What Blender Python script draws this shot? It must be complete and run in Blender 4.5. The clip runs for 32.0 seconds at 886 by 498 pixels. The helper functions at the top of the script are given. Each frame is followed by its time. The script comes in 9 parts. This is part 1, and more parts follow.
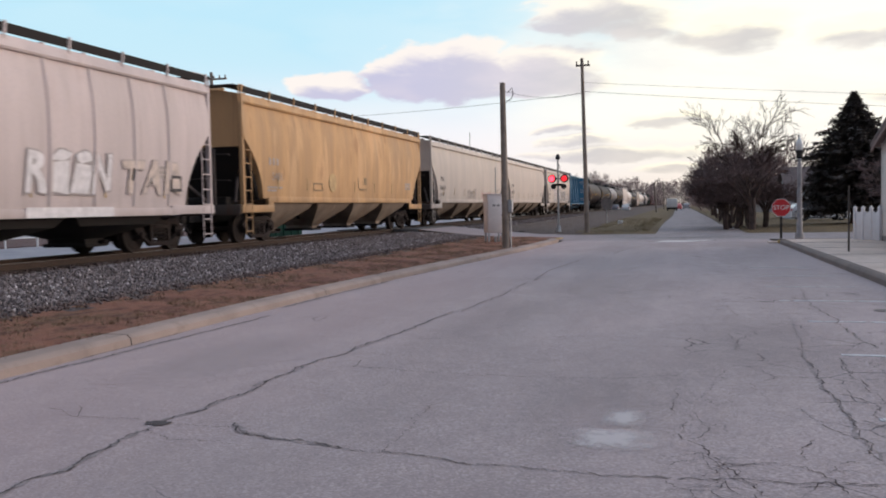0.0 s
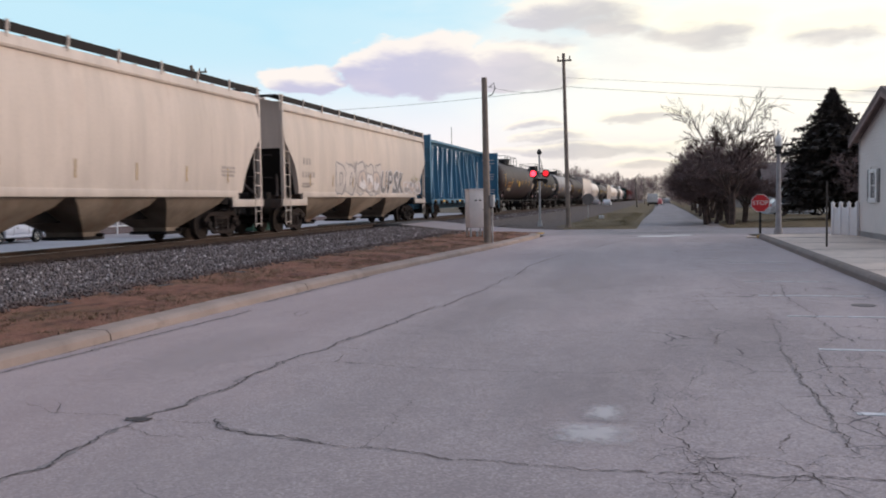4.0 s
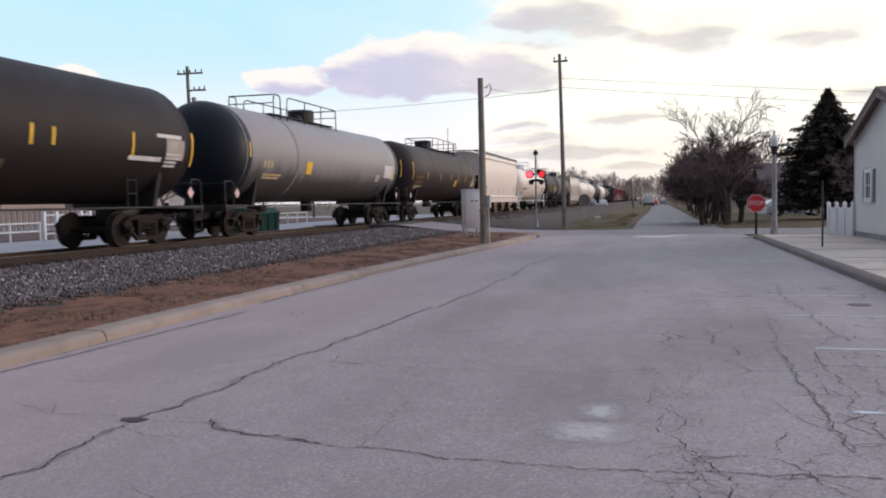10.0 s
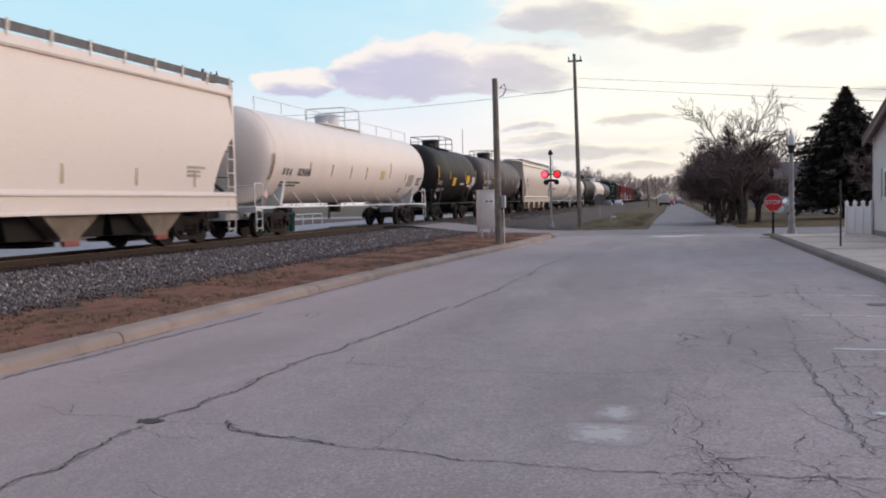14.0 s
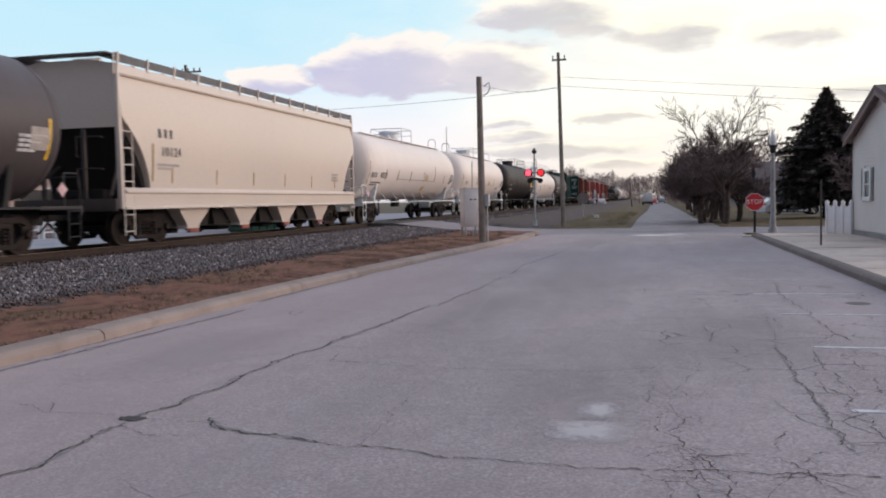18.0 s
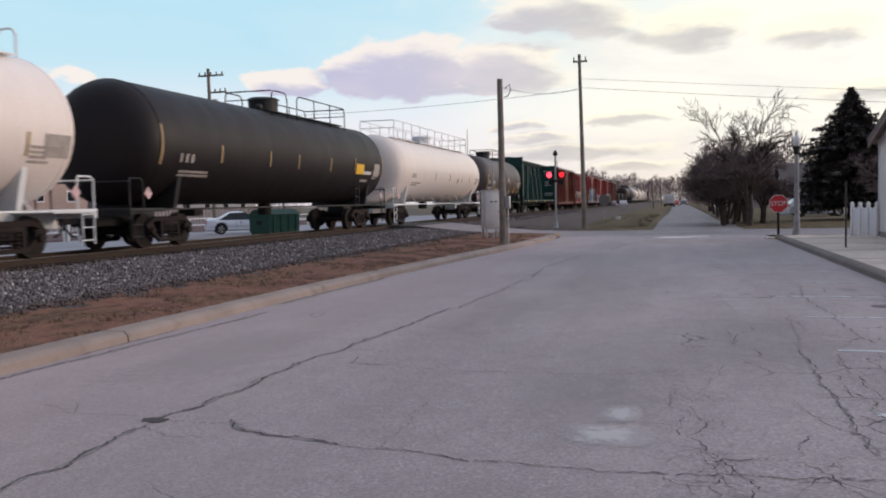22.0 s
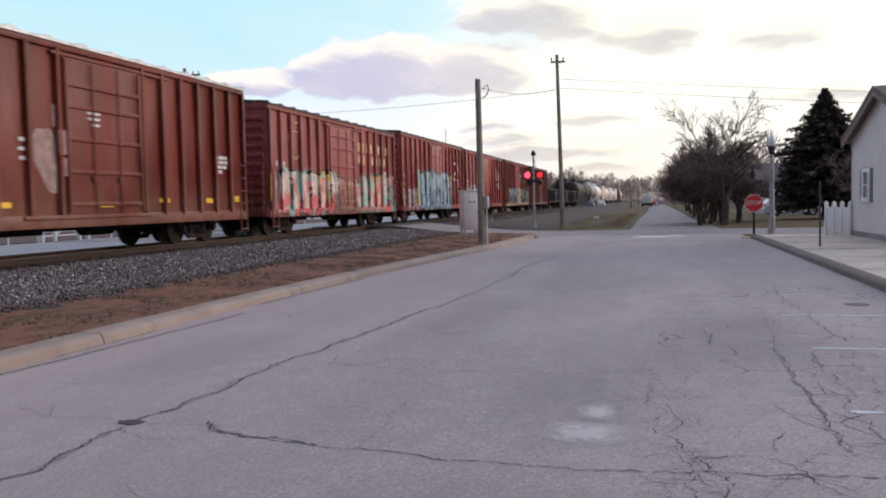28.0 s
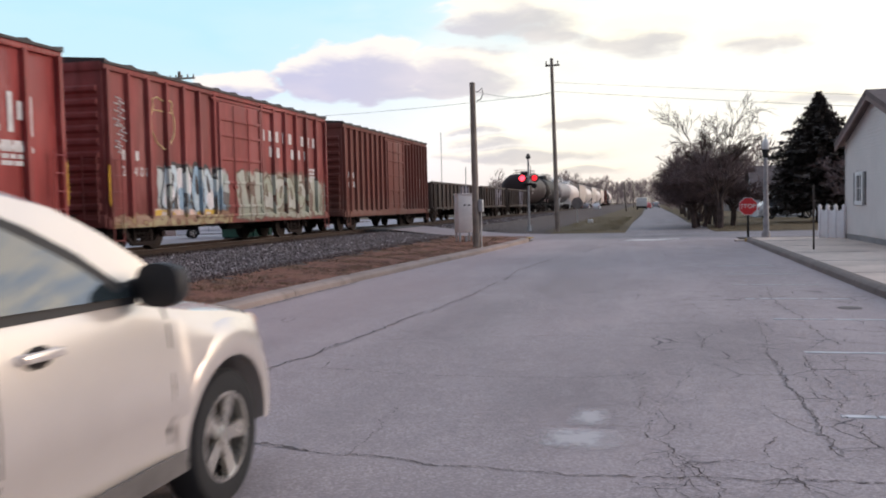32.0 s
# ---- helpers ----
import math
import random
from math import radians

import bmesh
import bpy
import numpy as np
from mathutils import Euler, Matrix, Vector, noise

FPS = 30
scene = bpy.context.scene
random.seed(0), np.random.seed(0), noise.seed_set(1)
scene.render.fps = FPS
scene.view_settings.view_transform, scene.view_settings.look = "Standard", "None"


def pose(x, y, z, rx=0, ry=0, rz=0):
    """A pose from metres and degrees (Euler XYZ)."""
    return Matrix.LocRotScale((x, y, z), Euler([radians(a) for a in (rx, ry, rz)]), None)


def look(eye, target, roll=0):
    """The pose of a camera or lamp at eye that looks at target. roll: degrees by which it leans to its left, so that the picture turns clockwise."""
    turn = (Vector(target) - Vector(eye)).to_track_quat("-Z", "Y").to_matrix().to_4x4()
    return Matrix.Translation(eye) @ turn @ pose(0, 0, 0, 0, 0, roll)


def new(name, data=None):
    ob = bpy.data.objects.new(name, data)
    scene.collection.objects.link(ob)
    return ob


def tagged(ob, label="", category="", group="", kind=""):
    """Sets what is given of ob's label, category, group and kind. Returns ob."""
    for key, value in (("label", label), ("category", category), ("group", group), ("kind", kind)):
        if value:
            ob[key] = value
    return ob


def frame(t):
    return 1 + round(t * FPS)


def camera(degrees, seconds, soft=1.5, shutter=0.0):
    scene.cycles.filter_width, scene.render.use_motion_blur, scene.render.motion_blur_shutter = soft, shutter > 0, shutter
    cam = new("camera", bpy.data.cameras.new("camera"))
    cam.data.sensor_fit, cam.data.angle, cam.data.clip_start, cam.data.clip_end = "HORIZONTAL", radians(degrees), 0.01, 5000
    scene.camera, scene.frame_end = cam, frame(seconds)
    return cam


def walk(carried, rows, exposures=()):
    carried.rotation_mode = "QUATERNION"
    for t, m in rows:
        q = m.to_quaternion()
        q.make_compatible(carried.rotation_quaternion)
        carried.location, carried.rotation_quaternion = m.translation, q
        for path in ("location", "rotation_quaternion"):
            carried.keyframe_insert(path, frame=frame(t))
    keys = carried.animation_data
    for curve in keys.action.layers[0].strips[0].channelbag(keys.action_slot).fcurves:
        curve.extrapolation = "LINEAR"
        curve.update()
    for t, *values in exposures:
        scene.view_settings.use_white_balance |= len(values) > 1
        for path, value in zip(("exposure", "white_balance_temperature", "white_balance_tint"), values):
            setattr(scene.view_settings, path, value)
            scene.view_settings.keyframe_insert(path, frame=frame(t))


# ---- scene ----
# The camera: held by hand at the kerbside, nearly still; y runs along the railway, x to the right.
cam = camera(54.0, 32.0, soft=1.9, shutter=0.25)
walk(cam, [(t, pose(x, y, z, 90 + pitch, roll, yaw)) for t, yaw, pitch, roll, x, y, z in (
    (0, 15.150, -2.752, 1.109, -0.001, -0.022, 1.652),
    (0.5, 14.914, -2.814, 1.086, -0.007, -0.015, 1.652),
    (1, 14.824, -2.858, 1.103, -0.013, -0.010, 1.650),
    (1.5, 14.809, -2.885, 1.167, -0.012, -0.003, 1.643),
    (2, 14.781, -2.910, 1.239, -0.006, -0.002, 1.647),
    (2.5, 14.595, -2.990, 1.117, 0.001, -0.013, 1.649),
    (3, 14.464, -3.037, 1.245, 0.008, -0.013, 1.648),
    (3.5, 14.127, -3.085, 1.067, -0.004, -0.023, 1.658),
    (5.5, 13.563, -3.184, 1.188, 0.004, -0.014, 1.655),
    (6, 13.466, -3.182, 1.312, 0.012, -0.018, 1.654),
    (6.5, 13.350, -3.239, 1.201, 0.010, -0.023, 1.651),
    (7, 13.469, -3.227, 1.257, 0.009, -0.015, 1.647),
    (7.5, 13.470, -3.270, 1.094, 0.002, -0.021, 1.659),
    (8, 13.621, -3.223, 1.250, 0.006, -0.012, 1.648),
    (8.5, 13.524, -3.250, 1.266, 0.011, -0.016, 1.651),
    (9, 13.463, -3.222, 1.300, -0.000, -0.000, 1.650),
    (9.5, 13.310, -3.194, 0.973, -0.005, -0.020, 1.656),
    (10, 13.703, -3.069, 1.075, -0.004, -0.013, 1.645),
    (10.5, 13.974, -2.995, 1.250, -0.001, -0.019, 1.652),
    (11, 13.975, -2.998, 1.277, -0.001, -0.016, 1.658),
    (11.5, 13.839, -3.040, 1.429, 0.021, -0.019, 1.655),
    (12, 13.511, -3.112, 1.411, 0.008, -0.012, 1.655),
    (12.5, 13.363, -3.148, 1.426, 0.007, -0.014, 1.654),
    (13, 13.472, -3.127, 1.141, -0.004, -0.011, 1.644),
    (13.5, 13.981, -3.064, 0.997, -0.008, -0.029, 1.645),
    (14, 14.683, -3.009, 1.326, -0.004, -0.002, 1.648),
    (14.5, 14.352, -3.006, 1.456, 0.024, -0.028, 1.655),
    (16.5, 12.777, -3.111, 1.530, 0.010, -0.003, 1.641),
    (17, 12.927, -3.125, 1.422, 0.005, -0.000, 1.645),
    (17.5, 12.878, -3.159, 1.004, -0.018, -0.009, 1.644),
    (18, 13.616, -3.160, 1.079, -0.005, -0.007, 1.644),
    (18.5, 13.956, -3.108, 1.250, 0.004, -0.013, 1.644),
    (19, 14.234, -3.082, 0.819, -0.026, -0.002, 1.638),
    (19.5, 14.801, -3.106, 0.977, -0.016, -0.006, 1.650),
    (20, 14.796, -3.051, 0.949, -0.020, -0.004, 1.640),
    (20.5, 14.968, -3.016, 1.193, -0.004, -0.007, 1.644),
    (21, 14.691, -3.092, 0.867, -0.022, -0.004, 1.643),
    (21.5, 14.975, -3.037, 0.855, -0.018, -0.010, 1.648),
    (22, 14.986, -2.990, 1.178, -0.001, -0.010, 1.649),
    (22.5, 14.347, -3.008, 1.399, 0.004, 0.000, 1.642),
    (23, 13.765, -3.091, 1.348, -0.002, 0.002, 1.646),
    (23.5, 13.422, -3.100, 1.469, -0.005, 0.008, 1.643),
    (24, 13.019, -3.117, 1.337, 0.000, -0.000, 1.641),
    (24.5, 13.087, -3.111, 1.124, -0.006, -0.002, 1.641),
    (25, 13.477, -3.087, 1.117, -0.002, -0.012, 1.640),
    (25.5, 14.125, -3.039, 1.268, -0.002, -0.013, 1.643),
    (27.5, 14.007, -2.998, 1.270, 0.007, -0.013, 1.651),
    (28, 13.586, -3.006, 1.284, 0.010, -0.015, 1.648),
    (28.5, 13.365, -3.030, 1.349, 0.017, -0.025, 1.655),
    (29, 13.042, -3.012, 1.452, 0.009, -0.004, 1.646),
    (29.5, 12.737, -3.026, 1.461, 0.013, -0.016, 1.646),
    (30, 12.495, -3.029, 1.394, 0.006, -0.011, 1.645),
    (30.5, 12.481, -2.978, 1.430, 0.019, -0.029, 1.646),
    (31, 12.677, -2.946, 1.350, 0.013, -0.026, 1.650),
    (31.5, 12.897, -2.863, 1.318, 0.011, -0.026, 1.650),
    (32, 13.278, -2.821, 1.308, 0.034, -0.006, 1.662),
)], [(0, 0.05), (3, 0.05), (6, 0.07), (9, 0.12), (12, 0.11), (14, 0.02), (16.5, 0.04), (18, 0.07), (20, -0.05), (23, 0.0), (25, 0.11), (28, 0.14), (32, 0.15)])
# ---- world, sun ----
world = bpy.data.worlds.new("sky")
scene.world = world
world.use_nodes = True
wn, wl = world.node_tree.nodes, world.node_tree.links
sky = wn.new("ShaderNodeTexSky")
sky.sky_type, sky.sun_disc = "NISHITA", False
sky.sun_elevation, sky.sun_rotation = radians(14), radians(64)
sky.air_density, sky.dust_density = 1.0, 2.0
wl.new(sky.outputs[0], wn["Background"].inputs[0])
wn["Background"].inputs[1].default_value = 0.05

sun = new("sun", bpy.data.lights.new("sun", "SUN"))
sun.data.energy, sun.data.angle, sun.data.color = 4.0, radians(20), (1.0, 0.78, 0.66)
sun.matrix_world = look((0, 0, 0), (-0.88, -0.42, -0.21))


# ---- node helpers and materials ----
class Nodes:
    """A material's node tree, with short calls for the nodes used here."""

    def __init__(self, name):
        self.m = bpy.data.materials.new(name)
        self.m.use_nodes = True
        self.n, self.l = self.m.node_tree.nodes, self.m.node_tree.links
        self.bsdf = self.n["Principled BSDF"]
        self.out = self.n["Material Output"]
        self.co = self.n.new("ShaderNodeTexCoord").outputs["Object"]

    def put(self, socket, value):
        if isinstance(value, bpy.types.NodeSocket):
            self.l.new(value, socket)
        elif isinstance(value, (tuple, list)) and len(value) == 3 and len(socket.default_value) == 4:
            socket.default_value = (*value, 1)
        else:
            socket.default_value = value

    def math(self, op, a, b=0.0, clamp=False):
        n = self.n.new("ShaderNodeMath")
        n.operation, n.use_clamp = op, clamp
        self.put(n.inputs[0], a), self.put(n.inputs[1], b)
        return n.outputs[0]

    def mapping(self, scale=(1, 1, 1), loc=(0, 0, 0), src=None):
        n = self.n.new("ShaderNodeMapping")
        self.put(n.inputs["Vector"], src or self.co)
        n.inputs["Scale"].default_value, n.inputs["Location"].default_value = scale, loc
        return n.outputs[0]

    def noise(self, scale, detail=4, rough=0.55, src=None, colour=False, distort=0.0):
        n = self.n.new("ShaderNodeTexNoise")
        self.put(n.inputs["Vector"], src or self.co)
        n.inputs["Scale"].default_value, n.inputs["Detail"].default_value = scale, detail
        n.inputs["Roughness"].default_value, n.inputs["Distortion"].default_value = rough, distort
        return n.outputs[1 if colour else 0]

    def voronoi(self, scale, feature="F1", src=None, out="Distance", rand=1.0):
        n = self.n.new("ShaderNodeTexVoronoi")
        n.feature = feature
        self.put(n.inputs["Vector"], src or self.co)
        n.inputs["Scale"].default_value, n.inputs["Randomness"].default_value = scale, rand
        return n.outputs[out]

    def ramp(self, fac, stops, mode="LINEAR"):
        n = self.n.new("ShaderNodeValToRGB")
        n.color_ramp.interpolation = mode
        while len(n.color_ramp.elements) < len(stops):
            n.color_ramp.elements.new(0.5)
        for e, (p, c) in zip(n.color_ramp.elements, stops):
            e.position, e.color = p, (*c, 1) if isinstance(c, tuple) else (c, c, c, 1)
        self.put(n.inputs[0], fac)
        return n.outputs[0]

    def mix(self, fac, a, b, kind="MIX"):
        n = self.n.new("ShaderNodeMix")
        n.data_type, n.blend_type, n.clamp_factor = "RGBA", kind, True
        self.put(n.inputs[0], fac), self.put(n.inputs[6], a), self.put(n.inputs[7], b)
        return n.outputs[2]

    def step(self, v, lo, hi, a=0.0, b=1.0):
        n = self.n.new("ShaderNodeMapRange")
        n.interpolation_type = "SMOOTHSTEP"
        self.put(n.inputs[0], v)
        for i, x in enumerate((lo, hi, a, b), 1):
            n.inputs[i].default_value = x
        return n.outputs[0]

    def split(self, src=None):
        n = self.n.new("ShaderNodeSeparateXYZ")
        self.put(n.inputs[0], src or self.co)
        return n.outputs

    def bump(self, height, strength=0.3, distance=0.02):
        n = self.n.new("ShaderNodeBump")
        n.inputs["Strength"].default_value, n.inputs["Distance"].default_value = strength, distance
        self.put(n.inputs["Height"], height)
        self.l.new(n.outputs[0], self.bsdf.inputs["Normal"])

    def finish(self, colour, rough=0.6, metal=0.0):
        self.put(self.bsdf.inputs["Base Color"], colour)
        self.put(self.bsdf.inputs["Roughness"], rough)
        self.put(self.bsdf.inputs["Metallic"], metal)
        return self.m


def plain(name, c, rough=0.6, metal=0.0, var=0.25, scale=3.0, grain=40.0, bump=0.15, dist=0.01):
    """A surface with blotches and grain round one colour."""
    k = Nodes(name)
    a = k.noise(scale, 5, 0.6)
    g = k.noise(grain, 3, 0.6)
    lo, hi = tuple(v * (1 - var) for v in c), tuple(min(1, v * (1 + var)) for v in c)
    col = k.mix(k.step(a, 0.3, 0.7), lo, hi)
    col = k.mix(k.math("MULTIPLY", k.step(g, 0.35, 0.7), 0.35), col, tuple(v * 0.7 for v in c))
    k.bump(k.math("ADD", g, k.math("MULTIPLY", a, 0.5)), bump, dist)
    return k.finish(col, k.step(a, 0.2, 0.8, max(0.05, rough - 0.08), min(1, rough + 0.1)), metal)


def glow(name, c, strength):
    k = Nodes(name)
    k.put(k.bsdf.inputs["Emission Color"], c)
    k.bsdf.inputs["Emission Strength"].default_value = strength
    return k.finish(tuple(v * 0.6 for v in c), 0.3)


def paint(name, c, rust=0.3, dirt=0.35, rough=0.55, graffiti=(), dirt_c=(0.10, 0.075, 0.055), rust_c=(0.17, 0.065, 0.03), accent=0.0, belly=None, vary=0.0, streaky=1.0):
    """Weathered railcar paint: rain streaks, dust from below, rust, and sprayed fields on the street side.
    graffiti: fields (y0, y1, z0, z1, size, seed, colours)."""
    k = Nodes(name)
    streak = k.noise(1.0, 3, 0.55, k.mapping((1.5, 1.5, 0.2)))
    blot = k.noise(0.7, 5, 0.6)
    fine = k.noise(18.0, 4, 0.65)
    x, y, z = k.split()
    col = k.mix(k.step(streak, 0.32, 0.72), tuple(v * (1 - 0.12 * streaky - vary) for v in c), tuple(min(1, v * (1 + 0.06 * streaky + vary)) for v in c))
    if vary:
        panel = k.noise(0.55, 3, 0.6, k.mapping((1, 1.4, 0.5), (6, 2, 4)))
        col = k.mix(k.step(panel, 0.48, 0.66, 0, 0.7), col, tuple(v * (1 - 1.6 * vary) for v in c))
        col = k.mix(k.step(panel, 0.46, 0.34, 0, 0.6), col, tuple(min(1, v * 1.2 + 0.03) for v in c))
    runs = k.noise(1.0, 4, 0.6, k.mapping((5.0, 5.0, 0.28), (3, 1, 7)))
    for y0, y1, z0, z1, size, seed, (field, fill, fill2, line) in graffiti:
        w = k.split(k.noise(0.9 / size, 3, 0.6, k.mapping((1, 1, 1), (seed, seed * 1.7, seed * 0.6)), colour=True))
        yy = k.math("ADD", y, k.math("MULTIPLY", k.math("SUBTRACT", w[0], 0.5), 0.55 * size))
        zz = k.math("ADD", z, k.math("MULTIPLY", k.math("SUBTRACT", w[1], 0.5), 0.75 * size))
        inside = k.math("MULTIPLY", k.step(yy, y0 - 0.05, y0 + 0.03), k.step(yy, y1 + 0.05, y1 - 0.03))
        inside = k.math("MULTIPLY", inside, k.math("GREATER_THAN", x, 0.9))
        fz = k.math("MULTIPLY", k.step(zz, z0 - 0.06, z0 + 0.03), k.step(k.math("ADD", zz, k.math("MULTIPLY", w[2], 0.8)), z1 + 0.5, z1 + 0.25))
        t = k.math("DIVIDE", k.math("SUBTRACT", yy, y0), size)
        u = k.math("SUBTRACT", k.math("FRACT", t), 0.5)
        wn_ = k.n.new("ShaderNodeTexWhiteNoise")
        wn_.noise_dimensions = "1D"
        k.put(wn_.inputs["W"], k.math("ADD", k.math("FLOOR", t), seed))
        r1 = wn_.outputs[0]
        v = k.math("DIVIDE", k.math("SUBTRACT", zz, (z0 + z1) / 2), z1 - z0)
        ring = k.math("ABSOLUTE", k.math("SUBTRACT", k.math("SQRT", k.math("ADD", k.math("POWER", k.math("MULTIPLY", u, 1.2), 2), k.math("POWER", k.math("MULTIPLY", v, 0.95), 2))), 0.34))
        lean = k.math("ABSOLUTE", k.math("SUBTRACT", k.math("ADD", u, 0.02), k.math("MULTIPLY", v, k.math("SUBTRACT", k.math("MULTIPLY", r1, 2.2), 1.1))))
        bar = k.math("ABSOLUTE", k.math("ADD", u, k.math("SUBTRACT", k.math("MULTIPLY", r1, 0.5), 0.02)))
        pick = k.math("GREATER_THAN", r1, 0.45)
        other = k.math("ADD", k.math("MULTIPLY", ring, pick), k.math("MULTIPLY", lean, k.math("SUBTRACT", 1.0, pick)))
        d = k.math("MAXIMUM", k.math("MINIMUM", bar, other), k.math("SUBTRACT", k.math("ABSOLUTE", v), 0.33))
        cell = k.split(k.voronoi(2.4 / size, src=k.mix(0.25, k.co, k.noise(2.0 / size, 3, 0.6, colour=True), "LINEAR_LIGHT"), out="Color"))
        field = k.mix(k.step(cell[0], 0.62, 0.66, 0, 0.8), field, fill)
        field = k.mix(k.step(cell[1], 0.72, 0.76, 0, 0.75), field, line)
        fill = k.mix(k.step(cell[2], 0.80, 0.83, 0, accent), fill, (0.72, 0.47, 0.07))
        shade = k.mix(k.step(k.math("ADD", v, k.math("MULTIPLY", k.math("SUBTRACT", w[2], 0.5), 1.6)), -0.12, 0.12), fill2, fill)
        col = k.mix(k.math("MULTIPLY", k.math("MULTIPLY", inside, fz), 0.9), col, field)
        col = k.mix(k.math("MULTIPLY", inside, k.step(d, 0.21, 0.19)), col, line)
        col = k.mix(k.math("MULTIPLY", inside, k.step(d, 0.155, 0.135)), col, shade)
    grime = k.math("MULTIPLY", k.step(z, 2.4, 0.7), k.step(blot, 0.25, 0.7))
    grime = k.math("MULTIPLY", grime, dirt)
    col = k.mix(grime, col, dirt_c)
    if belly:
        # Below the belly height the colour goes darker, with an uneven edge.
        belly_edge = k.math("ADD", z, k.math("MULTIPLY", k.math("SUBTRACT", streak, 0.5), 0.9))
        col = k.mix(k.step(belly_edge, belly + 0.55, belly - 0.25, 0, 0.9), col, dirt_c)
    spot = k.math("MULTIPLY", k.step(k.math("ADD", k.math("MULTIPLY", streak, 0.6), k.math("MULTIPLY", blot, 0.5)), 0.60, 0.74), rust)
    col = k.mix(spot, col, rust_c)
    worn = k.math("MULTIPLY", k.step(runs, 0.52, 0.72, 0, min(1.0, 0.35 + 0.65 * streaky)), k.step(blot, 0.35, 0.65, 0.25, 1.0))
    col = k.mix(k.math("MULTIPLY", worn, min(0.55, 0.02 + rust * 1.4)), col, k.mix(0.5, rust_c, tuple(v * 0.45 for v in c)))
    scuff = k.math("MULTIPLY", k.step(k.noise(1.6, 6, 0.7, k.mapping(loc=(8, 3, 2))), 0.60, 0.70), k.step(z, 3.4, 1.2, 0, 0.5))
    col = k.mix(k.math("MULTIPLY", scuff, rust), col, tuple(min(1, v * 0.6 + 0.28) for v in c))
    col = k.mix(k.math("MULTIPLY", k.step(fine, 0.45, 0.75), 0.18), col, tuple(v * 0.5 for v in c))
    k.bump(k.math("ADD", k.math("MULTIPLY", fine, 0.4), blot), 0.12, 0.02)
    k.bsdf.inputs["Specular IOR Level"].default_value = 0.3
    return k.finish(col, k.step(streak, 0.3, 0.7, rough - 0.1 * streaky, rough + 0.15 * streaky))


def asphalt(name, c, crazing=0.5):
    k = Nodes(name)
    x, y, z = k.split()
    big = k.noise(0.12, 4, 0.55)
    mid = k.noise(0.9, 5, 0.6, k.mapping((1.0, 0.22, 1)))
    lane = k.noise(0.8, 3, 0.5, k.mapping((1.0, 0.03, 1), (5, 1, 0)))
    grain = k.noise(48.0, 4, 0.75)
    chips = k.voronoi(62.0, out="Color")
    chip = k.split(chips)[0]
    col = k.mix(k.step(big, 0.35, 0.65), tuple(v * 0.88 for v in c), tuple(v * 1.08 for v in c))
    col = k.mix(k.step(mid, 0.35, 0.7, 0, 0.4), col, tuple(v * 0.84 for v in c))
    col = k.mix(k.step(lane, 0.48, 0.62, 0, 0.6), col, tuple(v * 0.86 for v in c))
    col = k.mix(k.step(chip, 0.55, 1.0, 0, 0.38), col, tuple(min(1, v * 1.7) for v in c))
    col = k.mix(k.step(chip, 0.35, 0.0, 0, 0.40), col, tuple(v * 0.48 for v in c))
    col = k.mix(k.step(grain, 0.52, 0.75, 0, 0.4), col, tuple(min(1, v * 1.4) for v in c))
    col = k.mix(k.step(grain, 0.48, 0.25, 0, 0.4), col, tuple(v * 0.5 for v in c))
    blot = k.noise(2.7, 6, 0.68, k.mapping(loc=(7, 1, 3)))
    col = k.mix(k.step(blot, 0.44, 0.68, 0, 0.36), col, tuple(v * 0.72 for v in c))
    patch = k.noise(0.45, 5, 0.62, k.mapping((1.0, 0.5, 1), (1, 6, 2)))
    col = k.mix(k.step(patch, 0.50, 0.62, 0, 0.30), col, tuple(v * 0.74 for v in c))
    col = k.mix(k.step(patch, 0.46, 0.36, 0, 0.28), col, (c[0] * 1.22, c[1] * 1.17, c[2] * 1.17))
    col = k.mix(k.step(x, -2.4, -5.2, 0, 0.45), col, (c[0] * 1.16, c[1] * 1.04, c[2] * 1.03))
    warp = k.mix(0.10, k.co, k.noise(2.1, 5, 0.65, colour=True), "LINEAR_LIGHT")
    worn = k.step(k.math("ADD", k.noise(0.22, 3, 0.5, k.mapping(loc=(4, 9, 0))), k.step(x, -0.8, 1.2, -0.03, 0.13)), 0.52, 0.62)
    edge = k.voronoi(1.15, "DISTANCE_TO_EDGE", warp)
    gate = k.step(k.noise(1.3, 3, 0.6, k.mapping(loc=(2, 5, 0))), 0.44, 0.56)
    crack = k.math("MULTIPLY", k.step(edge, 0.011, 0.003), k.math("MULTIPLY", k.math("MULTIPLY", worn, gate), crazing))
    col = k.mix(crack, col, (0.06, 0.055, 0.06))
    h = k.math("ADD", k.math("MULTIPLY", chip, 0.5), k.math("SUBTRACT", grain, crack))
    k.bump(h, 0.5, 0.008)
    k.bsdf.inputs["Specular IOR Level"].default_value = 0.2
    return k.finish(col, k.step(mid, 0.3, 0.7, 0.72, 0.9))


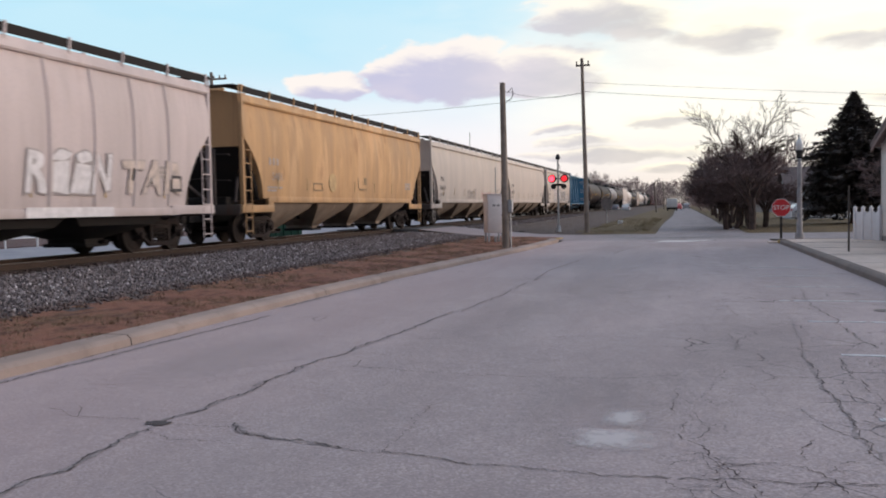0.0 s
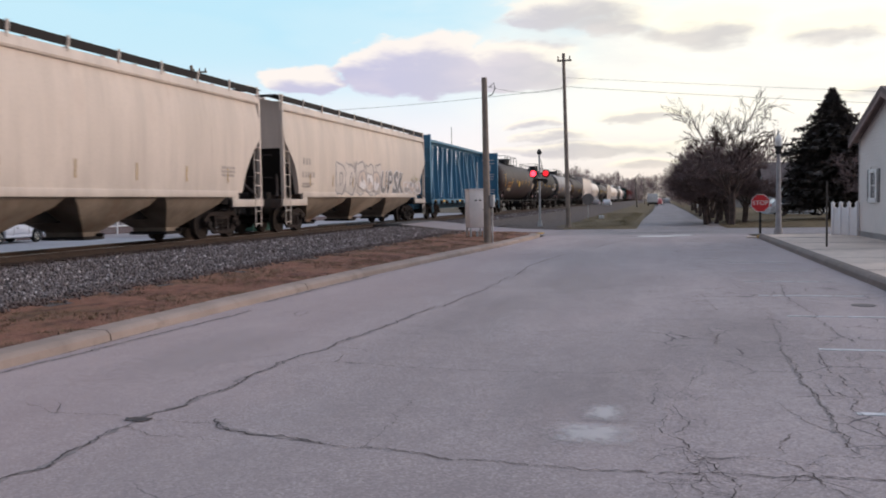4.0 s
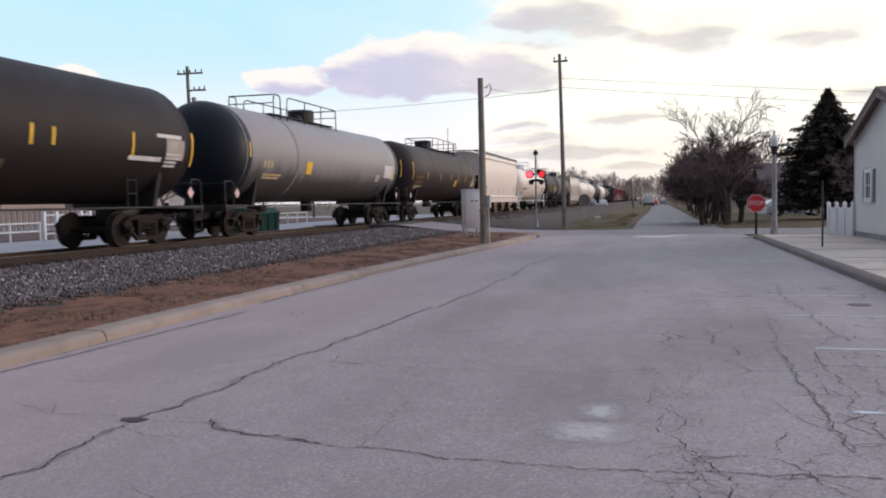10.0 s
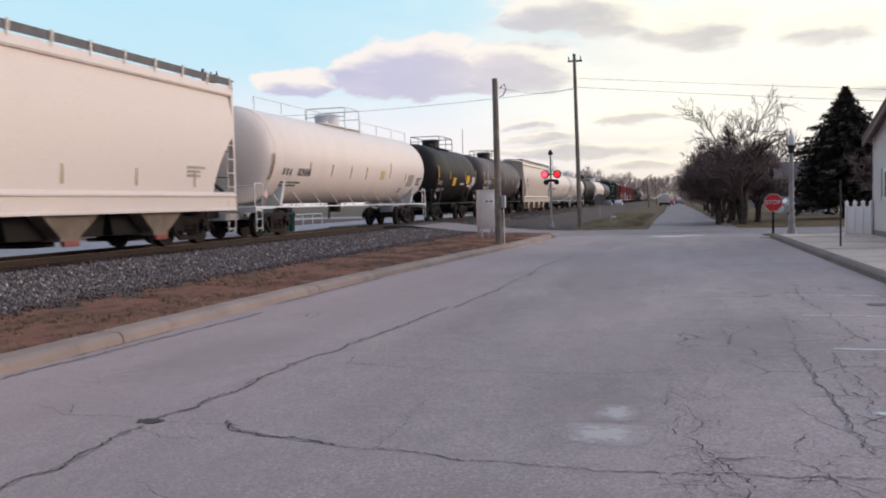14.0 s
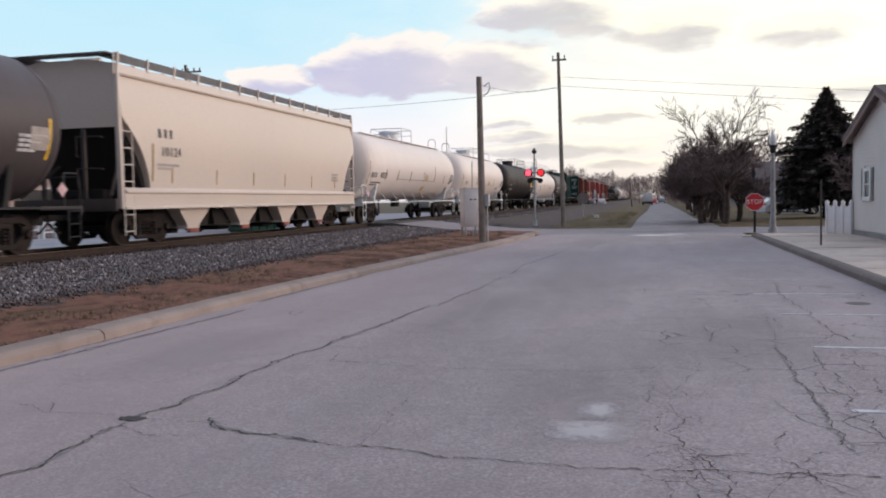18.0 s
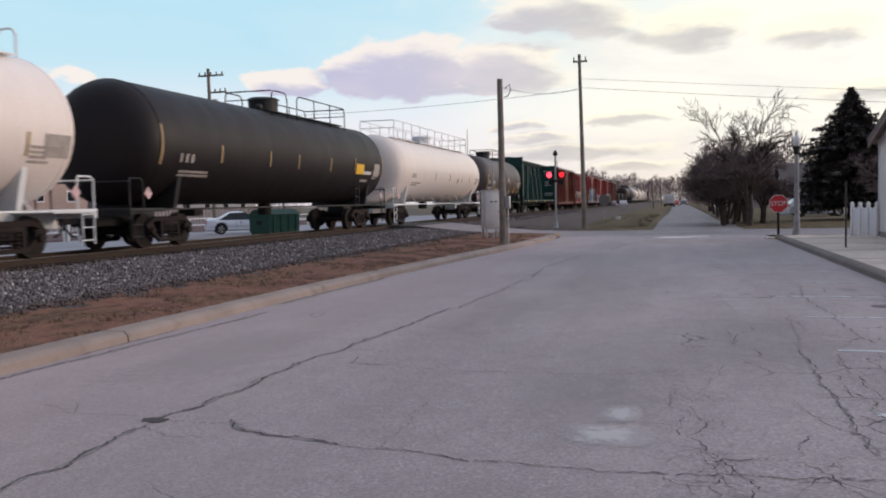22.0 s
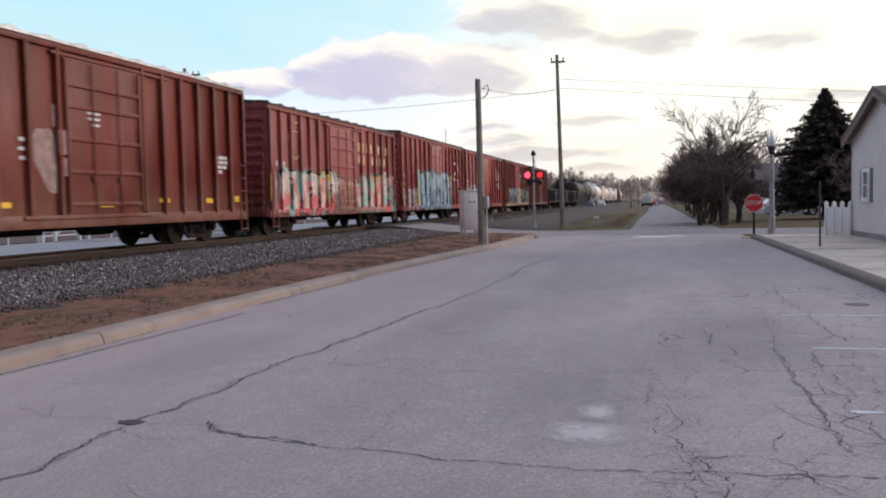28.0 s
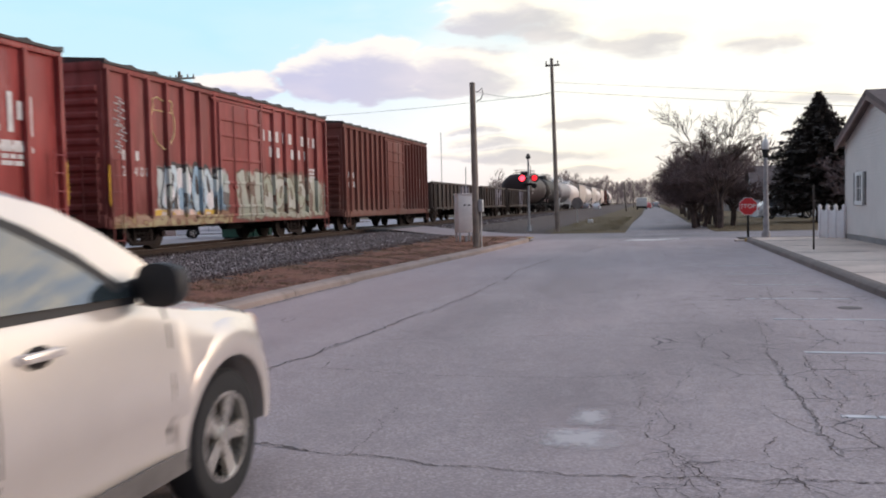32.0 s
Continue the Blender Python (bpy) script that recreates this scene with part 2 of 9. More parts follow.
def concrete(name, c):
    k = Nodes(name)
    big, mid, grain = k.noise(0.5, 5, 0.6), k.noise(3.0, 6, 0.65), k.noise(60.0, 3, 0.6)
    col = k.mix(k.step(big, 0.3, 0.7), tuple(v * 0.82 for v in c), tuple(v * 1.1 for v in c))
    col = k.mix(k.step(mid, 0.48, 0.75, 0, 0.5), col, tuple(v * 0.55 for v in c))
    col = k.mix(k.step(grain, 0.5, 0.8, 0, 0.4), col, tuple(v * 0.6 for v in c))
    k.bump(k.math("ADD", grain, mid), 0.3, 0.008)
    k.bsdf.inputs["Specular IOR Level"].default_value = 0.25
    return k.finish(col, 0.85)


def soil(name, cols, scale=1.0):
    """Dead turf and bare earth: cols go from dark earth to straw and moss."""
    k = Nodes(name)
    a, b, g = k.noise(0.7 * scale, 6, 0.65), k.noise(6.0 * scale, 5, 0.7), k.noise(55.0 * scale, 3, 0.7)
    col = k.ramp(k.math("ADD", k.math("MULTIPLY", a, 0.65), k.math("MULTIPLY", b, 0.35)), [(0.33 + 0.34 * i / (len(cols) - 1), c) for i, c in enumerate(cols)])
    mat = k.noise(2.2 * scale, 6, 0.7, k.mapping((2.0, 0.7, 1), (3, 8, 1)))
    col = k.mix(k.step(mat, 0.50, 0.64, 0, 0.65), col, tuple(v * 0.62 for v in cols[0]))
    col = k.mix(k.step(mat, 0.44, 0.34, 0, 0.45), col, tuple(min(1, v * 1.3) for v in cols[len(cols) // 2]))
    col = k.mix(k.step(g, 0.45, 0.75, 0, 0.55), col, tuple(v * 0.45 for v in cols[0]))
    k.bump(k.math("ADD", g, k.math("ADD", b, mat)), 0.9, 0.035)
    return k.finish(col, 0.95)


def pieces(name, stops, rough=0.8, per_island=False, dust=None):
    """Each piece has a tint of its own."""
    k = Nodes(name)
    src = k.n.new("ShaderNodeNewGeometry").outputs["Random Per Island"] if per_island else k.n.new("ShaderNodeObjectInfo").outputs["Random"]
    g = k.noise(35.0, 4, 0.65)
    col = k.mix(k.step(g, 0.35, 0.75, 0, 0.45), k.ramp(src, stops), (0.05, 0.045, 0.045))
    if dust:
        # Stones turn browner towards the rail side and along the bank's foot.
        x, y, z = k.split(k.mix(0.12, k.co, k.noise(1.3, 4, 0.6, colour=True), "LINEAR_LIGHT"))
        col = k.mix(k.step(x, dust[0] + 0.15, dust[0] - 0.2, 0, 0.8), col, (0.072, 0.043, 0.034))
        col = k.mix(k.step(x, dust[1] - 0.25, dust[1] + 0.2, 0, 0.75), col, (0.085, 0.052, 0.045))
    k.bump(g, 0.4, 0.01)
    return k.finish(col, rough)


ASPHALT = asphalt("weathered_asphalt", (0.378, 0.321, 0.322), 0.85)
ASPHALT_FAR = asphalt("side_asphalt", (0.30, 0.27, 0.275), 0.2)
CRACK = plain("crack_fill", (0.075, 0.062, 0.062), 0.95, var=0.4, scale=6, grain=90)
PAINT_LINE = plain("worn_line_paint", (0.55, 0.55, 0.57), 0.8, var=0.25, scale=7, grain=60)
CONCRETE = concrete("pavement_concrete", (0.60, 0.495, 0.43))
KERB = concrete("kerb_concrete", (0.345, 0.272, 0.238))
KERB_YELLOW = concrete("kerb_yellow", (0.42, 0.28, 0.11))
SOIL = soil("dead_turf", [(0.085, 0.034, 0.026), (0.185, 0.074, 0.049), (0.27, 0.120, 0.078), (0.19, 0.098, 0.054), (0.11, 0.08, 0.034)], 0.9)
GRASS = soil("winter_grass", [(0.095, 0.064, 0.032), (0.155, 0.106, 0.05), (0.115, 0.096, 0.04)], 0.6)
GROUND = soil("far_ground", [(0.085, 0.062, 0.042), (0.13, 0.095, 0.06), (0.105, 0.088, 0.05)], 0.3)
BALLAST = pieces("ballast_stone", [(0, (0.085, 0.07, 0.07)), (0.4, (0.16, 0.132, 0.134)), (0.75, (0.215, 0.182, 0.185)), (0.93, (0.31, 0.275, 0.28)), (1, (0.62, 0.58, 0.58))], 0.85, True, (-12.75, -9.35))
BALLAST_BED = soil("ballast_bed", [(0.085, 0.07, 0.07), (0.13, 0.112, 0.114), (0.18, 0.16, 0.163)], 6.0)
RAIL = plain("rail_steel", (0.05, 0.032, 0.025), 0.55, 0.6, 0.3, 4, 50)
RAIL_TOP = plain("rail_head", (0.20, 0.17, 0.155), 0.4, 0.8, 0.15, 4, 50)
TIE = pieces("tie_wood", [(0, (0.06, 0.04, 0.032)), (1, (0.11, 0.075, 0.055))], 0.9)
POLE_WOOD = plain("pole_wood", (0.27, 0.225, 0.19), 0.9, 0, 0.3, 1.5, 30, 0.5, 0.02)
GALV = plain("galvanised_steel", (0.45, 0.46, 0.47), 0.5, 0.5, 0.15, 4, 60)
GREY_PAINT = plain("cabinet_grey", (0.80, 0.75, 0.72), 0.5, 0, 0.08, 2, 30)
BLACK = plain("black_paint", (0.014, 0.013, 0.014), 0.6, 0, 0.3)
DARK_STEEL = plain("dark_running_gear", (0.015, 0.0115, 0.0105), 0.9, 0.0, 0.4, 3, 30)
BROWN_STEEL = plain("rusty_running_gear", (0.020, 0.0122, 0.0098), 0.92, 0.0, 0.4, 3, 30)
WHEEL = plain("wheel_steel", (0.024, 0.0155, 0.0125), 0.85, 0.1, 0.4, 4, 30)
WHITE = plain("white_paint", (0.78, 0.78, 0.78), 0.5, 0, 0.06, 2, 40)
YELLOW = plain("reflective_yellow", (0.85, 0.50, 0.03), 0.45, 0, 0.1)
RED = plain("sign_red", (0.62, 0.03, 0.04), 0.45, 0, 0.08)
FADED = plain("faded_stencil", (0.40, 0.35, 0.32), 0.7, 0, 0.2)
INK = plain("stencil_ink", (0.09, 0.085, 0.09), 0.7, 0, 0.2)
PALE = plain("stencil_white", (0.62, 0.60, 0.60), 0.7, 0, 0.15, 4, 40)
STRAW = plain("stencil_straw", (0.66, 0.50, 0.26), 0.7, 0, 0.15, 4, 40)
LAMP_RED = glow("red_lamp_lit", (1.0, 0.03, 0.05), 6.0)
LAMP_DIM = glow("red_lamp_weak", (0.75, 0.02, 0.03), 1.6)
GLASS_WHITE = plain("frosted_globe", (0.80, 0.80, 0.78), 0.35, 0, 0.04)
GLASS_DARK = plain("dark_glass", (0.02, 0.022, 0.026), 0.06, 0, 0.1, 1, 5, 0.0)
GREEN_BIN = plain("dumpster_green", (0.015, 0.075, 0.045), 0.6, 0, 0.25)
SIDING = plain("vinyl_siding", (0.69, 0.645, 0.63), 0.6, 0, 0.06, 0.8, 40)
ROOFING = plain("asphalt_shingle", (0.14, 0.105, 0.10), 0.9, 0, 0.25, 2, 30, 0.4)
TAN = plain("tan_wall", (0.34, 0.25, 0.22), 0.85, 0, 0.12)
BARK = plain("bark", (0.095, 0.068, 0.060), 0.95, 0, 0.35, 3, 30, 0.6, 0.03)
TWIG = plain("twigs", (0.27, 0.205, 0.20), 0.95, 0, 0.3, 3, 30)
NEEDLE = pieces("spruce_needles", [(0, (0.070, 0.062, 0.056)), (0.6, (0.13, 0.112, 0.102)), (1, (0.20, 0.165, 0.15))], 0.9, True)
TYRE = plain("tyre_rubber", (0.018, 0.018, 0.019), 0.85, 0, 0.2, 6, 60)
ALLOY = plain("alloy_rim", (0.70, 0.66, 0.60), 0.26, 0.85, 0.12)
# ---- mesh helpers ----
rng = random.Random(7)


def box(bm, lo, hi, bevel=0.0):
    m = Matrix.Translation([(a + b) / 2 for a, b in zip(lo, hi)]) @ Matrix.Diagonal([b - a for a, b in zip(lo, hi)] + [1])
    v = bmesh.ops.create_cube(bm, size=1, matrix=m)["verts"]
    if bevel:
        bmesh.ops.bevel(bm, geom=list({e for p in v for e in p.link_edges}), offset=bevel, segments=2, affect="EDGES", profile=0.5)


def cyl(bm, a, b, r, r2=None, seg=10, caps=True):
    a, b = Vector(a), Vector(b)
    d = b - a
    m = Matrix.Translation((a + b) / 2) @ d.to_track_quat("Z", "Y").to_matrix().to_4x4()
    bmesh.ops.create_cone(bm, cap_ends=caps, segments=seg, radius1=r, radius2=r if r2 is None else r2, depth=d.length, matrix=m)


def tube(bm, pts, r, seg=6):
    """A round bar through the points, in one piece."""
    pts = [Vector(p) for p in pts]
    pts = [p for i, p in enumerate(pts) if not i or (p - pts[i - 1]).length > 1e-5]
    rings, side = [], None
    for i, p in enumerate(pts):
        a, b = pts[max(0, i - 1)], pts[min(len(pts) - 1, i + 1)]
        d = (p - a).normalized() + (b - p).normalized() if 0 < i < len(pts) - 1 else b - a
        d.normalize()
        ref = side if side is not None else Vector((1, 0, 0)) if abs(d.x) < 0.7 else Vector((0, 0, 1))
        side = (ref - d * ref.dot(d)).normalized()
        up = d.cross(side)
        rings.append([p + (side * math.cos(k * math.tau / seg) + up * math.sin(k * math.tau / seg)) * r for k in range(seg)])
    loft(bm, rings)


def ball(bm, c, r, seg=10, squash=1.0):
    bmesh.ops.create_uvsphere(bm, u_segments=seg, v_segments=max(4, seg // 2), radius=r, matrix=Matrix.Translation(c) @ Matrix.Diagonal((1, 1, squash, 1)))


def prism(bm, poly, axis, lo, hi):
    """A polygon swept along x, y or z; its points are the other two coordinates in order."""
    def at(p, w):
        return {"x": (w, p[0], p[1]), "y": (p[0], w, p[1]), "z": (p[0], p[1], w)}[axis]
    a = [bm.verts.new(at(p, lo)) for p in poly]
    b = [bm.verts.new(at(p, hi)) for p in poly]
    fs = [bm.faces.new(a), bm.faces.new(b[::-1])]
    for i in range(len(poly)):
        j = (i + 1) % len(poly)
        fs.append(bm.faces.new((a[i], b[i], b[j], a[j])))
    bmesh.ops.recalc_face_normals(bm, faces=fs)


def loft(bm, rings, caps=True, closed=True):
    rows = [[bm.verts.new(p) for p in ring] for ring in rings]
    fs, n = [], len(rows[0])
    for r0, r1 in zip(rows, rows[1:]):
        for i in range(n if closed else n - 1):
            j = (i + 1) % n
            fs.append(bm.faces.new((r0[i], r0[j], r1[j], r1[i])))
    if caps:
        fs += [bm.faces.new(rows[0]), bm.faces.new(rows[-1][::-1])]
    bmesh.ops.recalc_face_normals(bm, faces=fs)


def mesh_of(name, bm, mat, smooth=True):
    me = bpy.data.meshes.new(name)
    bm.to_mesh(me)
    bm.free()
    for m in mat if isinstance(mat, (list, tuple)) else [mat]:
        me.materials.append(m)
    if smooth:
        me.shade_smooth()
        me.set_sharp_from_angle(angle=radians(38))
    return me


def put(name, me, parent=None, m=None, label=""):
    ob = new(name, me)
    ob.parent = parent
    if m is not None:
        ob.matrix_basis = m
    return tagged(ob, label)


def part(name, bm, mat, parent=None, label="", m=None, smooth=True):
    return put(name, mesh_of(name, bm, mat, smooth), parent, m, label)


def thing(name, label, category, m=None, group="", kind=""):
    ob = tagged(new(name), label, category, group, kind)
    ob.empty_display_size = 0.3
    if m is not None:
        ob.matrix_basis = m
    return ob


def setting(name, bm, mat, label, category="", smooth=False, m=None):
    ob = tagged(put(name, mesh_of(name, bm, mat, smooth), None, m), label, category or name.split("_")[0], kind="structure")
    return ob


def new_bm():
    return bmesh.new()


def raw(name, verts, faces, mat, smooth=False):
    me = bpy.data.meshes.new(name)
    me.from_pydata(verts, [], faces)
    me.materials.append(mat)
    if smooth:
        me.shade_smooth()
    return me


def ease(a, b, v):
    s = min(1.0, max(0.0, (v - a) / (b - a)))
    return s * s * (3 - 2 * s)


# ---- the railway's line and the ground's levels ----
TRACK_X, RAIL_Z = -14.6, 0.62


def kerb_x(y):
    """The face of the kerb between road and railway verge."""
    return -6.62 + 1.5 * ease(12, 40, y)


def bank_z(x, y):
    """Height of the verge and the ballast bank, from the kerb over the track to the far street."""
    k = kerb_x(min(y, 38)) - 0.4
    if x > k:
        return 0.12
    if x > -8.8:
        return 0.13 + 0.09 * (k - x) / (k + 8.8)
    if x > -12.7:
        return 0.22 + 0.22 * ease(-8.8, -12.7, x)
    if x > -16.6:
        return 0.44
    return max(0.02, 0.44 - 0.42 * ease(-16.6, -18.6, x))


def sheet(name, xs, ys, height, mat, label, rough=0.0, category="ground"):
    verts, faces = [], []
    for y in ys:
        for x in xs:
            e = rough * (noise.noise((x * 1.3, y * 1.3, 0)) + 0.5 * noise.noise((x * 4, y * 4, 3)))
            verts.append((x, y, height(x, y) + e))
    n = len(xs)
    for j in range(len(ys) - 1):
        for i in range(n - 1):
            a = j * n + i
            faces.append((a, a + 1, a + n + 1, a + n))
    return tagged(put(name, raw(name, verts, faces, mat, True)), label, category, kind="structure")


def span(a, b, step):
    n = max(1, round((b - a) / step))
    return [a + (b - a) * i / n for i in range(n + 1)]


# ---- ground ----
bm = new_bm()
bmesh.ops.create_circle(bm, cap_ends=True, segments=64, radius=2300, matrix=Matrix.Translation((0, 300, -0.06)))
setting("ground", bm, GROUND, "flat winter ground of dead grass out to the horizon", "ground")

bm = new_bm()
ys = span(-320, 40, 4)
lf = [bm.verts.new((kerb_x(y), y, 0)) for y in ys]
rt = [bm.verts.new((3.75, y, 0)) for y in ys]
for i in range(len(ys) - 1):
    bm.faces.new((lf[i], rt[i], rt[i + 1], lf[i + 1]))
road = setting("road", bm, ASPHALT, "cracked grey weathered asphalt street beside the railway", "road")

bm = new_bm()
prof = [(60.0, 0.0), (3.75, 0.0), (-5.1, 0.0), (-7.5, 0.06), (-10.0, 0.30), (-12.4, 0.56), (-16.8, 0.56), (-19.5, 0.26), (-22.5, 0.03), (-45.0, 0.0)]
edge_n = [bm.verts.new((x, 40.0 + (0 if x > -5.2 else 1.2), z)) for x, z in prof]
edge_f = [bm.verts.new((x, 48.0, z)) for x, z in prof]
for i in range(len(prof) - 1):
    bm.faces.new((edge_n[i], edge_n[i + 1], edge_f[i + 1], edge_f[i]))
bmesh.ops.recalc_face_normals(bm, faces=bm.faces[:])
setting("road_crossing", bm, ASPHALT_FAR, "grey side street rising over the level crossing", "road")

bm = new_bm()
far_l, far_r = [], []
for y in span(48, 700, 20):
    far_l.append(bm.verts.new((-1.35 + 0.6 * ease(48, 120, y) - 2.2 * ease(60, 48, y), y, 0.0)))
    far_r.append(bm.verts.new((2.85 + 0.25 * ease(48, 100, y) + 1.2 * ease(56, 48, y), y, 0.0)))
for i in range(len(far_l) - 1):
    bm.faces.new((far_l[i], far_r[i], far_r[i + 1], far_l[i + 1]))
setting("road_far", bm, ASPHALT_FAR, "straight grey street running on to the horizon", "road")

# verge of dead turf between kerb and ballast
verts, faces = [], []
vy = span(-30, 41, 0.35)
for y in vy:
    k = kerb_x(min(y, 38)) - 0.30
    for i in range(9):
        x = k + (-9.1 - k) * i / 8
        verts.append((x, y, bank_z(x, y) + 0.03 * noise.noise((x * 2, y * 2, 0)) + 0.015 * noise.noise((x * 7, y * 7, 2))))
for j in range(len(vy) - 1):
    for i in range(8):
        a = j * 9 + i
        faces.append((a, a + 1, a + 10, a + 9))
verge = tagged(put("verge", raw("verge", verts, faces, SOIL, True)), "strip of dead brown turf between kerb and ballast", "verge", kind="structure")

BAL_X = [-8.7, -9.3, -10.0, -10.8, -11.6, -12.2, -12.7, -13.3, -14.6, -15.9, -16.6, -17.2, -17.9, -18.7]
sheet("ballast_bank", BAL_X, span(-60, 41, 0.6), lambda x, y: bank_z(x, y) - 0.005, BALLAST_BED, "bank of grey crushed stone under the railway", 0.03, "ballast")
EARTH = soil("cinder_earth", [(0.075, 0.054, 0.046), (0.125, 0.092, 0.079), (0.165, 0.127, 0.11)], 2.0)
sheet("ballast_far", BAL_X, span(48, 700, 4), lambda x, y: bank_z(x, y) - 0.005, EARTH, "dark brown cinder bank under the railway beyond the crossing", 0.03, "ballast")
sheet("earth_strip", [-9.2, -8.0, -7.0, -6.0, -5.2], [47.7] + span(48.2, 700, 3), lambda x, y: 0.03 + ease(47.7, 50, y) * (0.08 + 0.14 * ease(-6, -9, x)), EARTH, "bare dark earth between the far grass and the railway", 0.04, "earth")
sheet("grass_strip", [-5.6, -5.0, -4.5, -3.0, -1.9, -1.2], [47.7] + span(48.2, 700, 3), lambda x, y: 0.012 + ease(47.7, 50, y) * (0.10 * ease(-1.2, -3.0, x) + 0.12 * ease(-6, -9, x)), GRASS, "strip of yellow-green winter grass beside the far street", 0.03, "grass")
sheet("grass_right", [3.4, 4.5, 6, 9, 14, 22, 40], [47.8] + span(48.5, 700, 4), lambda x, y: 0.012 + 0.06 * ease(3.4, 5, x) * ease(47.8, 50, y), GRASS, "winter lawn along the far street", 0.03, "grass")
bm = new_bm()
box(bm, (-62, -60, -0.05), (-18.6, 120, 0.0))
setting("parking_lot", bm, concrete("pale_lot", (0.37, 0.345, 0.365)), "pale grey street and car park beyond the railway", "car park")

# pavement on the house side, with its kerb
bm = new_bm()
box(bm, (3.98, -40, -0.05), (40, 36.2, 0.145))
pavement = setting("pavement", bm, CONCRETE, "broad grey concrete pavement beside the street", "pavement")
bm = new_bm()
box(bm, (3.4, 36.2, -0.05), (40, 36.9, 0.05))
setting("pavement_ramp", bm, CONCRETE, "lowered concrete edge at the street corner", "pavement")


def kerb_piece(y0, y1, xf, w, h, mat, parent, flip=1):
    bm = new_bm()
    r0, r1 = xf(y0), xf(y1)
    def ring(x, y):
        return [(x, y, -0.03), (x - flip * 0.02, y, h - 0.05), (x - flip * 0.07, y, h - 0.006), (x - flip * 0.14, y, h), (x - flip * w, y, h), (x - flip * w, y, -0.03)]
    mid = xf((y0 + y1) / 2)
    loft(bm, [ring(r0, y0 + 0.012), ring(mid, (y0 + y1) / 2), ring(r1, y1 - 0.012)])
    return part("kerb_stone", bm, mat, parent)


kerb = thing("kerb_left", "long tan concrete kerb with open joints", "kerb", kind="structure")
ys = [-21.1 + 6.1 * i for i in range(11)]
for a, b in zip(ys, ys[1:]):
    if b < 37.5:
        kerb_piece(a, b, kerb_x, 0.40, 0.135, KERB, kerb)
last = max(y for y in ys if y < 37.5)
bm = new_bm()
arc = [(kerb_x(last), last + 0.01), (kerb_x(37.5), 37.6), (-5.18, 38.8), (-5.45, 39.8), (-6.0, 40.5), (-7.4, 41.0), (-10.0, 41.15)]
rings = []
for i, (x, y) in enumerate(arc):
    d = Vector((0.0, 1.0)) if i < 1 else Vector(arc[i]) - Vector(arc[i - 1])
    n = Vector((-d.y, d.x)).normalized()
    rings.append([(x, y, -0.03), (x + n.x * 0.03, y + n.y * 0.03, 0.125), (x + n.x * 0.12, y + n.y * 0.12, 0.14), (x + n.x * 0.4, y + n.y * 0.4, 0.14), (x + n.x * 0.4, y + n.y * 0.4, -0.03)])
loft(bm, rings)
part("kerb_corner", bm, KERB, kerb, "rounded concrete kerb corner")
bm = new_bm()
box(bm, (-5.42, 38.9, 0.10), (-5.16, 40.2, 0.146), 0.02)
part("painted_tip", bm, KERB_YELLOW, kerb, "worn yellow paint on the kerb's corner")

kerb_r = thing("kerb_right", "grey concrete kerb edging the pavement", "kerb", kind="structure")
KERB_GREY = concrete("kerb_grey", (0.20, 0.165, 0.15))
for i in range(17):
    a = -16 + 3.05 * i
    kerb_piece(a, min(a + 3.05, 36.0), lambda y: 3.75, 0.24, 0.15, KERB_GREY, kerb_r, -1)
bm = new_bm()
box(bm, (3.72, 35.9, -0.03), (4.3, 36.25, 0.12), 0.03)
part("kerb_end", bm, KERB_YELLOW, kerb_r, "faded yellow kerb end")

# ---- cracks, patches and painted lines on the road ----
def ribbon(name, pts, w, mat, parent, z=0.004, wiggle=0.075, step=0.07, label=""):
    """A thin uneven band along a few way points, for cracks and seals."""
    path = []
    for (x0, y0), (x1, y1) in zip(pts, pts[1:]):
        n = max(2, int(math.hypot(x1 - x0, y1 - y0) / step))
        for i in range(n):
            path.append((x0 + (x1 - x0) * i / n, y0 + (y1 - y0) * i / n))
    path.append(pts[-1])
    verts, faces = [], []
    s = rng.random() * 50
    for i, (x, y) in enumerate(path):
        a, b = path[max(0, i - 1)], path[min(len(path) - 1, i + 1)]
        d = Vector((b[0] - a[0], b[1] - a[1])).normalized()
        off = wiggle * noise.noise((s, i * 0.11, 0)) + wiggle * 0.45 * noise.noise((s, i * 0.43, 5)) + wiggle * 0.55 * noise.noise((s, i * 1.3, 8)) if 0 < i < len(path) - 1 else 0
        ww = w * (0.16 + 0.62 * abs(noise.noise((s, i * 0.35, 9)))) * (0.3 if i in (0, len(path) - 1) else 1)
        for sg in (-1, 1):
            e = ww * rng.uniform(0.25, 1.35)
            verts.append((x - d.y * (off + sg * e), y + d.x * (off + sg * e), z))
    for i in range(len(path) - 1):
        if rng.random() < 0.05:
            continue
        faces.append((2 * i, 2 * i + 1, 2 * i + 3, 2 * i + 2))
    return put(name, raw(name, verts, faces, mat), parent, None, label)


CRACK_RIM = plain("crack_rim", (0.27, 0.232, 0.232), 0.95, var=0.3, scale=9, grain=90)
CRACKS = []


def crack(w, *pts, rim=0.0):
    """A crack along its way points; the wide ones have a crumbled darker rim."""
    CRACKS.append((pts, w))
    if rim:
        ribbon("crack_rim", pts, rim, CRACK_RIM, road, 0.0035, 0.05, 0.05)
    ribbon("crack", pts, w, CRACK, road, 0.006, 0.06, 0.03)


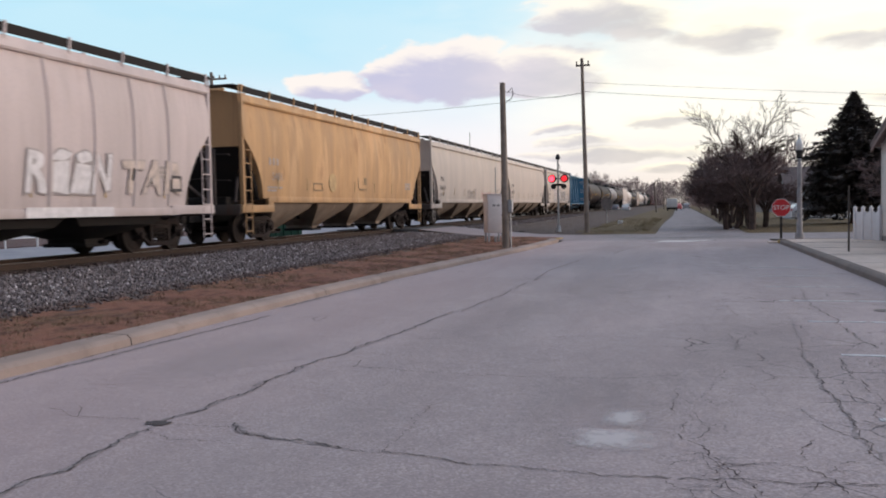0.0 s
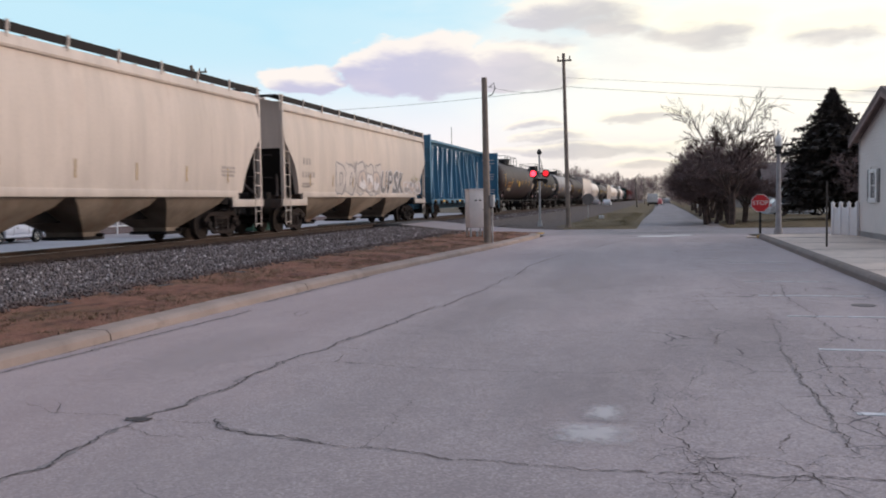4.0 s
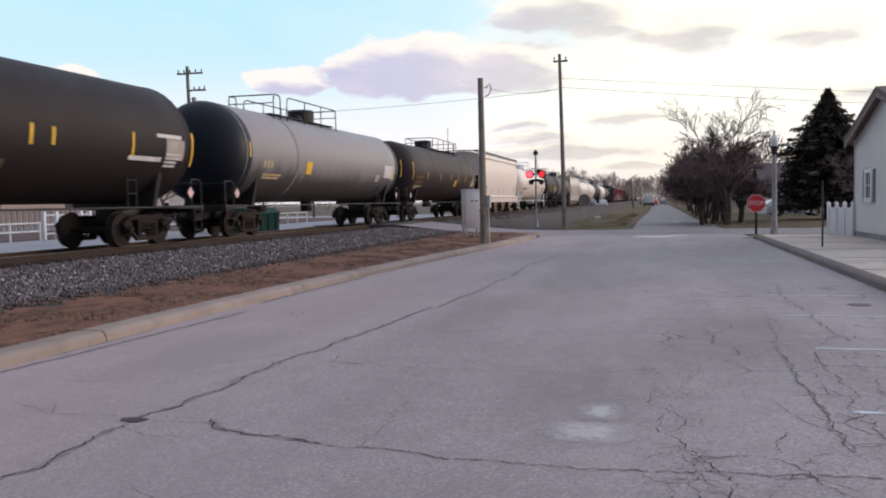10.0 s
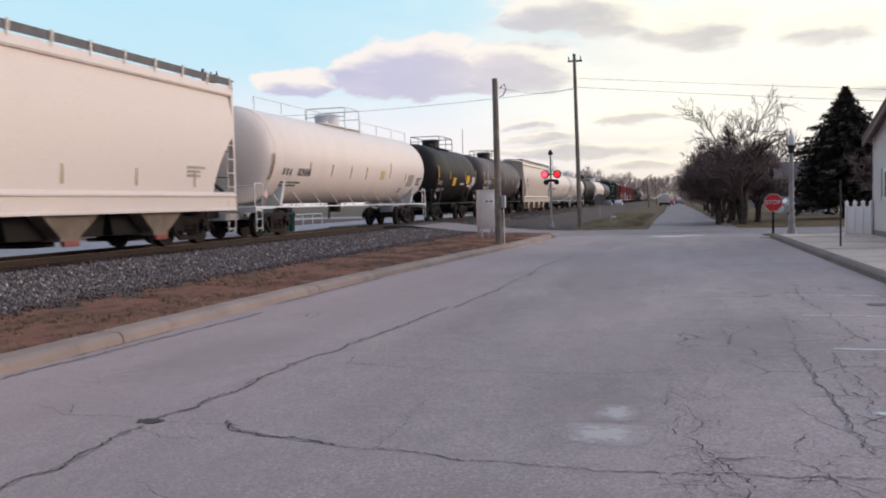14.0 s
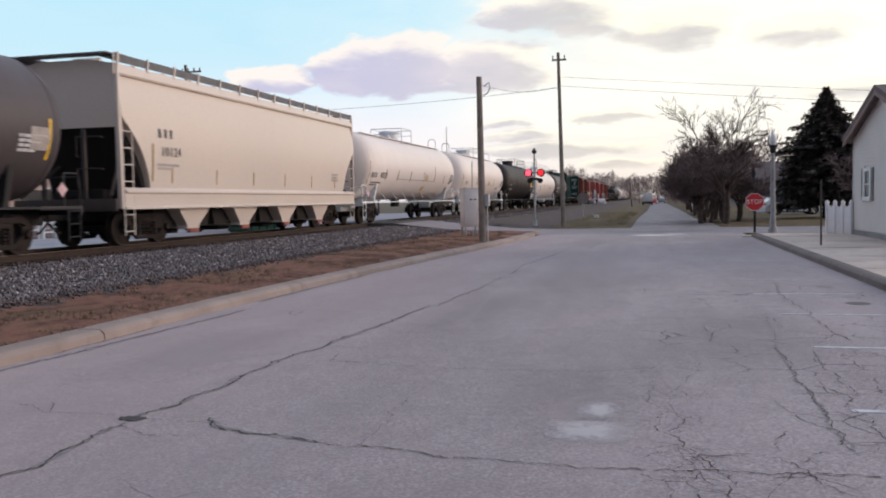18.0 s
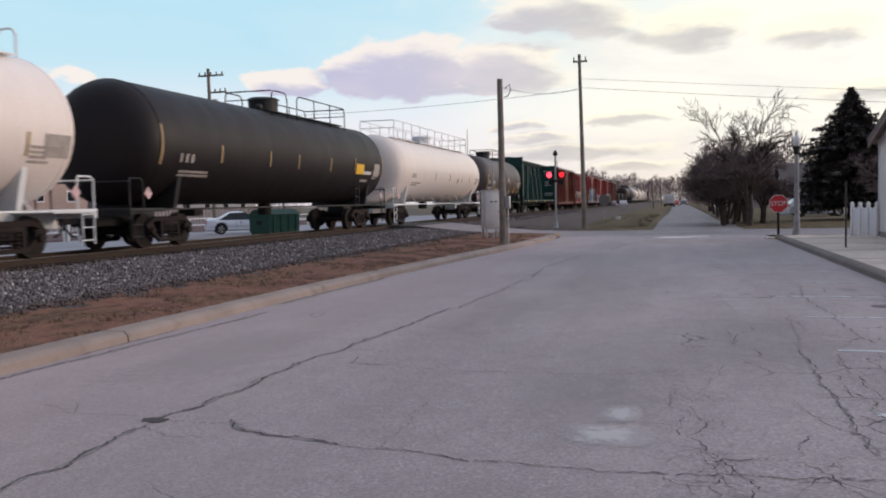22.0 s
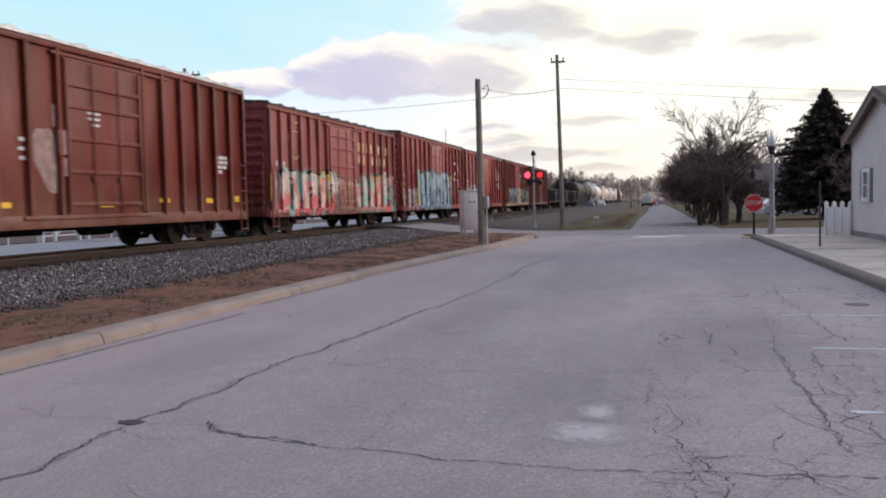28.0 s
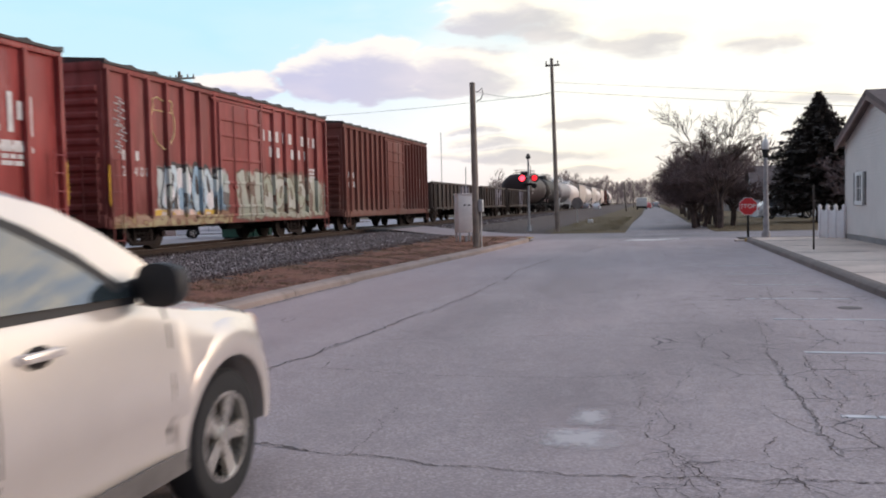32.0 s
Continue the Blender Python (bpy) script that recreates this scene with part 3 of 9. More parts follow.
# the long crack that follows the street
crack(0.034, (-3.80, 3.2), (-3.93, 4.50), (-3.84, 4.63), (-3.90, 5.09), (-3.94, 5.33), (-3.93, 5.72), (-3.97, 5.94), rim=0.10)
crack(0.036, (-3.97, 5.94), (-3.93, 6.18), (-3.86, 6.36), (-3.88, 6.71), (-3.83, 6.87), (-3.78, 7.14), (-3.87, 7.55), (-3.84, 7.92), rim=0.085)
crack(0.036, (-3.84, 7.92), (-3.84, 8.38), (-3.82, 8.78), (-3.70, 9.15), (-3.72, 9.74), (-3.64, 10.32), (-3.55, 11.22), (-3.51, 12.22), (-3.44, 13.24), rim=0.07)
crack(0.036, (-3.30, 13.17), (-3.29, 14.26), (-3.17, 15.83), (-3.15, 18.55))
crack(0.05, (-3.07, 18.83), (-3.20, 21.40), (-2.98, 24.23), (-2.79, 26.19))
crack(0.05, (-2.1, 29.0), (-1.9, 32.0), (-1.4, 34.5))
# the cross crack towards the parking bays
crack(0.024, (-3.36, 6.03), (-3.17, 5.80), (-3.06, 5.75), (-2.79, 5.67), (-2.54, 5.59), (-2.25, 5.51), rim=0.05)
crack(0.020, (-2.25, 5.51), (-1.88, 5.48), (-1.38, 5.37), (-1.07, 5.31), (-0.71, 5.29), (-0.38, 5.28), (-0.02, 5.29), (0.33, 5.31), (0.85, 5.37), (1.29, 5.36), (2.0, 5.3))
crack(0.011, (-1.99, 5.46), (-1.97, 5.64), (-1.95, 5.78), (-1.97, 6.18), (-2.00, 6.48), (-2.01, 6.93))
crack(0.010, (-3.97, 5.94), (-3.6, 5.9), (-3.36, 5.86), (-3.1, 5.76))
crack(0.018, (-3.36, 8.83), (-3.28, 8.44), (-3.03, 8.40), (-2.51, 8.28), (-1.91, 8.21), (-1.19, 8.18), (-0.50, 8.32), (0.02, 8.52))
crack(0.013, (-5.22, 6.21), (-4.99, 6.12), (-4.77, 5.98), (-4.60, 5.97), (-4.15, 5.98))
crack(0.010, (-4.75, 5.95), (-5.01, 6.36))
crack(0.012, (-3.13, 10.36), (-2.11, 10.68), (-1.07, 10.87), (-0.37, 10.83))
crack(0.012, (-3.6, 9.3), (-3.0, 9.15), (-2.2, 9.2))
crack(0.010, (-3.93, 5.72), (-3.6, 5.5), (-3.4, 5.55), (-3.0, 5.42))
# broken asphalt on the house side
crack(0.013, (-0.03, 7.52), (-0.05, 7.09), (0.06, 6.88), (0.08, 6.77), (0.01, 6.59), (0.01, 6.36))
crack(0.017, (0.01, 6.36), (0.07, 6.17), (0.14, 6.03), (0.17, 5.83), (0.22, 5.65), (0.36, 5.40), (0.43, 5.26), (0.45, 5.13), (0.39, 4.97), (0.37, 4.7))
crack(0.010, (-0.03, 7.94), (-0.01, 7.52), (0.09, 7.38))
crack(0.013, (-0.11, 5.28), (-0.02, 5.15), (0.07, 5.11), (0.17, 5.10), (0.21, 4.99), (0.22, 4.7))
crack(0.012, (0.07, 5.11), (0.08, 4.94), (0.10, 4.7))
crack(0.009, (0.17, 5.10), (0.21, 5.21), (0.27, 5.30))
crack(0.010, (0.12, 5.34), (0.23, 5.53), (0.46, 5.71))
crack(0.014, (0.25, 5.62), (0.50, 5.72), (0.70, 5.69), (0.82, 5.60), (0.87, 5.55), (0.88, 5.35), (0.91, 5.20), (1.02, 5.03))
crack(0.019, (1.26, 9.88), (1.28, 9.33), (1.26, 8.81), (1.21, 8.19), (1.25, 7.86), (1.24, 7.47), (1.24, 7.08), (1.21, 6.49), (1.23, 6.20), (1.23, 5.91), rim=0.045)
crack(0.014, (1.50, 13.15), (1.41, 11.71), (1.37, 10.76), (1.26, 9.88))
crack(0.022, (2.20, 17.2), (2.02, 15.4), (2.00, 14.22), (2.10, 13.06), (2.04, 12.40), (2.05, 11.75), (2.05, 10.82), (2.12, 10.42))
crack(0.016, (1.60, 9.70), (1.57, 9.00), (1.57, 8.57), (1.58, 8.19), (1.58, 7.56))
crack(0.015, (1.86, 9.49), (1.87, 8.97), (1.87, 8.74), (1.96, 8.57), (2.3, 8.45))
crack(0.013, (1.88, 8.35), (1.82, 7.87), (1.80, 7.55))
crack(0.014, (1.51, 7.51), (1.46, 7.21), (1.49, 6.94), (1.52, 6.65), (1.50, 6.31), (1.55, 5.9))
crack(0.010, (0.63, 8.27), (0.65, 8.02), (0.73, 7.84))
crack(0.011, (0.90, 6.34), (0.79, 6.06), (0.78, 5.82))
crack(0.010, (0.18, 7.54), (0.26, 7.45), (0.30, 7.35))
crack(0.009, (0.25, 6.68), (0.19, 6.50))
crack(0.010, (0.87, 5.55), (1.02, 5.84), (1.22, 5.83), (1.26, 5.73))
crack(0.014, (2.16, 9.69), (2.26, 9.38), (2.6, 9.2))
crack(0.016, (0.59, 11.39), (0.61, 10.48), (0.63, 10.08))
crack(0.009, (0.13, 7.43), (0.35, 8.29), (0.46, 8.87))
crack(0.018, (0.55, 12.6), (0.8, 13.2), (0.7, 14.6))
# where the asphalt has parted from the kerb
crack(0.035, *[(kerb_x(y) + 0.12 + 0.10 * ease(7, 8.5, y) + 0.18 * ease(9, 12, y), y) for y in (4.0, 6.0, 7.5, 8.5, 9.6, 11.0, 12.4)], rim=0.10)
crack(0.030, *[(kerb_x(y) + 0.03, y) for y in (8.4, 9.3, 10.5)])
crack(0.045, *[(kerb_x(y) + 0.10, y) for y in (13.5, 16, 18.5)], rim=0.12)
crack(0.045, *[(kerb_x(y) + 0.05, y) for y in (20, 23, 27, 31)])
# short side branches where the asphalt breaks up near the parking bays
twig = random.Random(41)
for pts, w in CRACKS:
    for (x0, y0), (x1, y1) in zip(pts, pts[1:]):
        if min(x0, x1) < -0.6 or y0 > 14 or twig.random() < 0.45:
            continue
        f = twig.random()
        x, y = x0 + (x1 - x0) * f, y0 + (y1 - y0) * f
        way, a = [(x, y)], twig.choice((0.0, math.pi)) + twig.uniform(-0.7, 0.7)
        for i in range(twig.randint(2, 4)):
            s = twig.uniform(0.08, 0.2) * (0.6 + y / 12)
            x, y = x + s * math.cos(a), y + s * 1.5 * math.sin(a)
            a += twig.uniform(-0.9, 0.9)
            way.append((x, y))
        ribbon("crack", way, w * twig.uniform(0.4, 0.65), CRACK, road, 0.0045, 0.05)
bm = new_bm()
bmesh.ops.create_circle(bm, cap_ends=True, segments=14, radius=0.10, matrix=Matrix.Translation((-3.955, 5.90, 0.0075)) @ Matrix.Diagonal((1.15, 0.62, 1, 1)))
for v in bm.verts:
    v.co += Vector((rng.uniform(-0.03, 0.03), rng.uniform(-0.03, 0.03), 0))
part("pothole", bm, CRACK, road, "small dark pothole on the long crack", smooth=False)


def spill_mat(name, c, density):
    """Pale residue worn into the road: grains thinning out to the rim."""
    k = Nodes(name)
    x, y, z = k.split()
    r = k.math("SQRT", k.math("SQRT", k.math("ADD", k.math("POWER", x, 4), k.math("POWER", y, 4))))
    g = k.noise(9.0, 7, 0.85, k.n.new("ShaderNodeNewGeometry").outputs["Position"])
    a = k.math("MULTIPLY", k.step(k.math("ADD", r, k.math("MULTIPLY", k.math("SUBTRACT", g, 0.5), 1.9)), 0.95, 0.20), density)
    t = k.n.new("ShaderNodeBsdfTransparent")
    ms = k.n.new("ShaderNodeMixShader")
    k.l.new(a, ms.inputs[0]), k.l.new(t.outputs[0], ms.inputs[1]), k.l.new(k.bsdf.outputs[0], ms.inputs[2])
    k.l.new(ms.outputs[0], k.out.inputs[0])
    return k.finish(c, 0.9)


SPILL = spill_mat("pale_residue", (0.66, 0.62, 0.62), 0.68)
SPILL_2 = spill_mat("pale_patch", (0.80, 0.77, 0.75), 0.9)
WORN = spill_mat("worn_dark", (0.16, 0.145, 0.15), 0.13)
FADE = spill_mat("worn_pale", (0.44, 0.39, 0.39), 0.22)
STAIN = spill_mat("dark_stain", (0.13, 0.125, 0.14), 0.16)
for x, y, sx, sy, mt, nm in ((-0.47, 6.10, 0.36, 0.36, SPILL, "pale_spill"), (-0.42, 6.72, 0.20, 0.32, SPILL, "pale_spill"), (-0.75, 7.3, 1.0, 1.7, WORN, "dark_stain"), (0.9, 10.6, 1.3, 3.2, WORN, "dark_stain"), (-2.6, 12.5, 0.9, 3.6, WORN, "dark_stain"), (-5.0, 8.8, 0.8, 2.2, FADE, "pale_wear"), (-1.6, 18.0, 1.0, 7.0, FADE, "pale_wear"), (-0.1, 38.4, 1.5, 1.0, SPILL_2, "pale_spill"), (0.9, 39.2, 0.9, 0.6, SPILL_2, "pale_spill"), (2.95, 14.0, 0.22, 0.35, STAIN, "oil_stain"), (2.9, 16.4, 0.2, 0.4, STAIN, "oil_stain"),
                         (0.3, 42.5, 3.5, 1.6, STAIN, "dark_stain")):
    bm = new_bm()
    bmesh.ops.create_circle(bm, cap_ends=True, segments=24, radius=1.25)
    part(nm, bm, mt, road, m=Matrix.Translation((x, y, 0.002 if mt in (WORN, FADE) else 0.0028 if mt is STAIN else 0.0085 + 0.001 * (y % 3))) @ Matrix.Diagonal((sx, sy, 1, 1)), smooth=False)
for i, y in enumerate((7.03, 9.94, 12.66, 15.25, 17.75, 20.3, 22.9)):
    bm = new_bm()
    x, w = (1.44, 1.66, 1.70, 1.60, 1.6, 1.7, 1.7)[i], 0.042
    while x < 3.5 - 0.1 * i:
        ln = rng.uniform(0.15, 0.6)
        ww = w * rng.uniform(0.8, 1.15) * (1 if i < 4 else 0.6)
        box(bm, (x, y - ww, 0.0), (x + ln, y + ww, 0.005))
        x += ln + rng.choice((0.004, 0.02, 0.06))
    part("parking_line", bm, PAINT_LINE, road, "worn white parking line", smooth=False)
bm = new_bm()
cyl(bm, (2.95, 14.0, -0.02), (2.95, 14.0, 0.005), 0.17, seg=20)
part("manhole_cover", bm, plain("worn_iron", (0.14, 0.12, 0.115), 0.8), road, "dark iron cover set in the asphalt")

# pavement joints
for i in range(8):
    bm = new_bm()
    box(bm, (4.0, 8 + 3.6 * i, 0.12), (14, 8.02 + 3.6 * i, 0.149))
    part("joint", bm, CRACK, pavement, smooth=False)

# ---- the track ----
track = thing("railway_track", "single railway track of brown steel rails on timber ties", "track", kind="structure")
for sx, nm in ((0.755, "near"), (-0.755, "far")):
    bm = new_bm()
    x = TRACK_X + sx
    web = [(-0.07, 0.45), (0.07, 0.45), (0.07, 0.462), (0.012, 0.48), (0.012, 0.578), (0.036, 0.585), (0.036, 0.612), (-0.036, 0.612), (-0.036, 0.585), (-0.012, 0.578), (-0.012, 0.48), (-0.07, 0.462)]
    prism(bm, [(x + a, b) for a, b in web], "y", -150, 900)
    rail = part("rail", bm, RAIL, track, smooth=False)
    bm = new_bm()
    box(bm, (x - 0.03, -150, 0.612), (x + 0.03, 900, 0.619))
    part("rail_head", bm, RAIL_TOP, rail, smooth=False)
bm = new_bm()
box(bm, (-1.3, -0.11, 0.30), (1.3, 0.11, 0.452), 0.012)
tie = mesh_of("tie", bm, TIE, False)
for i in range(220):
    y = -2 + 0.56 * i
    if 40.8 < y < 48.2:
        continue
    put("tie", tie, track, pose(TRACK_X + rng.uniform(-0.03, 0.03), y, rng.uniform(-0.008, 0.008), 0, 0, rng.uniform(-0.7, 0.7)))
bm = new_bm()
for x0, x1 in ((-16.75, -15.45), (-15.25, -13.95), (-13.72, -12.45)):
    box(bm, (x0, 41.1, 0.4), (x1, 48.1, 0.598), 0.015)
part("crossing_panel", bm, plain("crossing_rubber", (0.10, 0.095, 0.095), 0.9), track, "dark crossing panels between the rails")

# loose stones on the near slope of the bank
def stones(name, n, ylo, yhi, size, label, xlo=-12.9, xhi=-8.75):
    verts, faces = [], []
    base = [(1, 0, 0), (-1, 0, 0), (0, 1, 0), (0, -1, 0), (0, 0, 1), (0, 0, -0.7)]
    tri = [(0, 2, 4), (2, 1, 4), (1, 3, 4), (3, 0, 4), (2, 0, 5), (1, 2, 5), (3, 1, 5), (0, 3, 5)]
    for i in range(n):
        x, y = rng.uniform(xlo, xhi), ylo + (yhi - ylo) * rng.random() ** 1.3
        if rng.random() < ease(-9.6, -8.7, x):
            continue
        s = size * rng.uniform(0.6, 1.35)
        e = Euler((rng.random() * 6, rng.random() * 6, rng.random() * 6)).to_matrix()
        c = Vector((x, y, bank_z(x, y) + 0.3 * s))
        o = len(verts)
        for b in base:
            verts.append(c + e @ Vector([q * s * rng.uniform(0.6, 1.1) for q in b]))
        faces += [tuple(o + q for q in t) for t in tri]
    return tagged(put(name, raw(name, verts, faces, BALLAST)), label, "ballast", kind="stuff")


stones("ballast_stones", 24000, 6.0, 41.0, 0.044, "grey and white crushed ballast stones")
stones("ballast_stones", 2500, 48.5, 110.0, 0.06, "grey crushed ballast stones past the crossing", -13.2, -10.8)
stones("track_stones", 3500, 8.0, 41.0, 0.045, "crushed stones between the ties", -16.4, -13.0)

# tufts of dead grass on the verge
def tufts(name, n, xlo, xhi, ylo, yhi, h, mat, label, zf):
    verts, faces = [], []
    for i in range(n):
        x, y = rng.uniform(xlo, xhi), rng.uniform(ylo, yhi)
        if noise.noise((x * 0.9, y * 0.9, 7)) < -0.05 or x > kerb_x(min(y, 38)) - 0.32 and y < 41:
            continue
        z = zf(x, y)
        for j in range(5):
            a = rng.random() * 6.28
            l, w = h * rng.uniform(0.4, 1.1), 0.006
            dx, dy = math.cos(a), math.sin(a)
            bx, by = x + rng.uniform(-0.05, 0.05), y + rng.uniform(-0.05, 0.05)
            o = len(verts)
            verts += [(bx - dy * w, by + dx * w, z - 0.01), (bx + dy * w, by - dx * w, z - 0.01), (bx + dx * l * 0.8, by + dy * l * 0.8, z + l * 0.6)]
            faces.append((o, o + 1, o + 2))
    return tagged(put(name, raw(name, verts, faces, mat)), label, "grass", kind="stuff")


DRY = pieces("dry_blades", [(0, (0.10, 0.06, 0.04)), (0.5, (0.19, 0.12, 0.075)), (0.85, (0.24, 0.17, 0.10)), (1, (0.11, 0.11, 0.045))], 0.95, True)
tufts("dry_grass", 9000, -9.0, -5.6, 7, 40, 0.07, DRY, "matted dead grass blades on the verge", bank_z)
tufts("grass_blades", 6000, -5.6, -1.6, 48.5, 95, 0.10, pieces("green_blades", [(0, (0.16, 0.115, 0.05)), (0.6, (0.21, 0.155, 0.07)), (1, (0.13, 0.125, 0.05))], 0.95, True), "thin winter grass blades beside the far street", lambda x, y: 0.10 + 0.1 * ease(-6, -9, x))
# ---- the goods train ----
# A car's own space: x to the street side, y along the train (towards its tail), z up from the rail's top.
TRAIN, AXLES = [], []
SPEED, SLOWING = 15.043, -0.0112


def side_frame_mesh(sx):
    """A cast truck side: arched top chord, dropped tension member, columns round the spring nest, journal boxes."""
    bm = new_bm()
    lo, hi = min(sx * 0.96, sx * 1.06), max(sx * 0.96, sx * 1.06)

    def bar(poly):
        prism(bm, poly, "x", lo, hi)
    bar([(-1.12, 0.54), (-0.70, 0.72), (0.70, 0.72), (1.12, 0.54), (1.12, 0.62), (0.72, 0.84), (-0.72, 0.84), (-1.12, 0.62)])
    bar([(-0.48, 0.15), (0.48, 0.15), (0.48, 0.25), (-0.48, 0.25)])
    for d in (-1, 1):
        bar([(d * 0.48, 0.15), (d * 0.48, 0.25), (d * 0.92, 0.54), (d * 1.04, 0.54)])
        bar([(d * 0.34, 0.25), (d * 0.46, 0.25), (d * 0.46, 0.72), (d * 0.34, 0.72)])
        cyl(bm, (sx * 0.9, d * 0.89, 0.457), (sx * 1.14, d * 0.89, 0.457), 0.125, 0.095, seg=12)
        box(bm, (lo, d * 0.89 - 0.15, 0.46), (hi, d * 0.89 + 0.15, 0.64), 0.02)
    for y in (-0.22, 0.0, 0.22):
        for zz in range(4):
            cyl(bm, (sx * 1.0, y, 0.26 + 0.085 * zz), (sx * 1.0, y, 0.31 + 0.085 * zz), 0.085, seg=8)
    box(bm, (lo - 0.02, -0.33, 0.60), (hi + 0.02, 0.33, 0.71), 0.02)
    return mesh_of("side_frame", bm, BROWN_STEEL)


def wheelset_mesh():
    bm = new_bm()
    cyl(bm, (-1.1, 0, 0), (1.1, 0, 0), 0.085, seg=10)
    for s in (-1, 1):
        cyl(bm, (s * 0.70, 0, 0), (s * 0.84, 0, 0), 0.457, 0.45, seg=28)
        cyl(bm, (s * 0.665, 0, 0), (s * 0.70, 0, 0), 0.49, seg=28)
        cyl(bm, (s * 0.84, 0, 0), (s * 0.855, 0, 0), 0.38, 0.36, seg=24)
        cyl(bm, (s * 0.84, 0, 0), (s * 0.92, 0, 0), 0.15, 0.12, seg=14)
        for i in range(3):
            a = i * 2.094
            box(bm, (s * 0.853 - 0.012, math.cos(a) * 0.27 - 0.03, math.sin(a) * 0.27 - 0.03), (s * 0.853 + 0.012, math.cos(a) * 0.27 + 0.03, math.sin(a) * 0.27 + 0.03))
    return mesh_of("wheelset", bm, WHEEL)


def bolster_mesh():
    bm = new_bm()
    box(bm, (-1.0, -0.24, 0.48), (1.0, 0.24, 0.72), 0.03)
    cyl(bm, (0, 0, 0.7), (0, 0, 0.86), 0.28, seg=14)
    for s in (-1, 1):
        box(bm, (-0.95, s * 0.36 - 0.05, 0.35), (0.95, s * 0.36 + 0.05, 0.47), 0.02)
    return mesh_of("truck", bm, DARK_STEEL)


FRAME_R, FRAME_L, WHEELSET, BOLSTER = side_frame_mesh(1), side_frame_mesh(-1), wheelset_mesh(), bolster_mesh()


def coupler_mesh():
    bm = new_bm()
    box(bm, (-0.10, -0.05, 0.72), (0.10, 0.62, 0.95), 0.03)
    box(bm, (-0.17, 0.45, 0.70), (0.17, 0.72, 0.98), 0.05)
    tube(bm, [(0.35, 0.0, 0.85), (0.38, 0.25, 0.6), (0.36, 0.5, 0.42), (0.28, 0.72, 0.40)], 0.03)
    return mesh_of("coupler", bm, DARK_STEEL)


COUPLER = coupler_mesh()


def rail_car(name, label, front, back, category, inset=2.35):
    """A car's Empty, its two trucks and couplers; front and back are its ends along the train at the start."""
    ln = back - front
    car = thing(name, label, category, pose(TRACK_X, (front + back) / 2, RAIL_Z), "goods train")
    car["length"] = ln
    TRAIN.append((car, (front + back) / 2))
    for s in (-1, 1):
        truck = put("truck", BOLSTER, car, pose(0, s * (ln / 2 - inset), 0), "rusty four-wheel railway truck")
        put("side_frame", FRAME_R, truck)
        put("side_frame", FRAME_L, truck)
        for a in (-0.89, 0.89):
            AXLES.append((put("wheelset", WHEELSET, truck, pose(0, a, 0.457)), a))
        put("coupler", COUPLER, car, pose(0, s * (ln / 2 - 0.05), 0, 0, 0, 0 if s > 0 else 180))
    return car, ln


def ladder(car, x, y, z0, z1, mat, along="y", w=0.42, n=None, name="ladder"):
    bm = new_bm()
    n = n or max(3, round((z1 - z0) / 0.40))
    def p(u, z):
        return (x, y + u, z) if along == "y" else (x + u, y, z)
    for u in (-w / 2, w / 2):
        tube(bm, [p(u, z0 - 0.1), p(u, z1 + 0.1)], 0.022)
    for i in range(n + 1):
        z = z0 + (z1 - z0) * i / n
        tube(bm, [p(-w / 2, z), p(w / 2, z)], 0.018)
    return part(name, bm, mat, car)


def bars(car, surf, y, z, w, h, mat, rows=1, name="stencil", gap=0.45, letters=None):
    """Rows of small blocks the size of writing, laid on the car's street side. surf(z) gives x and the slope there."""
    for r in range(rows):
        zz = z - r * h * (1 + gap)
        x, a = surf(zz)
        yy = y
        end = y + w * (1.0 if r == 0 else rng.uniform(0.6, 1.0))
        while True:
            lw = h * 0.5 if letters else h * rng.uniform(1.4, 3.4)
            if yy + lw > end + 0.01:
                break
            bm = new_bm()
            bmesh.ops.create_cube(bm, size=1, matrix=Matrix.Translation((x + 0.008, yy + lw / 2, zz)) @ Matrix.Rotation(a, 4, "Y") @ Matrix.Diagonal((0.008, lw, h, 1)))
            part(name, bm, mat, car, smooth=False)
            yy += lw + h * (0.68 if letters else 0.5)


def words(text, size, mat, parent, m, name="number", label="", space=1.0):
    cu = bpy.data.curves.new("words", "FONT")
    cu.body, cu.size, cu.extrude, cu.space_character = text, size, 0.003, space
    cu.align_x, cu.align_y = "CENTER", "CENTER"
    ob = bpy.data.objects.new("words", cu)
    scene.collection.objects.link(ob)
    bpy.context.view_layer.update()
    me = bpy.data.meshes.new_from_object(ob.evaluated_get(bpy.context.evaluated_depsgraph_get()))
    bpy.data.objects.remove(ob)
    me.materials.clear()
    me.materials.append(mat)
    return put(name, me, parent, m, label)


def on_side(x, y, z, tilt=0.0):
    """Pose of writing that is read from the street side."""
    return Matrix.Translation((x, y, z)) @ Matrix.Rotation(tilt, 4, "Y") @ Matrix(((0, 0, 1, 0), (1, 0, 0, 0), (0, 1, 0, 0), (0, 0, 0, 1)))


def strip(car, surf, y, z, w, h, mat=None, name="reflector_strip"):
    bm = new_bm()
    n = max(1, round(h / 0.22))
    for i in range(n):
        zz = z + h * ((i + 0.5) / n - 0.5)
        x, a = surf(zz)
        bmesh.ops.create_cube(bm, size=1, matrix=Matrix.Translation((x + 0.007, y, zz)) @ Matrix.Rotation(a, 4, "Y") @ Matrix.Diagonal((0.008, w, h / n * 1.02, 1)))
    return part(name, bm, mat or YELLOW, car, smooth=False)


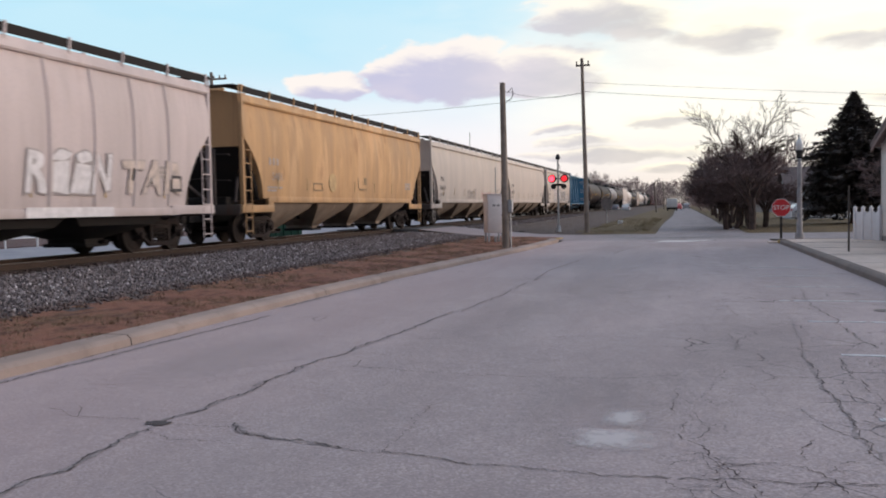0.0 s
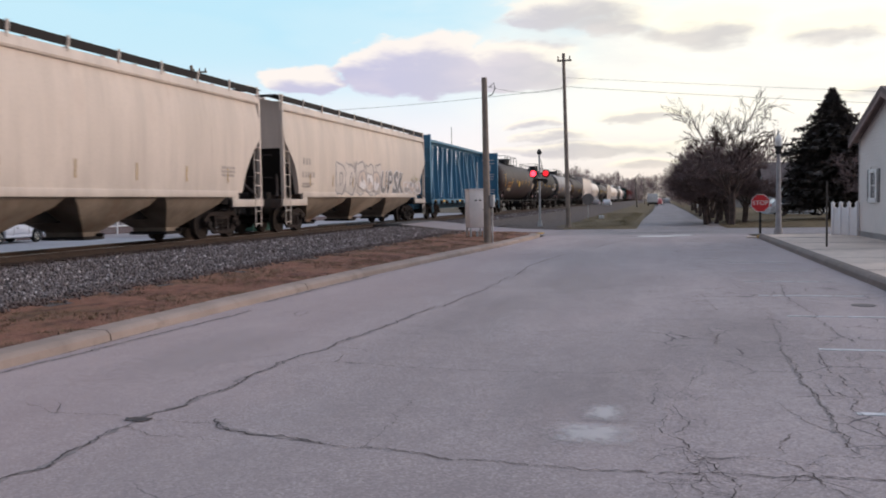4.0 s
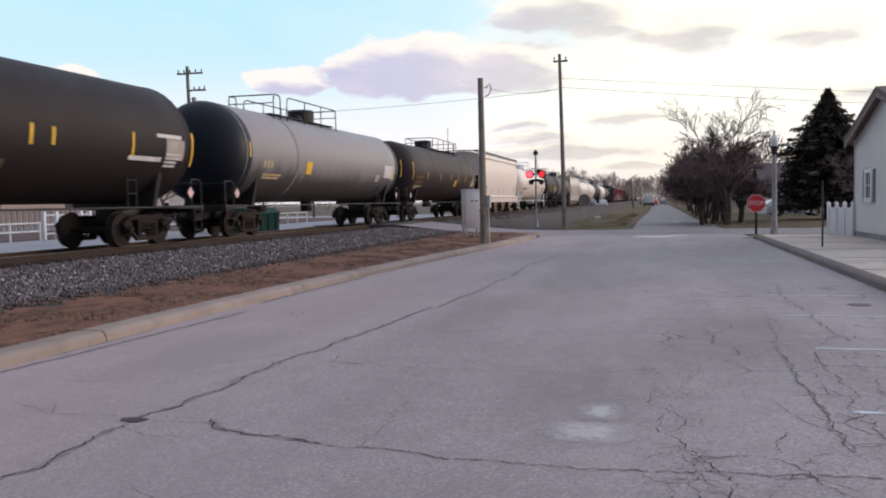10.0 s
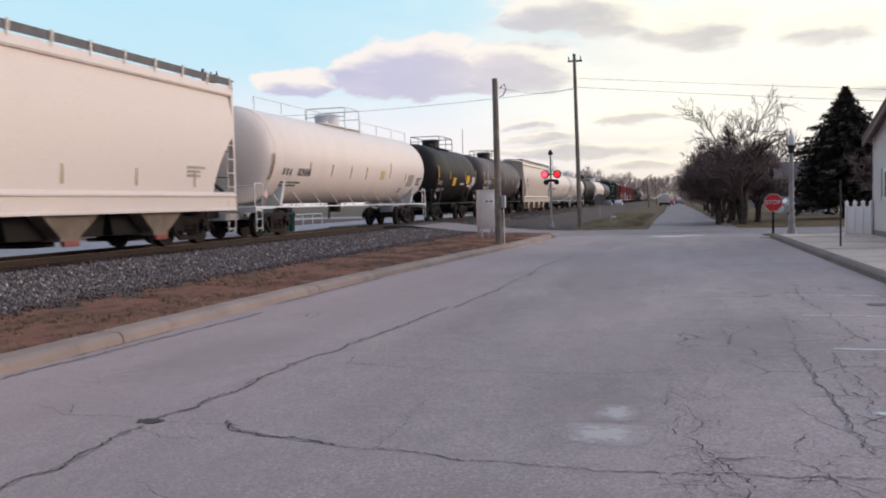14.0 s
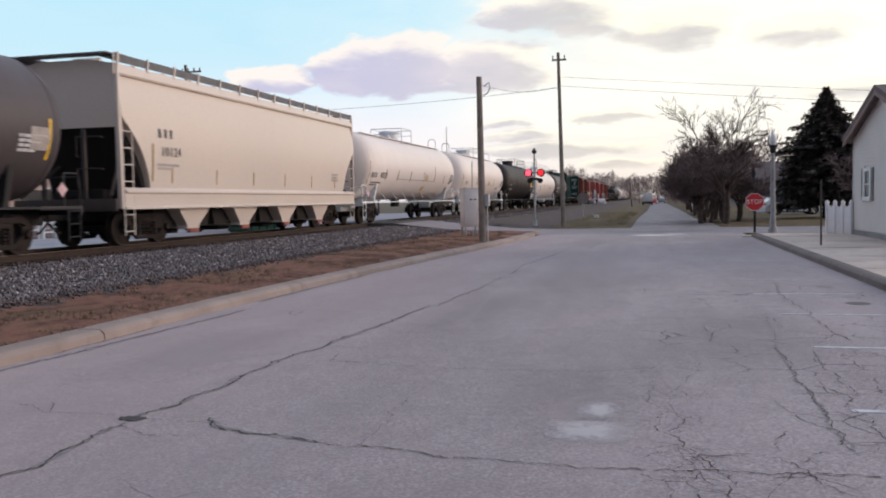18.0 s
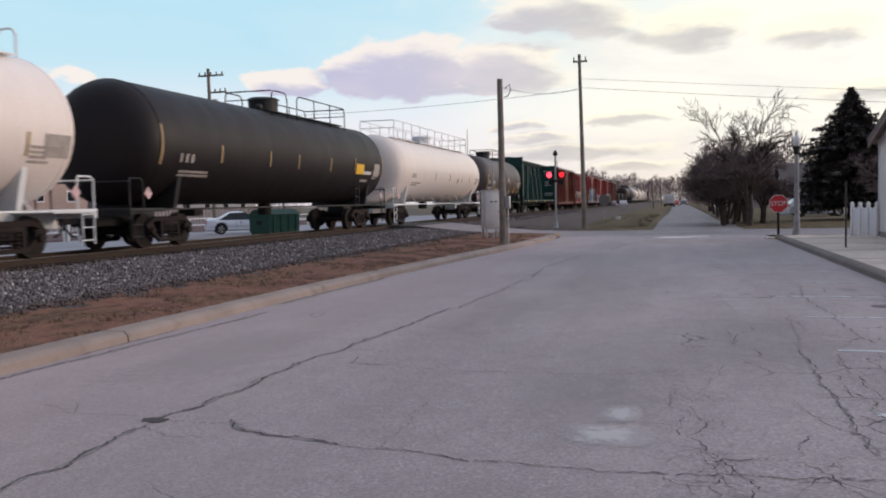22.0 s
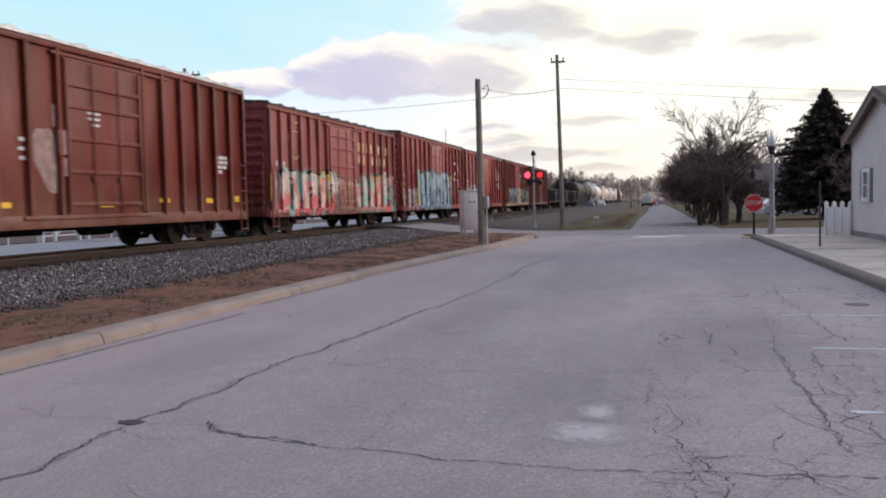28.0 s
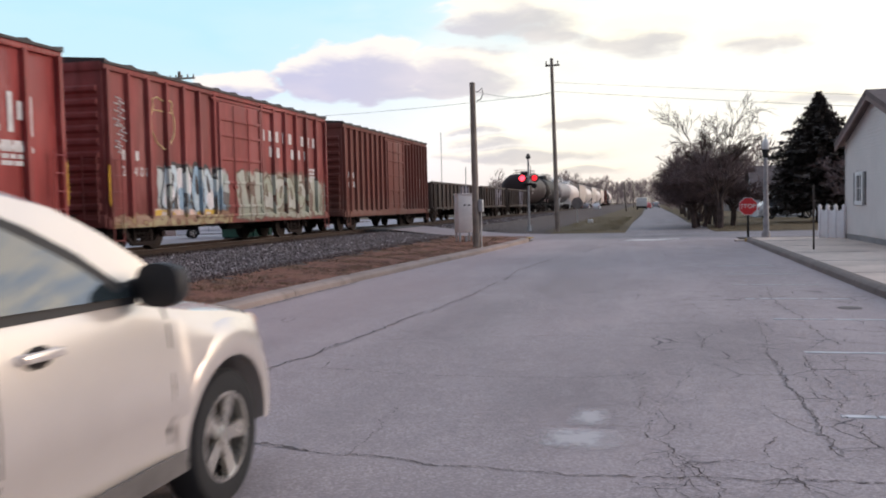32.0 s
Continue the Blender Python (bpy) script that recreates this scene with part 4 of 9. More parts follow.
def sprayed(car, text, y0, y1, z0, z1, fill, edge, xf, wob=0.06, lab="sprayed graffiti letter"):
    """Fat sprayed letters that fill a field of a car's side, each a fill on a wider edge. xf(z) gives the side's x."""
    w = (y1 - y0) / len(text)
    for i, ch in enumerate(text):
        for grow, mat, lift, nm in ((0.075, edge, 0.010, "sprayed_edge"), (0.03, fill, 0.018, "sprayed_letter")):
            cu = bpy.data.curves.new("letter", "FONT")
            cu.body, cu.size, cu.offset, cu.resolution_u = ch, 1.0, grow, 4
            ob = bpy.data.objects.new("letter", cu)
            scene.collection.objects.link(ob)
            bpy.context.view_layer.update()
            me = bpy.data.meshes.new_from_object(ob.evaluated_get(bpy.context.evaluated_depsgraph_get()))
            bpy.data.objects.remove(ob)
            us, vs = [v.co.x for v in me.vertices], [v.co.y for v in me.vertices]
            pad = 0.075 - grow
            for v in me.vertices:
                a = (v.co.x - min(us)) / (max(us) - min(us))
                b = (v.co.y - min(vs)) / (max(vs) - min(vs))
                y = y0 + w * (i + 0.02 + pad + a * (0.96 - 2 * pad)) + wob * noise.noise((a * 2 + i * 3.1, b * 2, y0)) * 2 + 0.12 * (b - 0.5) * (z1 - z0)
                z = z0 + (z1 - z0) * (pad + b * (1 - 2 * pad)) + wob * noise.noise((a * 2 + i * 5.3, b * 2, z0 + 9)) * 2
                v.co = (xf(z) + lift, y, z)
            me.materials.clear()
            me.materials.append(mat)
            put(nm, me, car, None, lab if nm == "sprayed_letter" else "")


def blobs(car, y0, y1, z0, z1, n, fills, edge, xf, seed):
    """Unreadable sprayed shapes: swollen upright forms with dark edges, an eye and a highlight."""
    r = random.Random(seed)
    w = (y1 - y0) / n
    for i in range(n):
        yc, zc = y0 + w * (i + 0.5) + r.uniform(-0.1, 0.1) * w, (z0 + z1) / 2 + r.uniform(-0.06, 0.06) * (z1 - z0)
        lean, ph, pw = r.uniform(-0.35, 0.35), r.uniform(0, 6), r.uniform(2.2, 3.4)
        hh, ww = (z1 - z0) * r.uniform(0.42, 0.5), w * r.uniform(0.52, 0.66)

        def form(k, dy=0.0, dz=0.0, sx=1.0, sz=1.0):
            pts = []
            for q in range(28):
                a = q * math.tau / 28
                c, sn = math.cos(a), math.sin(a)
                f = (abs(c) ** pw + abs(sn) ** pw) ** (-1 / pw) * (1 + 0.10 * math.sin(3 * a + ph) + 0.06 * math.sin(5 * a + 2 * ph))
                z = zc + dz + hh * k * sz * f * sn
                pts.append((yc + dy + ww * k * sx * f * c + lean * (z - zc), z))
            return pts
        for pts, mat, lift, nm in ((form(1.0), edge, 0.008, "sprayed_edge"), (form(0.84), fills[i % len(fills)], 0.013, "sprayed_shape"), (form(0.84, 0, -hh * 0.36, 0.8, 0.5), fills[(i + 1) % len(fills)], 0.016, "sprayed_shade"), (form(0.25, ww * r.uniform(-0.25, 0.25), hh * r.uniform(0.05, 0.3), 0.8, 1.5), edge, 0.02, "sprayed_eye")):
            bm = new_bm()
            bm.faces.new([bm.verts.new((xf(max(0.6, z)) + lift, y, max(0.70, z))) for y, z in pts])
            part(nm, bm, mat, car, smooth=False)


def panel_frame(car, x, y0, y1, z0, z1, mat):
    """A raised rectangular rim on a car's side."""
    bm = new_bm()
    tube(bm, [(x, y0, z0), (x, y1, z0), (x, y1, z1), (x, y0, z1), (x, y0, z0)], 0.028)
    part("panel_rim", bm, mat, car)


# Car-end steel: its dark base colour stands for the ends' shade, plus grime.
END_SHADE_GRIME = paint("shaded_grimy_end_steel", (0.075, 0.062, 0.06), 0.3, 0.4, 0.8)
GRATING = plain("grey_grating", (0.13, 0.125, 0.13), 0.7)
OCHRE = plain("faded_ochre", (0.42, 0.29, 0.14), 0.6)


# -- tank car --
def tank_car(label, front, back, body, trim=None, radius=1.68, zc=2.84, digits="", ink=PALE, mark_y=None, band=None, strips=(), dome=0.5, rail_kind="short", saddle=None, end_mat=None, panels=(), plates=True, hoops=False, climb=True, deck=((-3.0, 2.0),), mark_z=-0.12, plate=None):
    car, ln = rail_car("tank_car", label, front, back, "railway tank car")
    trim = trim or body
    half = ln / 2 - 0.30
    head = 0.86

    def surf(z, r=radius):
        d = max(-0.98, min(0.98, (z - zc) / r))
        return r * math.sqrt(1 - d * d), -math.asin(d)
    ys = [(-half + head * (1 - math.cos(a)), math.sin(a)) for a in [0.001, 0.25, 0.5, 0.75, 1.0, 1.25, math.pi / 2]]
    prof = ys + [(y, 1.0) for y in span(-half + head, half - head, 1.6)[1:-1]] + [(-y, r) for y, r in ys[::-1]]
    bm = new_bm()
    loft(bm, [[(radius * r * math.cos(t * math.tau / 40), y, zc + radius * r * math.sin(t * math.tau / 40)) for t in range(40)] for y, r in prof])
    part("tank", bm, body, car)
    if end_mat:
        for s in (-1, 1):
            bm = new_bm()
            loft(bm, [[((radius * r + 0.004) * math.cos(t * math.tau / 40), s * (-y + 0.004), zc + (radius * r + 0.004) * math.sin(t * math.tau / 40)) for t in range(40)] for y, r in ys + [(-half + head + 0.35, 1.0)]])
            part("tank_head", bm, end_mat, car, "black painted tank end")
    for s in (-1, 1):
        bm = new_bm()
        y = s * (half - head)
        loft(bm, [[((radius + e) * math.cos(t * math.tau / 40), y + d, zc + (radius + e) * math.sin(t * math.tau / 40)) for t in range(40)] for d, e in ((-0.03, 0), (-0.02, 0.008), (0.02, 0.008), (0.03, 0))], caps=False)
        part("weld_seam", bm, body, car)
    if band:
        bm = new_bm()
        for y, w, m in [(band[0], band[1], band[2])]:
            loft(bm, [[((radius + e) * math.cos(t * math.tau / 40), y + d, zc + (radius + e) * math.sin(t * math.tau / 40)) for t in range(40)] for d, e in ((-w / 2, 0.0), (-w / 2, 0.012), (w / 2, 0.012), (w / 2, 0.0))], caps=False)
        part("tank_band", bm, band[2], car, "darker stained band round the tank")
    for s in (-1, 1):
        bm = new_bm()
        y0, y1 = sorted((s * (ln / 2 - 1.5), s * (ln / 2)))
        box(bm, (-1.45, y0, 0.98), (1.45, y1, 1.07), 0.015)
        box(bm, (-0.35, y0 - (1.2 if s > 0 else 0), 0.62), (0.35, y1 + (1.2 if s < 0 else 0), 1.0), 0.02)
        box(bm, (-1.45, s * (ln / 2 - 0.05) - 0.04, 0.86), (1.45, s * (ln / 2 - 0.05) + 0.04, 1.08), 0.01)
        part("end_platform", bm, trim, car)
        bm = new_bm()
        prism(bm, [(-1.25, 1.05), (1.25, 1.05), (1.44, 1.98), (0.9, 1.46), (0, 1.22), (-0.9, 1.46), (-1.44, 1.98)], "y", s * (half - 2.0) - 0.09, s * (half - 2.0) + 0.09)
        part("saddle", bm, trim, car)
        bm = new_bm()
        for sx in (-1.4, 1.4):
            tube(bm, [(sx, s * (ln / 2 - 0.05), 1.05), (sx, s * (ln / 2 - 0.05), 1.75), (sx * 0.98, s * (ln / 2 - 0.12), 1.83), (sx * 0.98, s * (ln / 2 - 0.55), 1.83), (sx, s * (ln / 2 - 0.62), 1.75), (sx, s * (ln / 2 - 0.62), 1.05)], 0.025)
        tube(bm, [(-1.4, s * (ln / 2 - 0.05), 1.75), (1.4, s * (ln / 2 - 0.05), 1.75)], 0.02)
        part("end_handrail", bm, trim, car)
        ladder(car, 1.42, s * (ln / 2 - 0.3), 0.35, 0.95, trim, "y", 0.42, 2, "step")
        if plates:
            bm = new_bm()
            m = Matrix.Translation((1.46, s * (ln / 2 - 0.75), 1.45)) @ Matrix.Rotation(radians(45), 4, "X") @ Matrix.Diagonal((0.02, 0.24, 0.24, 1))
            bmesh.ops.create_cube(bm, size=1, matrix=m)
            part("hazard_placard", bm, plain("placard", (0.70, 0.45, 0.46), 0.5), car, "small diamond hazard placard")
    # side sill and handrail along the tank
    bm = new_bm()
    for sx in (-1, 1):
        box(bm, (sx * 1.40 - 0.04, -ln / 2 + 1.4, 1.01), (sx * 1.40 + 0.04, ln / 2 - 1.4, 1.06), 0.008)
        for y in span(-half + 1.8, half - 1.8, 1.9) if trim is WHITE else ():
            tube(bm, [(sx * 1.40, y, 1.05), (sx * 1.13, y - 0.25, 1.56)], 0.022)
    part("side_rail", bm, trim, car)
    bm = new_bm()
    cyl(bm, (0, 0.3, zc - radius - 0.40), (0, 0.3, zc - radius + 0.1), 0.25, seg=14)
    part("bottom_outlet", bm, DARK_STEEL, car)
    bm = new_bm()
    box(bm, (-0.3, -half + 4.6, 0.80), (0.3, -half + 5.1, 1.05), 0.04)
    part("brake_box", bm, DARK_STEEL, car)
    # dome, platform, railing
    top = zc + radius
    dm = thing_dome(car, dome * ln - ln / 2, top, trim, rail_kind, half, hoops, deck)
    if climb:
        ladder(car, radius * 0.80, half - 3.2, 1.05, 1.75, trim, "y", 0.40, 2, "step")
    for y, h, z in strips:
        strip(car, surf, y, zc + z, 0.085, h, OCHRE if ink in (FADED, INK) else YELLOW)
    y = mark_y if mark_y is not None else -half + 2.3
    x, a = surf(zc + mark_z)
    if plate:
        strip(car, surf, y + 0.85, zc + mark_z, 1.8, 0.42, plate, "number_plate")
    proud = (lambda z: (surf(z)[0] + 0.012, surf(z)[1])) if plate else surf
    bars(car, proud, y, zc + mark_z, 0.95, 0.24, BLACK if plate else ink, name="owner_mark", letters=True)
    if digits:
        words(digits, 0.40, ink, car, on_side(x + 0.032, y + 1.75, zc + mark_z, a), "car_number", space=0.95)
    elif plate:
        bars(car, proud, y + 1.0, zc + mark_z, 0.75, 0.22, BLACK, name="car_number", letters=True)
    bars(car, surf, y + 0.1, zc + mark_z - 0.36, 1.6, 0.07, ink, 2)
    bars(car, surf, half - 2.0, zc + mark_z + 0.1, 0.9, 0.07, ink, 4)
    for py, pz, w, h, mt in panels:
        strip(car, surf, py, zc + pz, w, h, mt, "painted_panel")
    return car


def thing_dome(car, y, top, trim, rail_kind, half, hoops, deck):
    bm = new_bm()
    cyl(bm, (0, y, top - 0.15), (0, y, top + 0.42), 0.52, 0.55, seg=20)
    cyl(bm, (0, y, top + 0.42), (0, y, top + 0.50), 0.60, 0.48, seg=20)
    ball(bm, (0.2, y - 0.75, top + 0.08), 0.14)
    ball(bm, (0, y + 0.85, top + 0.05), 0.16)
    d = part("manway_dome", bm, trim, car, "bolted manway dome on the tank's top")
    bm = new_bm()
    l0, l1 = (-half + 1.6, half - 1.4) if rail_kind == "long" or hoops else (deck[0][0], deck[-1][1])
    for sx in (-1, 1):
        box(bm, (sx * 0.72 - 0.14, l0, top - 0.10), (sx * 0.72 + 0.10, l1, top - 0.07), 0.008)
    part("top_walkway", bm, trim, car)
    if hoops:
        l0, l1 = y - 0.5, y + 1.5
    r = 0.024
    h = 0.62 if rail_kind == "short" else 0.78
    if rail_kind == "low":
        l0, l1 = y - 0.2, y + 1.6
    spans = deck if rail_kind == "short" and not hoops else ((l0, l1),)
    for a, b in spans:
        for sx in (-0.9, 0.9):
            bm = new_bm()
            q = min(0.22, (b - a) / 4)
            tube(bm, [(sx, a, top - 0.3), (sx, a, top + h - q), (sx, a + q * 0.3, top + h - q * 0.3), (sx, a + q, top + h), (sx, b - q, top + h), (sx, b - q * 0.3, top + h - q * 0.3), (sx, b, top + h - q), (sx, b, top - 0.3)], r)
            if rail_kind == "long":
                tube(bm, [(sx, a, top + h * 0.5), (sx, b, top + h * 0.5)], r * 0.8)
            for yy in span(a, b, 1.6)[1:-1]:
                tube(bm, [(sx, yy, top - 0.3), (sx, yy, top + h)], r * 0.9)
            part("railing", bm, trim, car)
    for yy in (spans[0][0], spans[-1][1]):
        bm = new_bm()
        tube(bm, [(-0.9, yy, top + h * 0.98), (0.9, yy, top + h * 0.98)], r)
        tube(bm, [(-0.9, yy, top + h * 0.5), (0.9, yy, top + h * 0.5)], r * 0.8)
        part("end_railing", bm, trim, car)
    if rail_kind == "low":
        for y0, y1 in ((-half + 1.2, y - 1.9), (y + 2.1, half - 1.2)):
            bm = new_bm()
            tube(bm, [(0.75, y0, top - 0.1), (0.75, y0, top + 0.32), (0.75, y1, top + 0.32), (0.75, y1, top - 0.1)], 0.02)
            for yy in span(y0, y1, 2.2)[1:-1]:
                tube(bm, [(0.75, yy, top - 0.1), (0.75, yy, top + 0.32)], 0.018)
            part("low_rail", bm, trim, car)
    if hoops:
        for yy in (-half + 1.0, half - 1.0):
            bm = new_bm()
            tube(bm, [(0.5, yy, top - 0.2), (0.5, yy, top + 0.45), (0.4, yy, top + 0.58), (0.1, yy, top + 0.58), (0.0, yy, top + 0.45), (0.0, yy, top - 0.2)], 0.03)
            part("grab_hoop", bm, trim, car)
    return d


# -- covered hopper --
def hopper_car(label, front, back, body, trim=None, bays=3, ribs=False, deep=1.43, digits="", sill_deep=0.0, lift=0.0, bay_m=None, clean=False, mark_z=2.65, ink=None):
    car, ln = rail_car("hopper_car", label, front, back, "covered hopper car", 2.1)
    trim = trim or body
    half = ln / 2
    e0 = 0.25
    eave = 4.60 + lift

    def wide(z):
        return 1.50 + 0.10 * math.sin(min(1, max(0, (z - 1.2) / 3.4)) * math.pi) - 0.05 * ease(3.8, 4.4, z)

    def surf(z):
        return wide(z), 0.0

    # underside of the end slope: distance from the end, height
    slope = [(0.0, 3.32), (0.3, 3.06), (0.6, 2.77), (0.85, 2.48), (1.05, 2.16), (1.2, 1.84), (1.29, 1.5), (1.34, deep)]

    def floor_z(d):
        for (a, za), (b, zb) in zip(slope, slope[1:]):
            if d <= b:
                return za + (zb - za) * (d - a) / (b - a)
        return deep

    ds = [d for d, z in slope] + [1.8]
    ys = [-half + e0 + d for d in ds] + span(-half + e0 + 1.8, half - e0 - 1.8, 1.2)[1:-1] + [half - e0 - d for d in ds[::-1]]
    rings = []
    for y in ys:
        d = half - e0 - abs(y)
        zb = floor_z(d)
        lv = [zb + (eave - zb) * i / 8 for i in range(9)]
        rib = 0.0
        right = [(wide(z) + rib, y, z) for z in lv]
        roof = [(1.38, y, eave + 0.10), (0.75, y, eave + 0.22), (-0.75, y, eave + 0.22), (-1.38, y, eave + 0.10)]
        left = [(-wide(z), y, z) for z in lv[::-1]]
        rings.append(right + roof + left)
    bm = new_bm()
    loft(bm, rings)
    part("hopper_body", bm, body, car)
    if ribs:
        bm = new_bm()
        for y in span(-half + 2.4, half - 2.4, 1.45):
            loft(bm, [[(wide(z) - 0.02, y - 0.10, z), (wide(z) + 0.05, y - 0.03, z), (wide(z) + 0.05, y + 0.03, z), (wide(z) - 0.02, y + 0.10, z)] for z in span(deep + 0.1, eave - 0.1, 0.35)])
        part("side_rib", bm, body, car)
    bm = new_bm()
    for sx in (-1, 1):
        prism(bm, [(sx * 1.40, eave - 0.20), (sx * 1.545, eave - 0.20), (sx * 1.575, eave - 0.15), (sx * 1.51, eave + 0.08), (sx * 1.40, eave + 0.10)], "y", -half + e0, half - e0)
    part("top_chord", bm, trim, car)
    bm = new_bm()
    for sx in (-1, 1):
        if clean:
            prism(bm, [(sx * 1.46, 1.52), (sx * 1.535, 1.52), (sx * 1.635, 1.43), (sx * 1.635, 1.39), (sx * 1.575, 1.36), (sx * 1.575, 1.04), (sx * 1.63, 1.01), (sx * 1.63, 0.96), (sx * 1.46, 0.96)], "y", -half + 0.32, half - 0.32)
            continue
        box(bm, (sx * 1.50 - 0.06, -half + 1.9, deep - 0.14 - sill_deep), (sx * 1.50 + 0.06, half - 1.9, deep + 0.06), 0.015)
        box(bm, (sx * 1.50 - 0.06, -half + 0.1, 0.98), (sx * 1.50 + 0.06, -half + 2.3, 1.22), 0.015)
        box(bm, (sx * 1.50 - 0.06, half - 2.3, 0.98), (sx * 1.50 + 0.06, half - 0.1, 1.22), 0.015)
        for y in (-half + 2.1, half - 2.1):
            box(bm, (sx * 1.50 - 0.055, y - 0.2, 1.0), (sx * 1.50 + 0.055, y + 0.2, deep + 0.05), 0.01)
    part("side_sill", bm, trim, car)
    # hopper bays
    n = bays
    pitch = (ln - 4.6) / n
    for i in range(n):
        yc = -half + 2.3 + pitch * (i + 0.5)
        bm = new_bm()
        q = pitch / 2 - 0.04
        loft(bm, [[(sx * w, yc + sy * l, z) for sx, sy in ((1, -1), (1, 1), (-1, 1), (-1, -1))] for w, l, z in (((1.46, q, deep - 0.02), (1.30, q * 0.80, deep - 0.35), (0.55, 0.34, 0.42), (0.55, 0.34, 0.30)) if not clean else ((1.45, q * 0.62, deep - 0.02), (1.43, q * 0.45, deep - 0.30), (1.38, 0.34, 0.46), (1.38, 0.34, 0.36)))])
        bay = part("hopper_bay", bm, bay_m or body, car)
        bm = new_bm()
        box(bm, (-0.62, yc - 0.42, 0.22), (0.62, yc + 0.42, 0.31), 0.01)
        cyl(bm, (-0.75, yc + 0.2, 0.34), (0.75, yc + 0.2, 0.34), 0.045, seg=8)
        part("outlet_gate", bm, DARK_STEEL, bay)
        if clean:
            bm = new_bm()
            box(bm, (1.30, yc - 0.26, 0.24), (1.42, yc + 0.26, 0.37), 0.02)
            part("gate_lock", bm, plain("gate_red", (0.30, 0.09, 0.07), 0.7), bay, "rusty red outlet lock")
            # Dark block behind the bay stands for the shade in the gaps.
            bm = new_bm()
            prism(bm, [(yc - q, deep - 0.02), (yc + q, deep - 0.02), (yc + q * 0.9, 0.42), (yc - q * 0.9, 0.42)], "x", -1.05, 1.05)
            part("bay_gap_shade", bm, DARK_STEEL, bay)
    bm = new_bm()
    box(bm, (-0.28, -half + 0.1, 0.68), (0.28, half - 0.1, 1.02), 0.02)
    part("centre_sill", bm, DARK_STEEL, car)
    for s in (-1, 1):
        bm = new_bm()
        y = s * (half - 0.08)
        box(bm, (-1.5, y - 0.05, 0.92), (1.5, y + 0.05, 1.24), 0.015)
        for sx in (-1.45, 1.45):
            tube(bm, [(sx * 0.92, y, 1.3), (sx * 0.5, s * (half - 1.4), 2.4)], 0.05)
        for sx in (-0.6, 0.6):
            box(bm, (sx - 0.05, y - 0.05, 1.2), (sx + 0.05, y + 0.05, 3.0), 0.01)
        part("end_frame", bm, END_SHADE_GRIME, car)
        for sx in (-1.5, 1.5):
            bm = new_bm()
            box(bm, (sx - 0.065, s * (half - e0) - 0.06, 0.98), (sx + 0.065, s * (half - e0) + 0.06, eave), 0.015)
            part("corner_post", bm, trim, car)
        bm = new_bm()
        prism(bm, [(-1.42, 3.05), (1.42, 3.05), (1.42, eave), (0.75, eave + 0.20), (-0.75, eave + 0.20), (-1.42, eave)], "y", s * (half - e0) - 0.03, s * (half - e0) + 0.03)
        part("end_sheet", bm, body, car)
        # Dark sheet just below the end slope, in place of the shade there.
        bm = new_bm()
        prism(bm, [(s * (half - e0 - 0.02 - d), z - 0.03) for d, z in slope] + [(s * (half - e0 - 1.27), deep - 0.04), (s * (half - e0 - 1.0), 1.9), (s * (half - e0 - 0.5), 2.6), (s * (half - e0 - 0.04), 3.1)], "x", -1.38, 1.38)
        part("slope_shade", bm, DARK_STEEL, car, "dark sheet standing for the shade under the end slope")
        ladder(car, 1.56, s * (half - e0 - 0.26), 0.40, 2.95, trim)
        for z0, z1 in ((1.5, 2.0), (2.3, 2.8)):
            bm = new_bm()
            tube(bm, [(0.5, s * half, z0), (0.5, s * (half + 0.08), z0 + 0.03), (0.5, s * (half + 0.08), z1), (1.2, s * (half + 0.08), z1), (1.2, s * half, z1 - 0.03)], 0.018)
            part("end_grab_iron", bm, END_SHADE_GRIME, car)
        bm = new_bm()
        box(bm, (-1.4, s * (half - 0.55) - 0.45, 1.02), (1.4, s * (half - 0.55) + 0.45, 1.06))
        cyl(bm, (-0.9, s * (half - 1.0), 1.3), (-0.2, s * (half - 1.0), 1.3), 0.2, seg=12)
        box(bm, (0.2, s * (half - 1.0) - 0.2, 1.06), (0.6, s * (half - 1.0) + 0.2, 1.5), 0.03)
        part("brake_gear", bm, DARK_STEEL, car)
    # roof: hatches and running boards
    bm = new_bm()
    box(bm, (-0.34, -half + 1.0, eave + 0.2), (0.34, half - 1.0, eave + 0.38), 0.05)
    for y in span(-half + 1.2, half - 1.2, 1.5):
        box(bm, (-0.42, y - 0.04, eave + 0.2), (0.42, y + 0.04, eave + 0.43), 0.01)
    part("roof_hatch", bm, trim, car)
    GRATE_M = GRATING if clean else DARK_STEEL
    for sx in (-1, 1):
        bm = new_bm()
        box(bm, (sx * 1.22 - 0.28, -half + 0.25, eave + 0.30), (sx * 1.22 + 0.28, half - 0.25, eave + 0.335))
        box(bm, (sx * 1.22 + sx * 0.28 - 0.012, -half + 0.25, eave + 0.13), (sx * 1.22 + sx * 0.28 + 0.012, half - 0.25, eave + 0.335))
        rb = part("running_board", bm, GRATE_M, car, "dark grated roof walkway", smooth=False)
        bm = new_bm()
        prism(bm, [(-0.07, 0.0), (-0.015, 0.0), (0.035, 0.37), (-0.035, 0.37)], "x", -0.02, 0.025)
        br = mesh_of("bracket", bm, trim, False)
        for y in span(-half + 0.3, half - 0.3, 1.35 if clean else 1.9):
            put("bracket", br, rb, pose(sx * 1.52, y, eave))
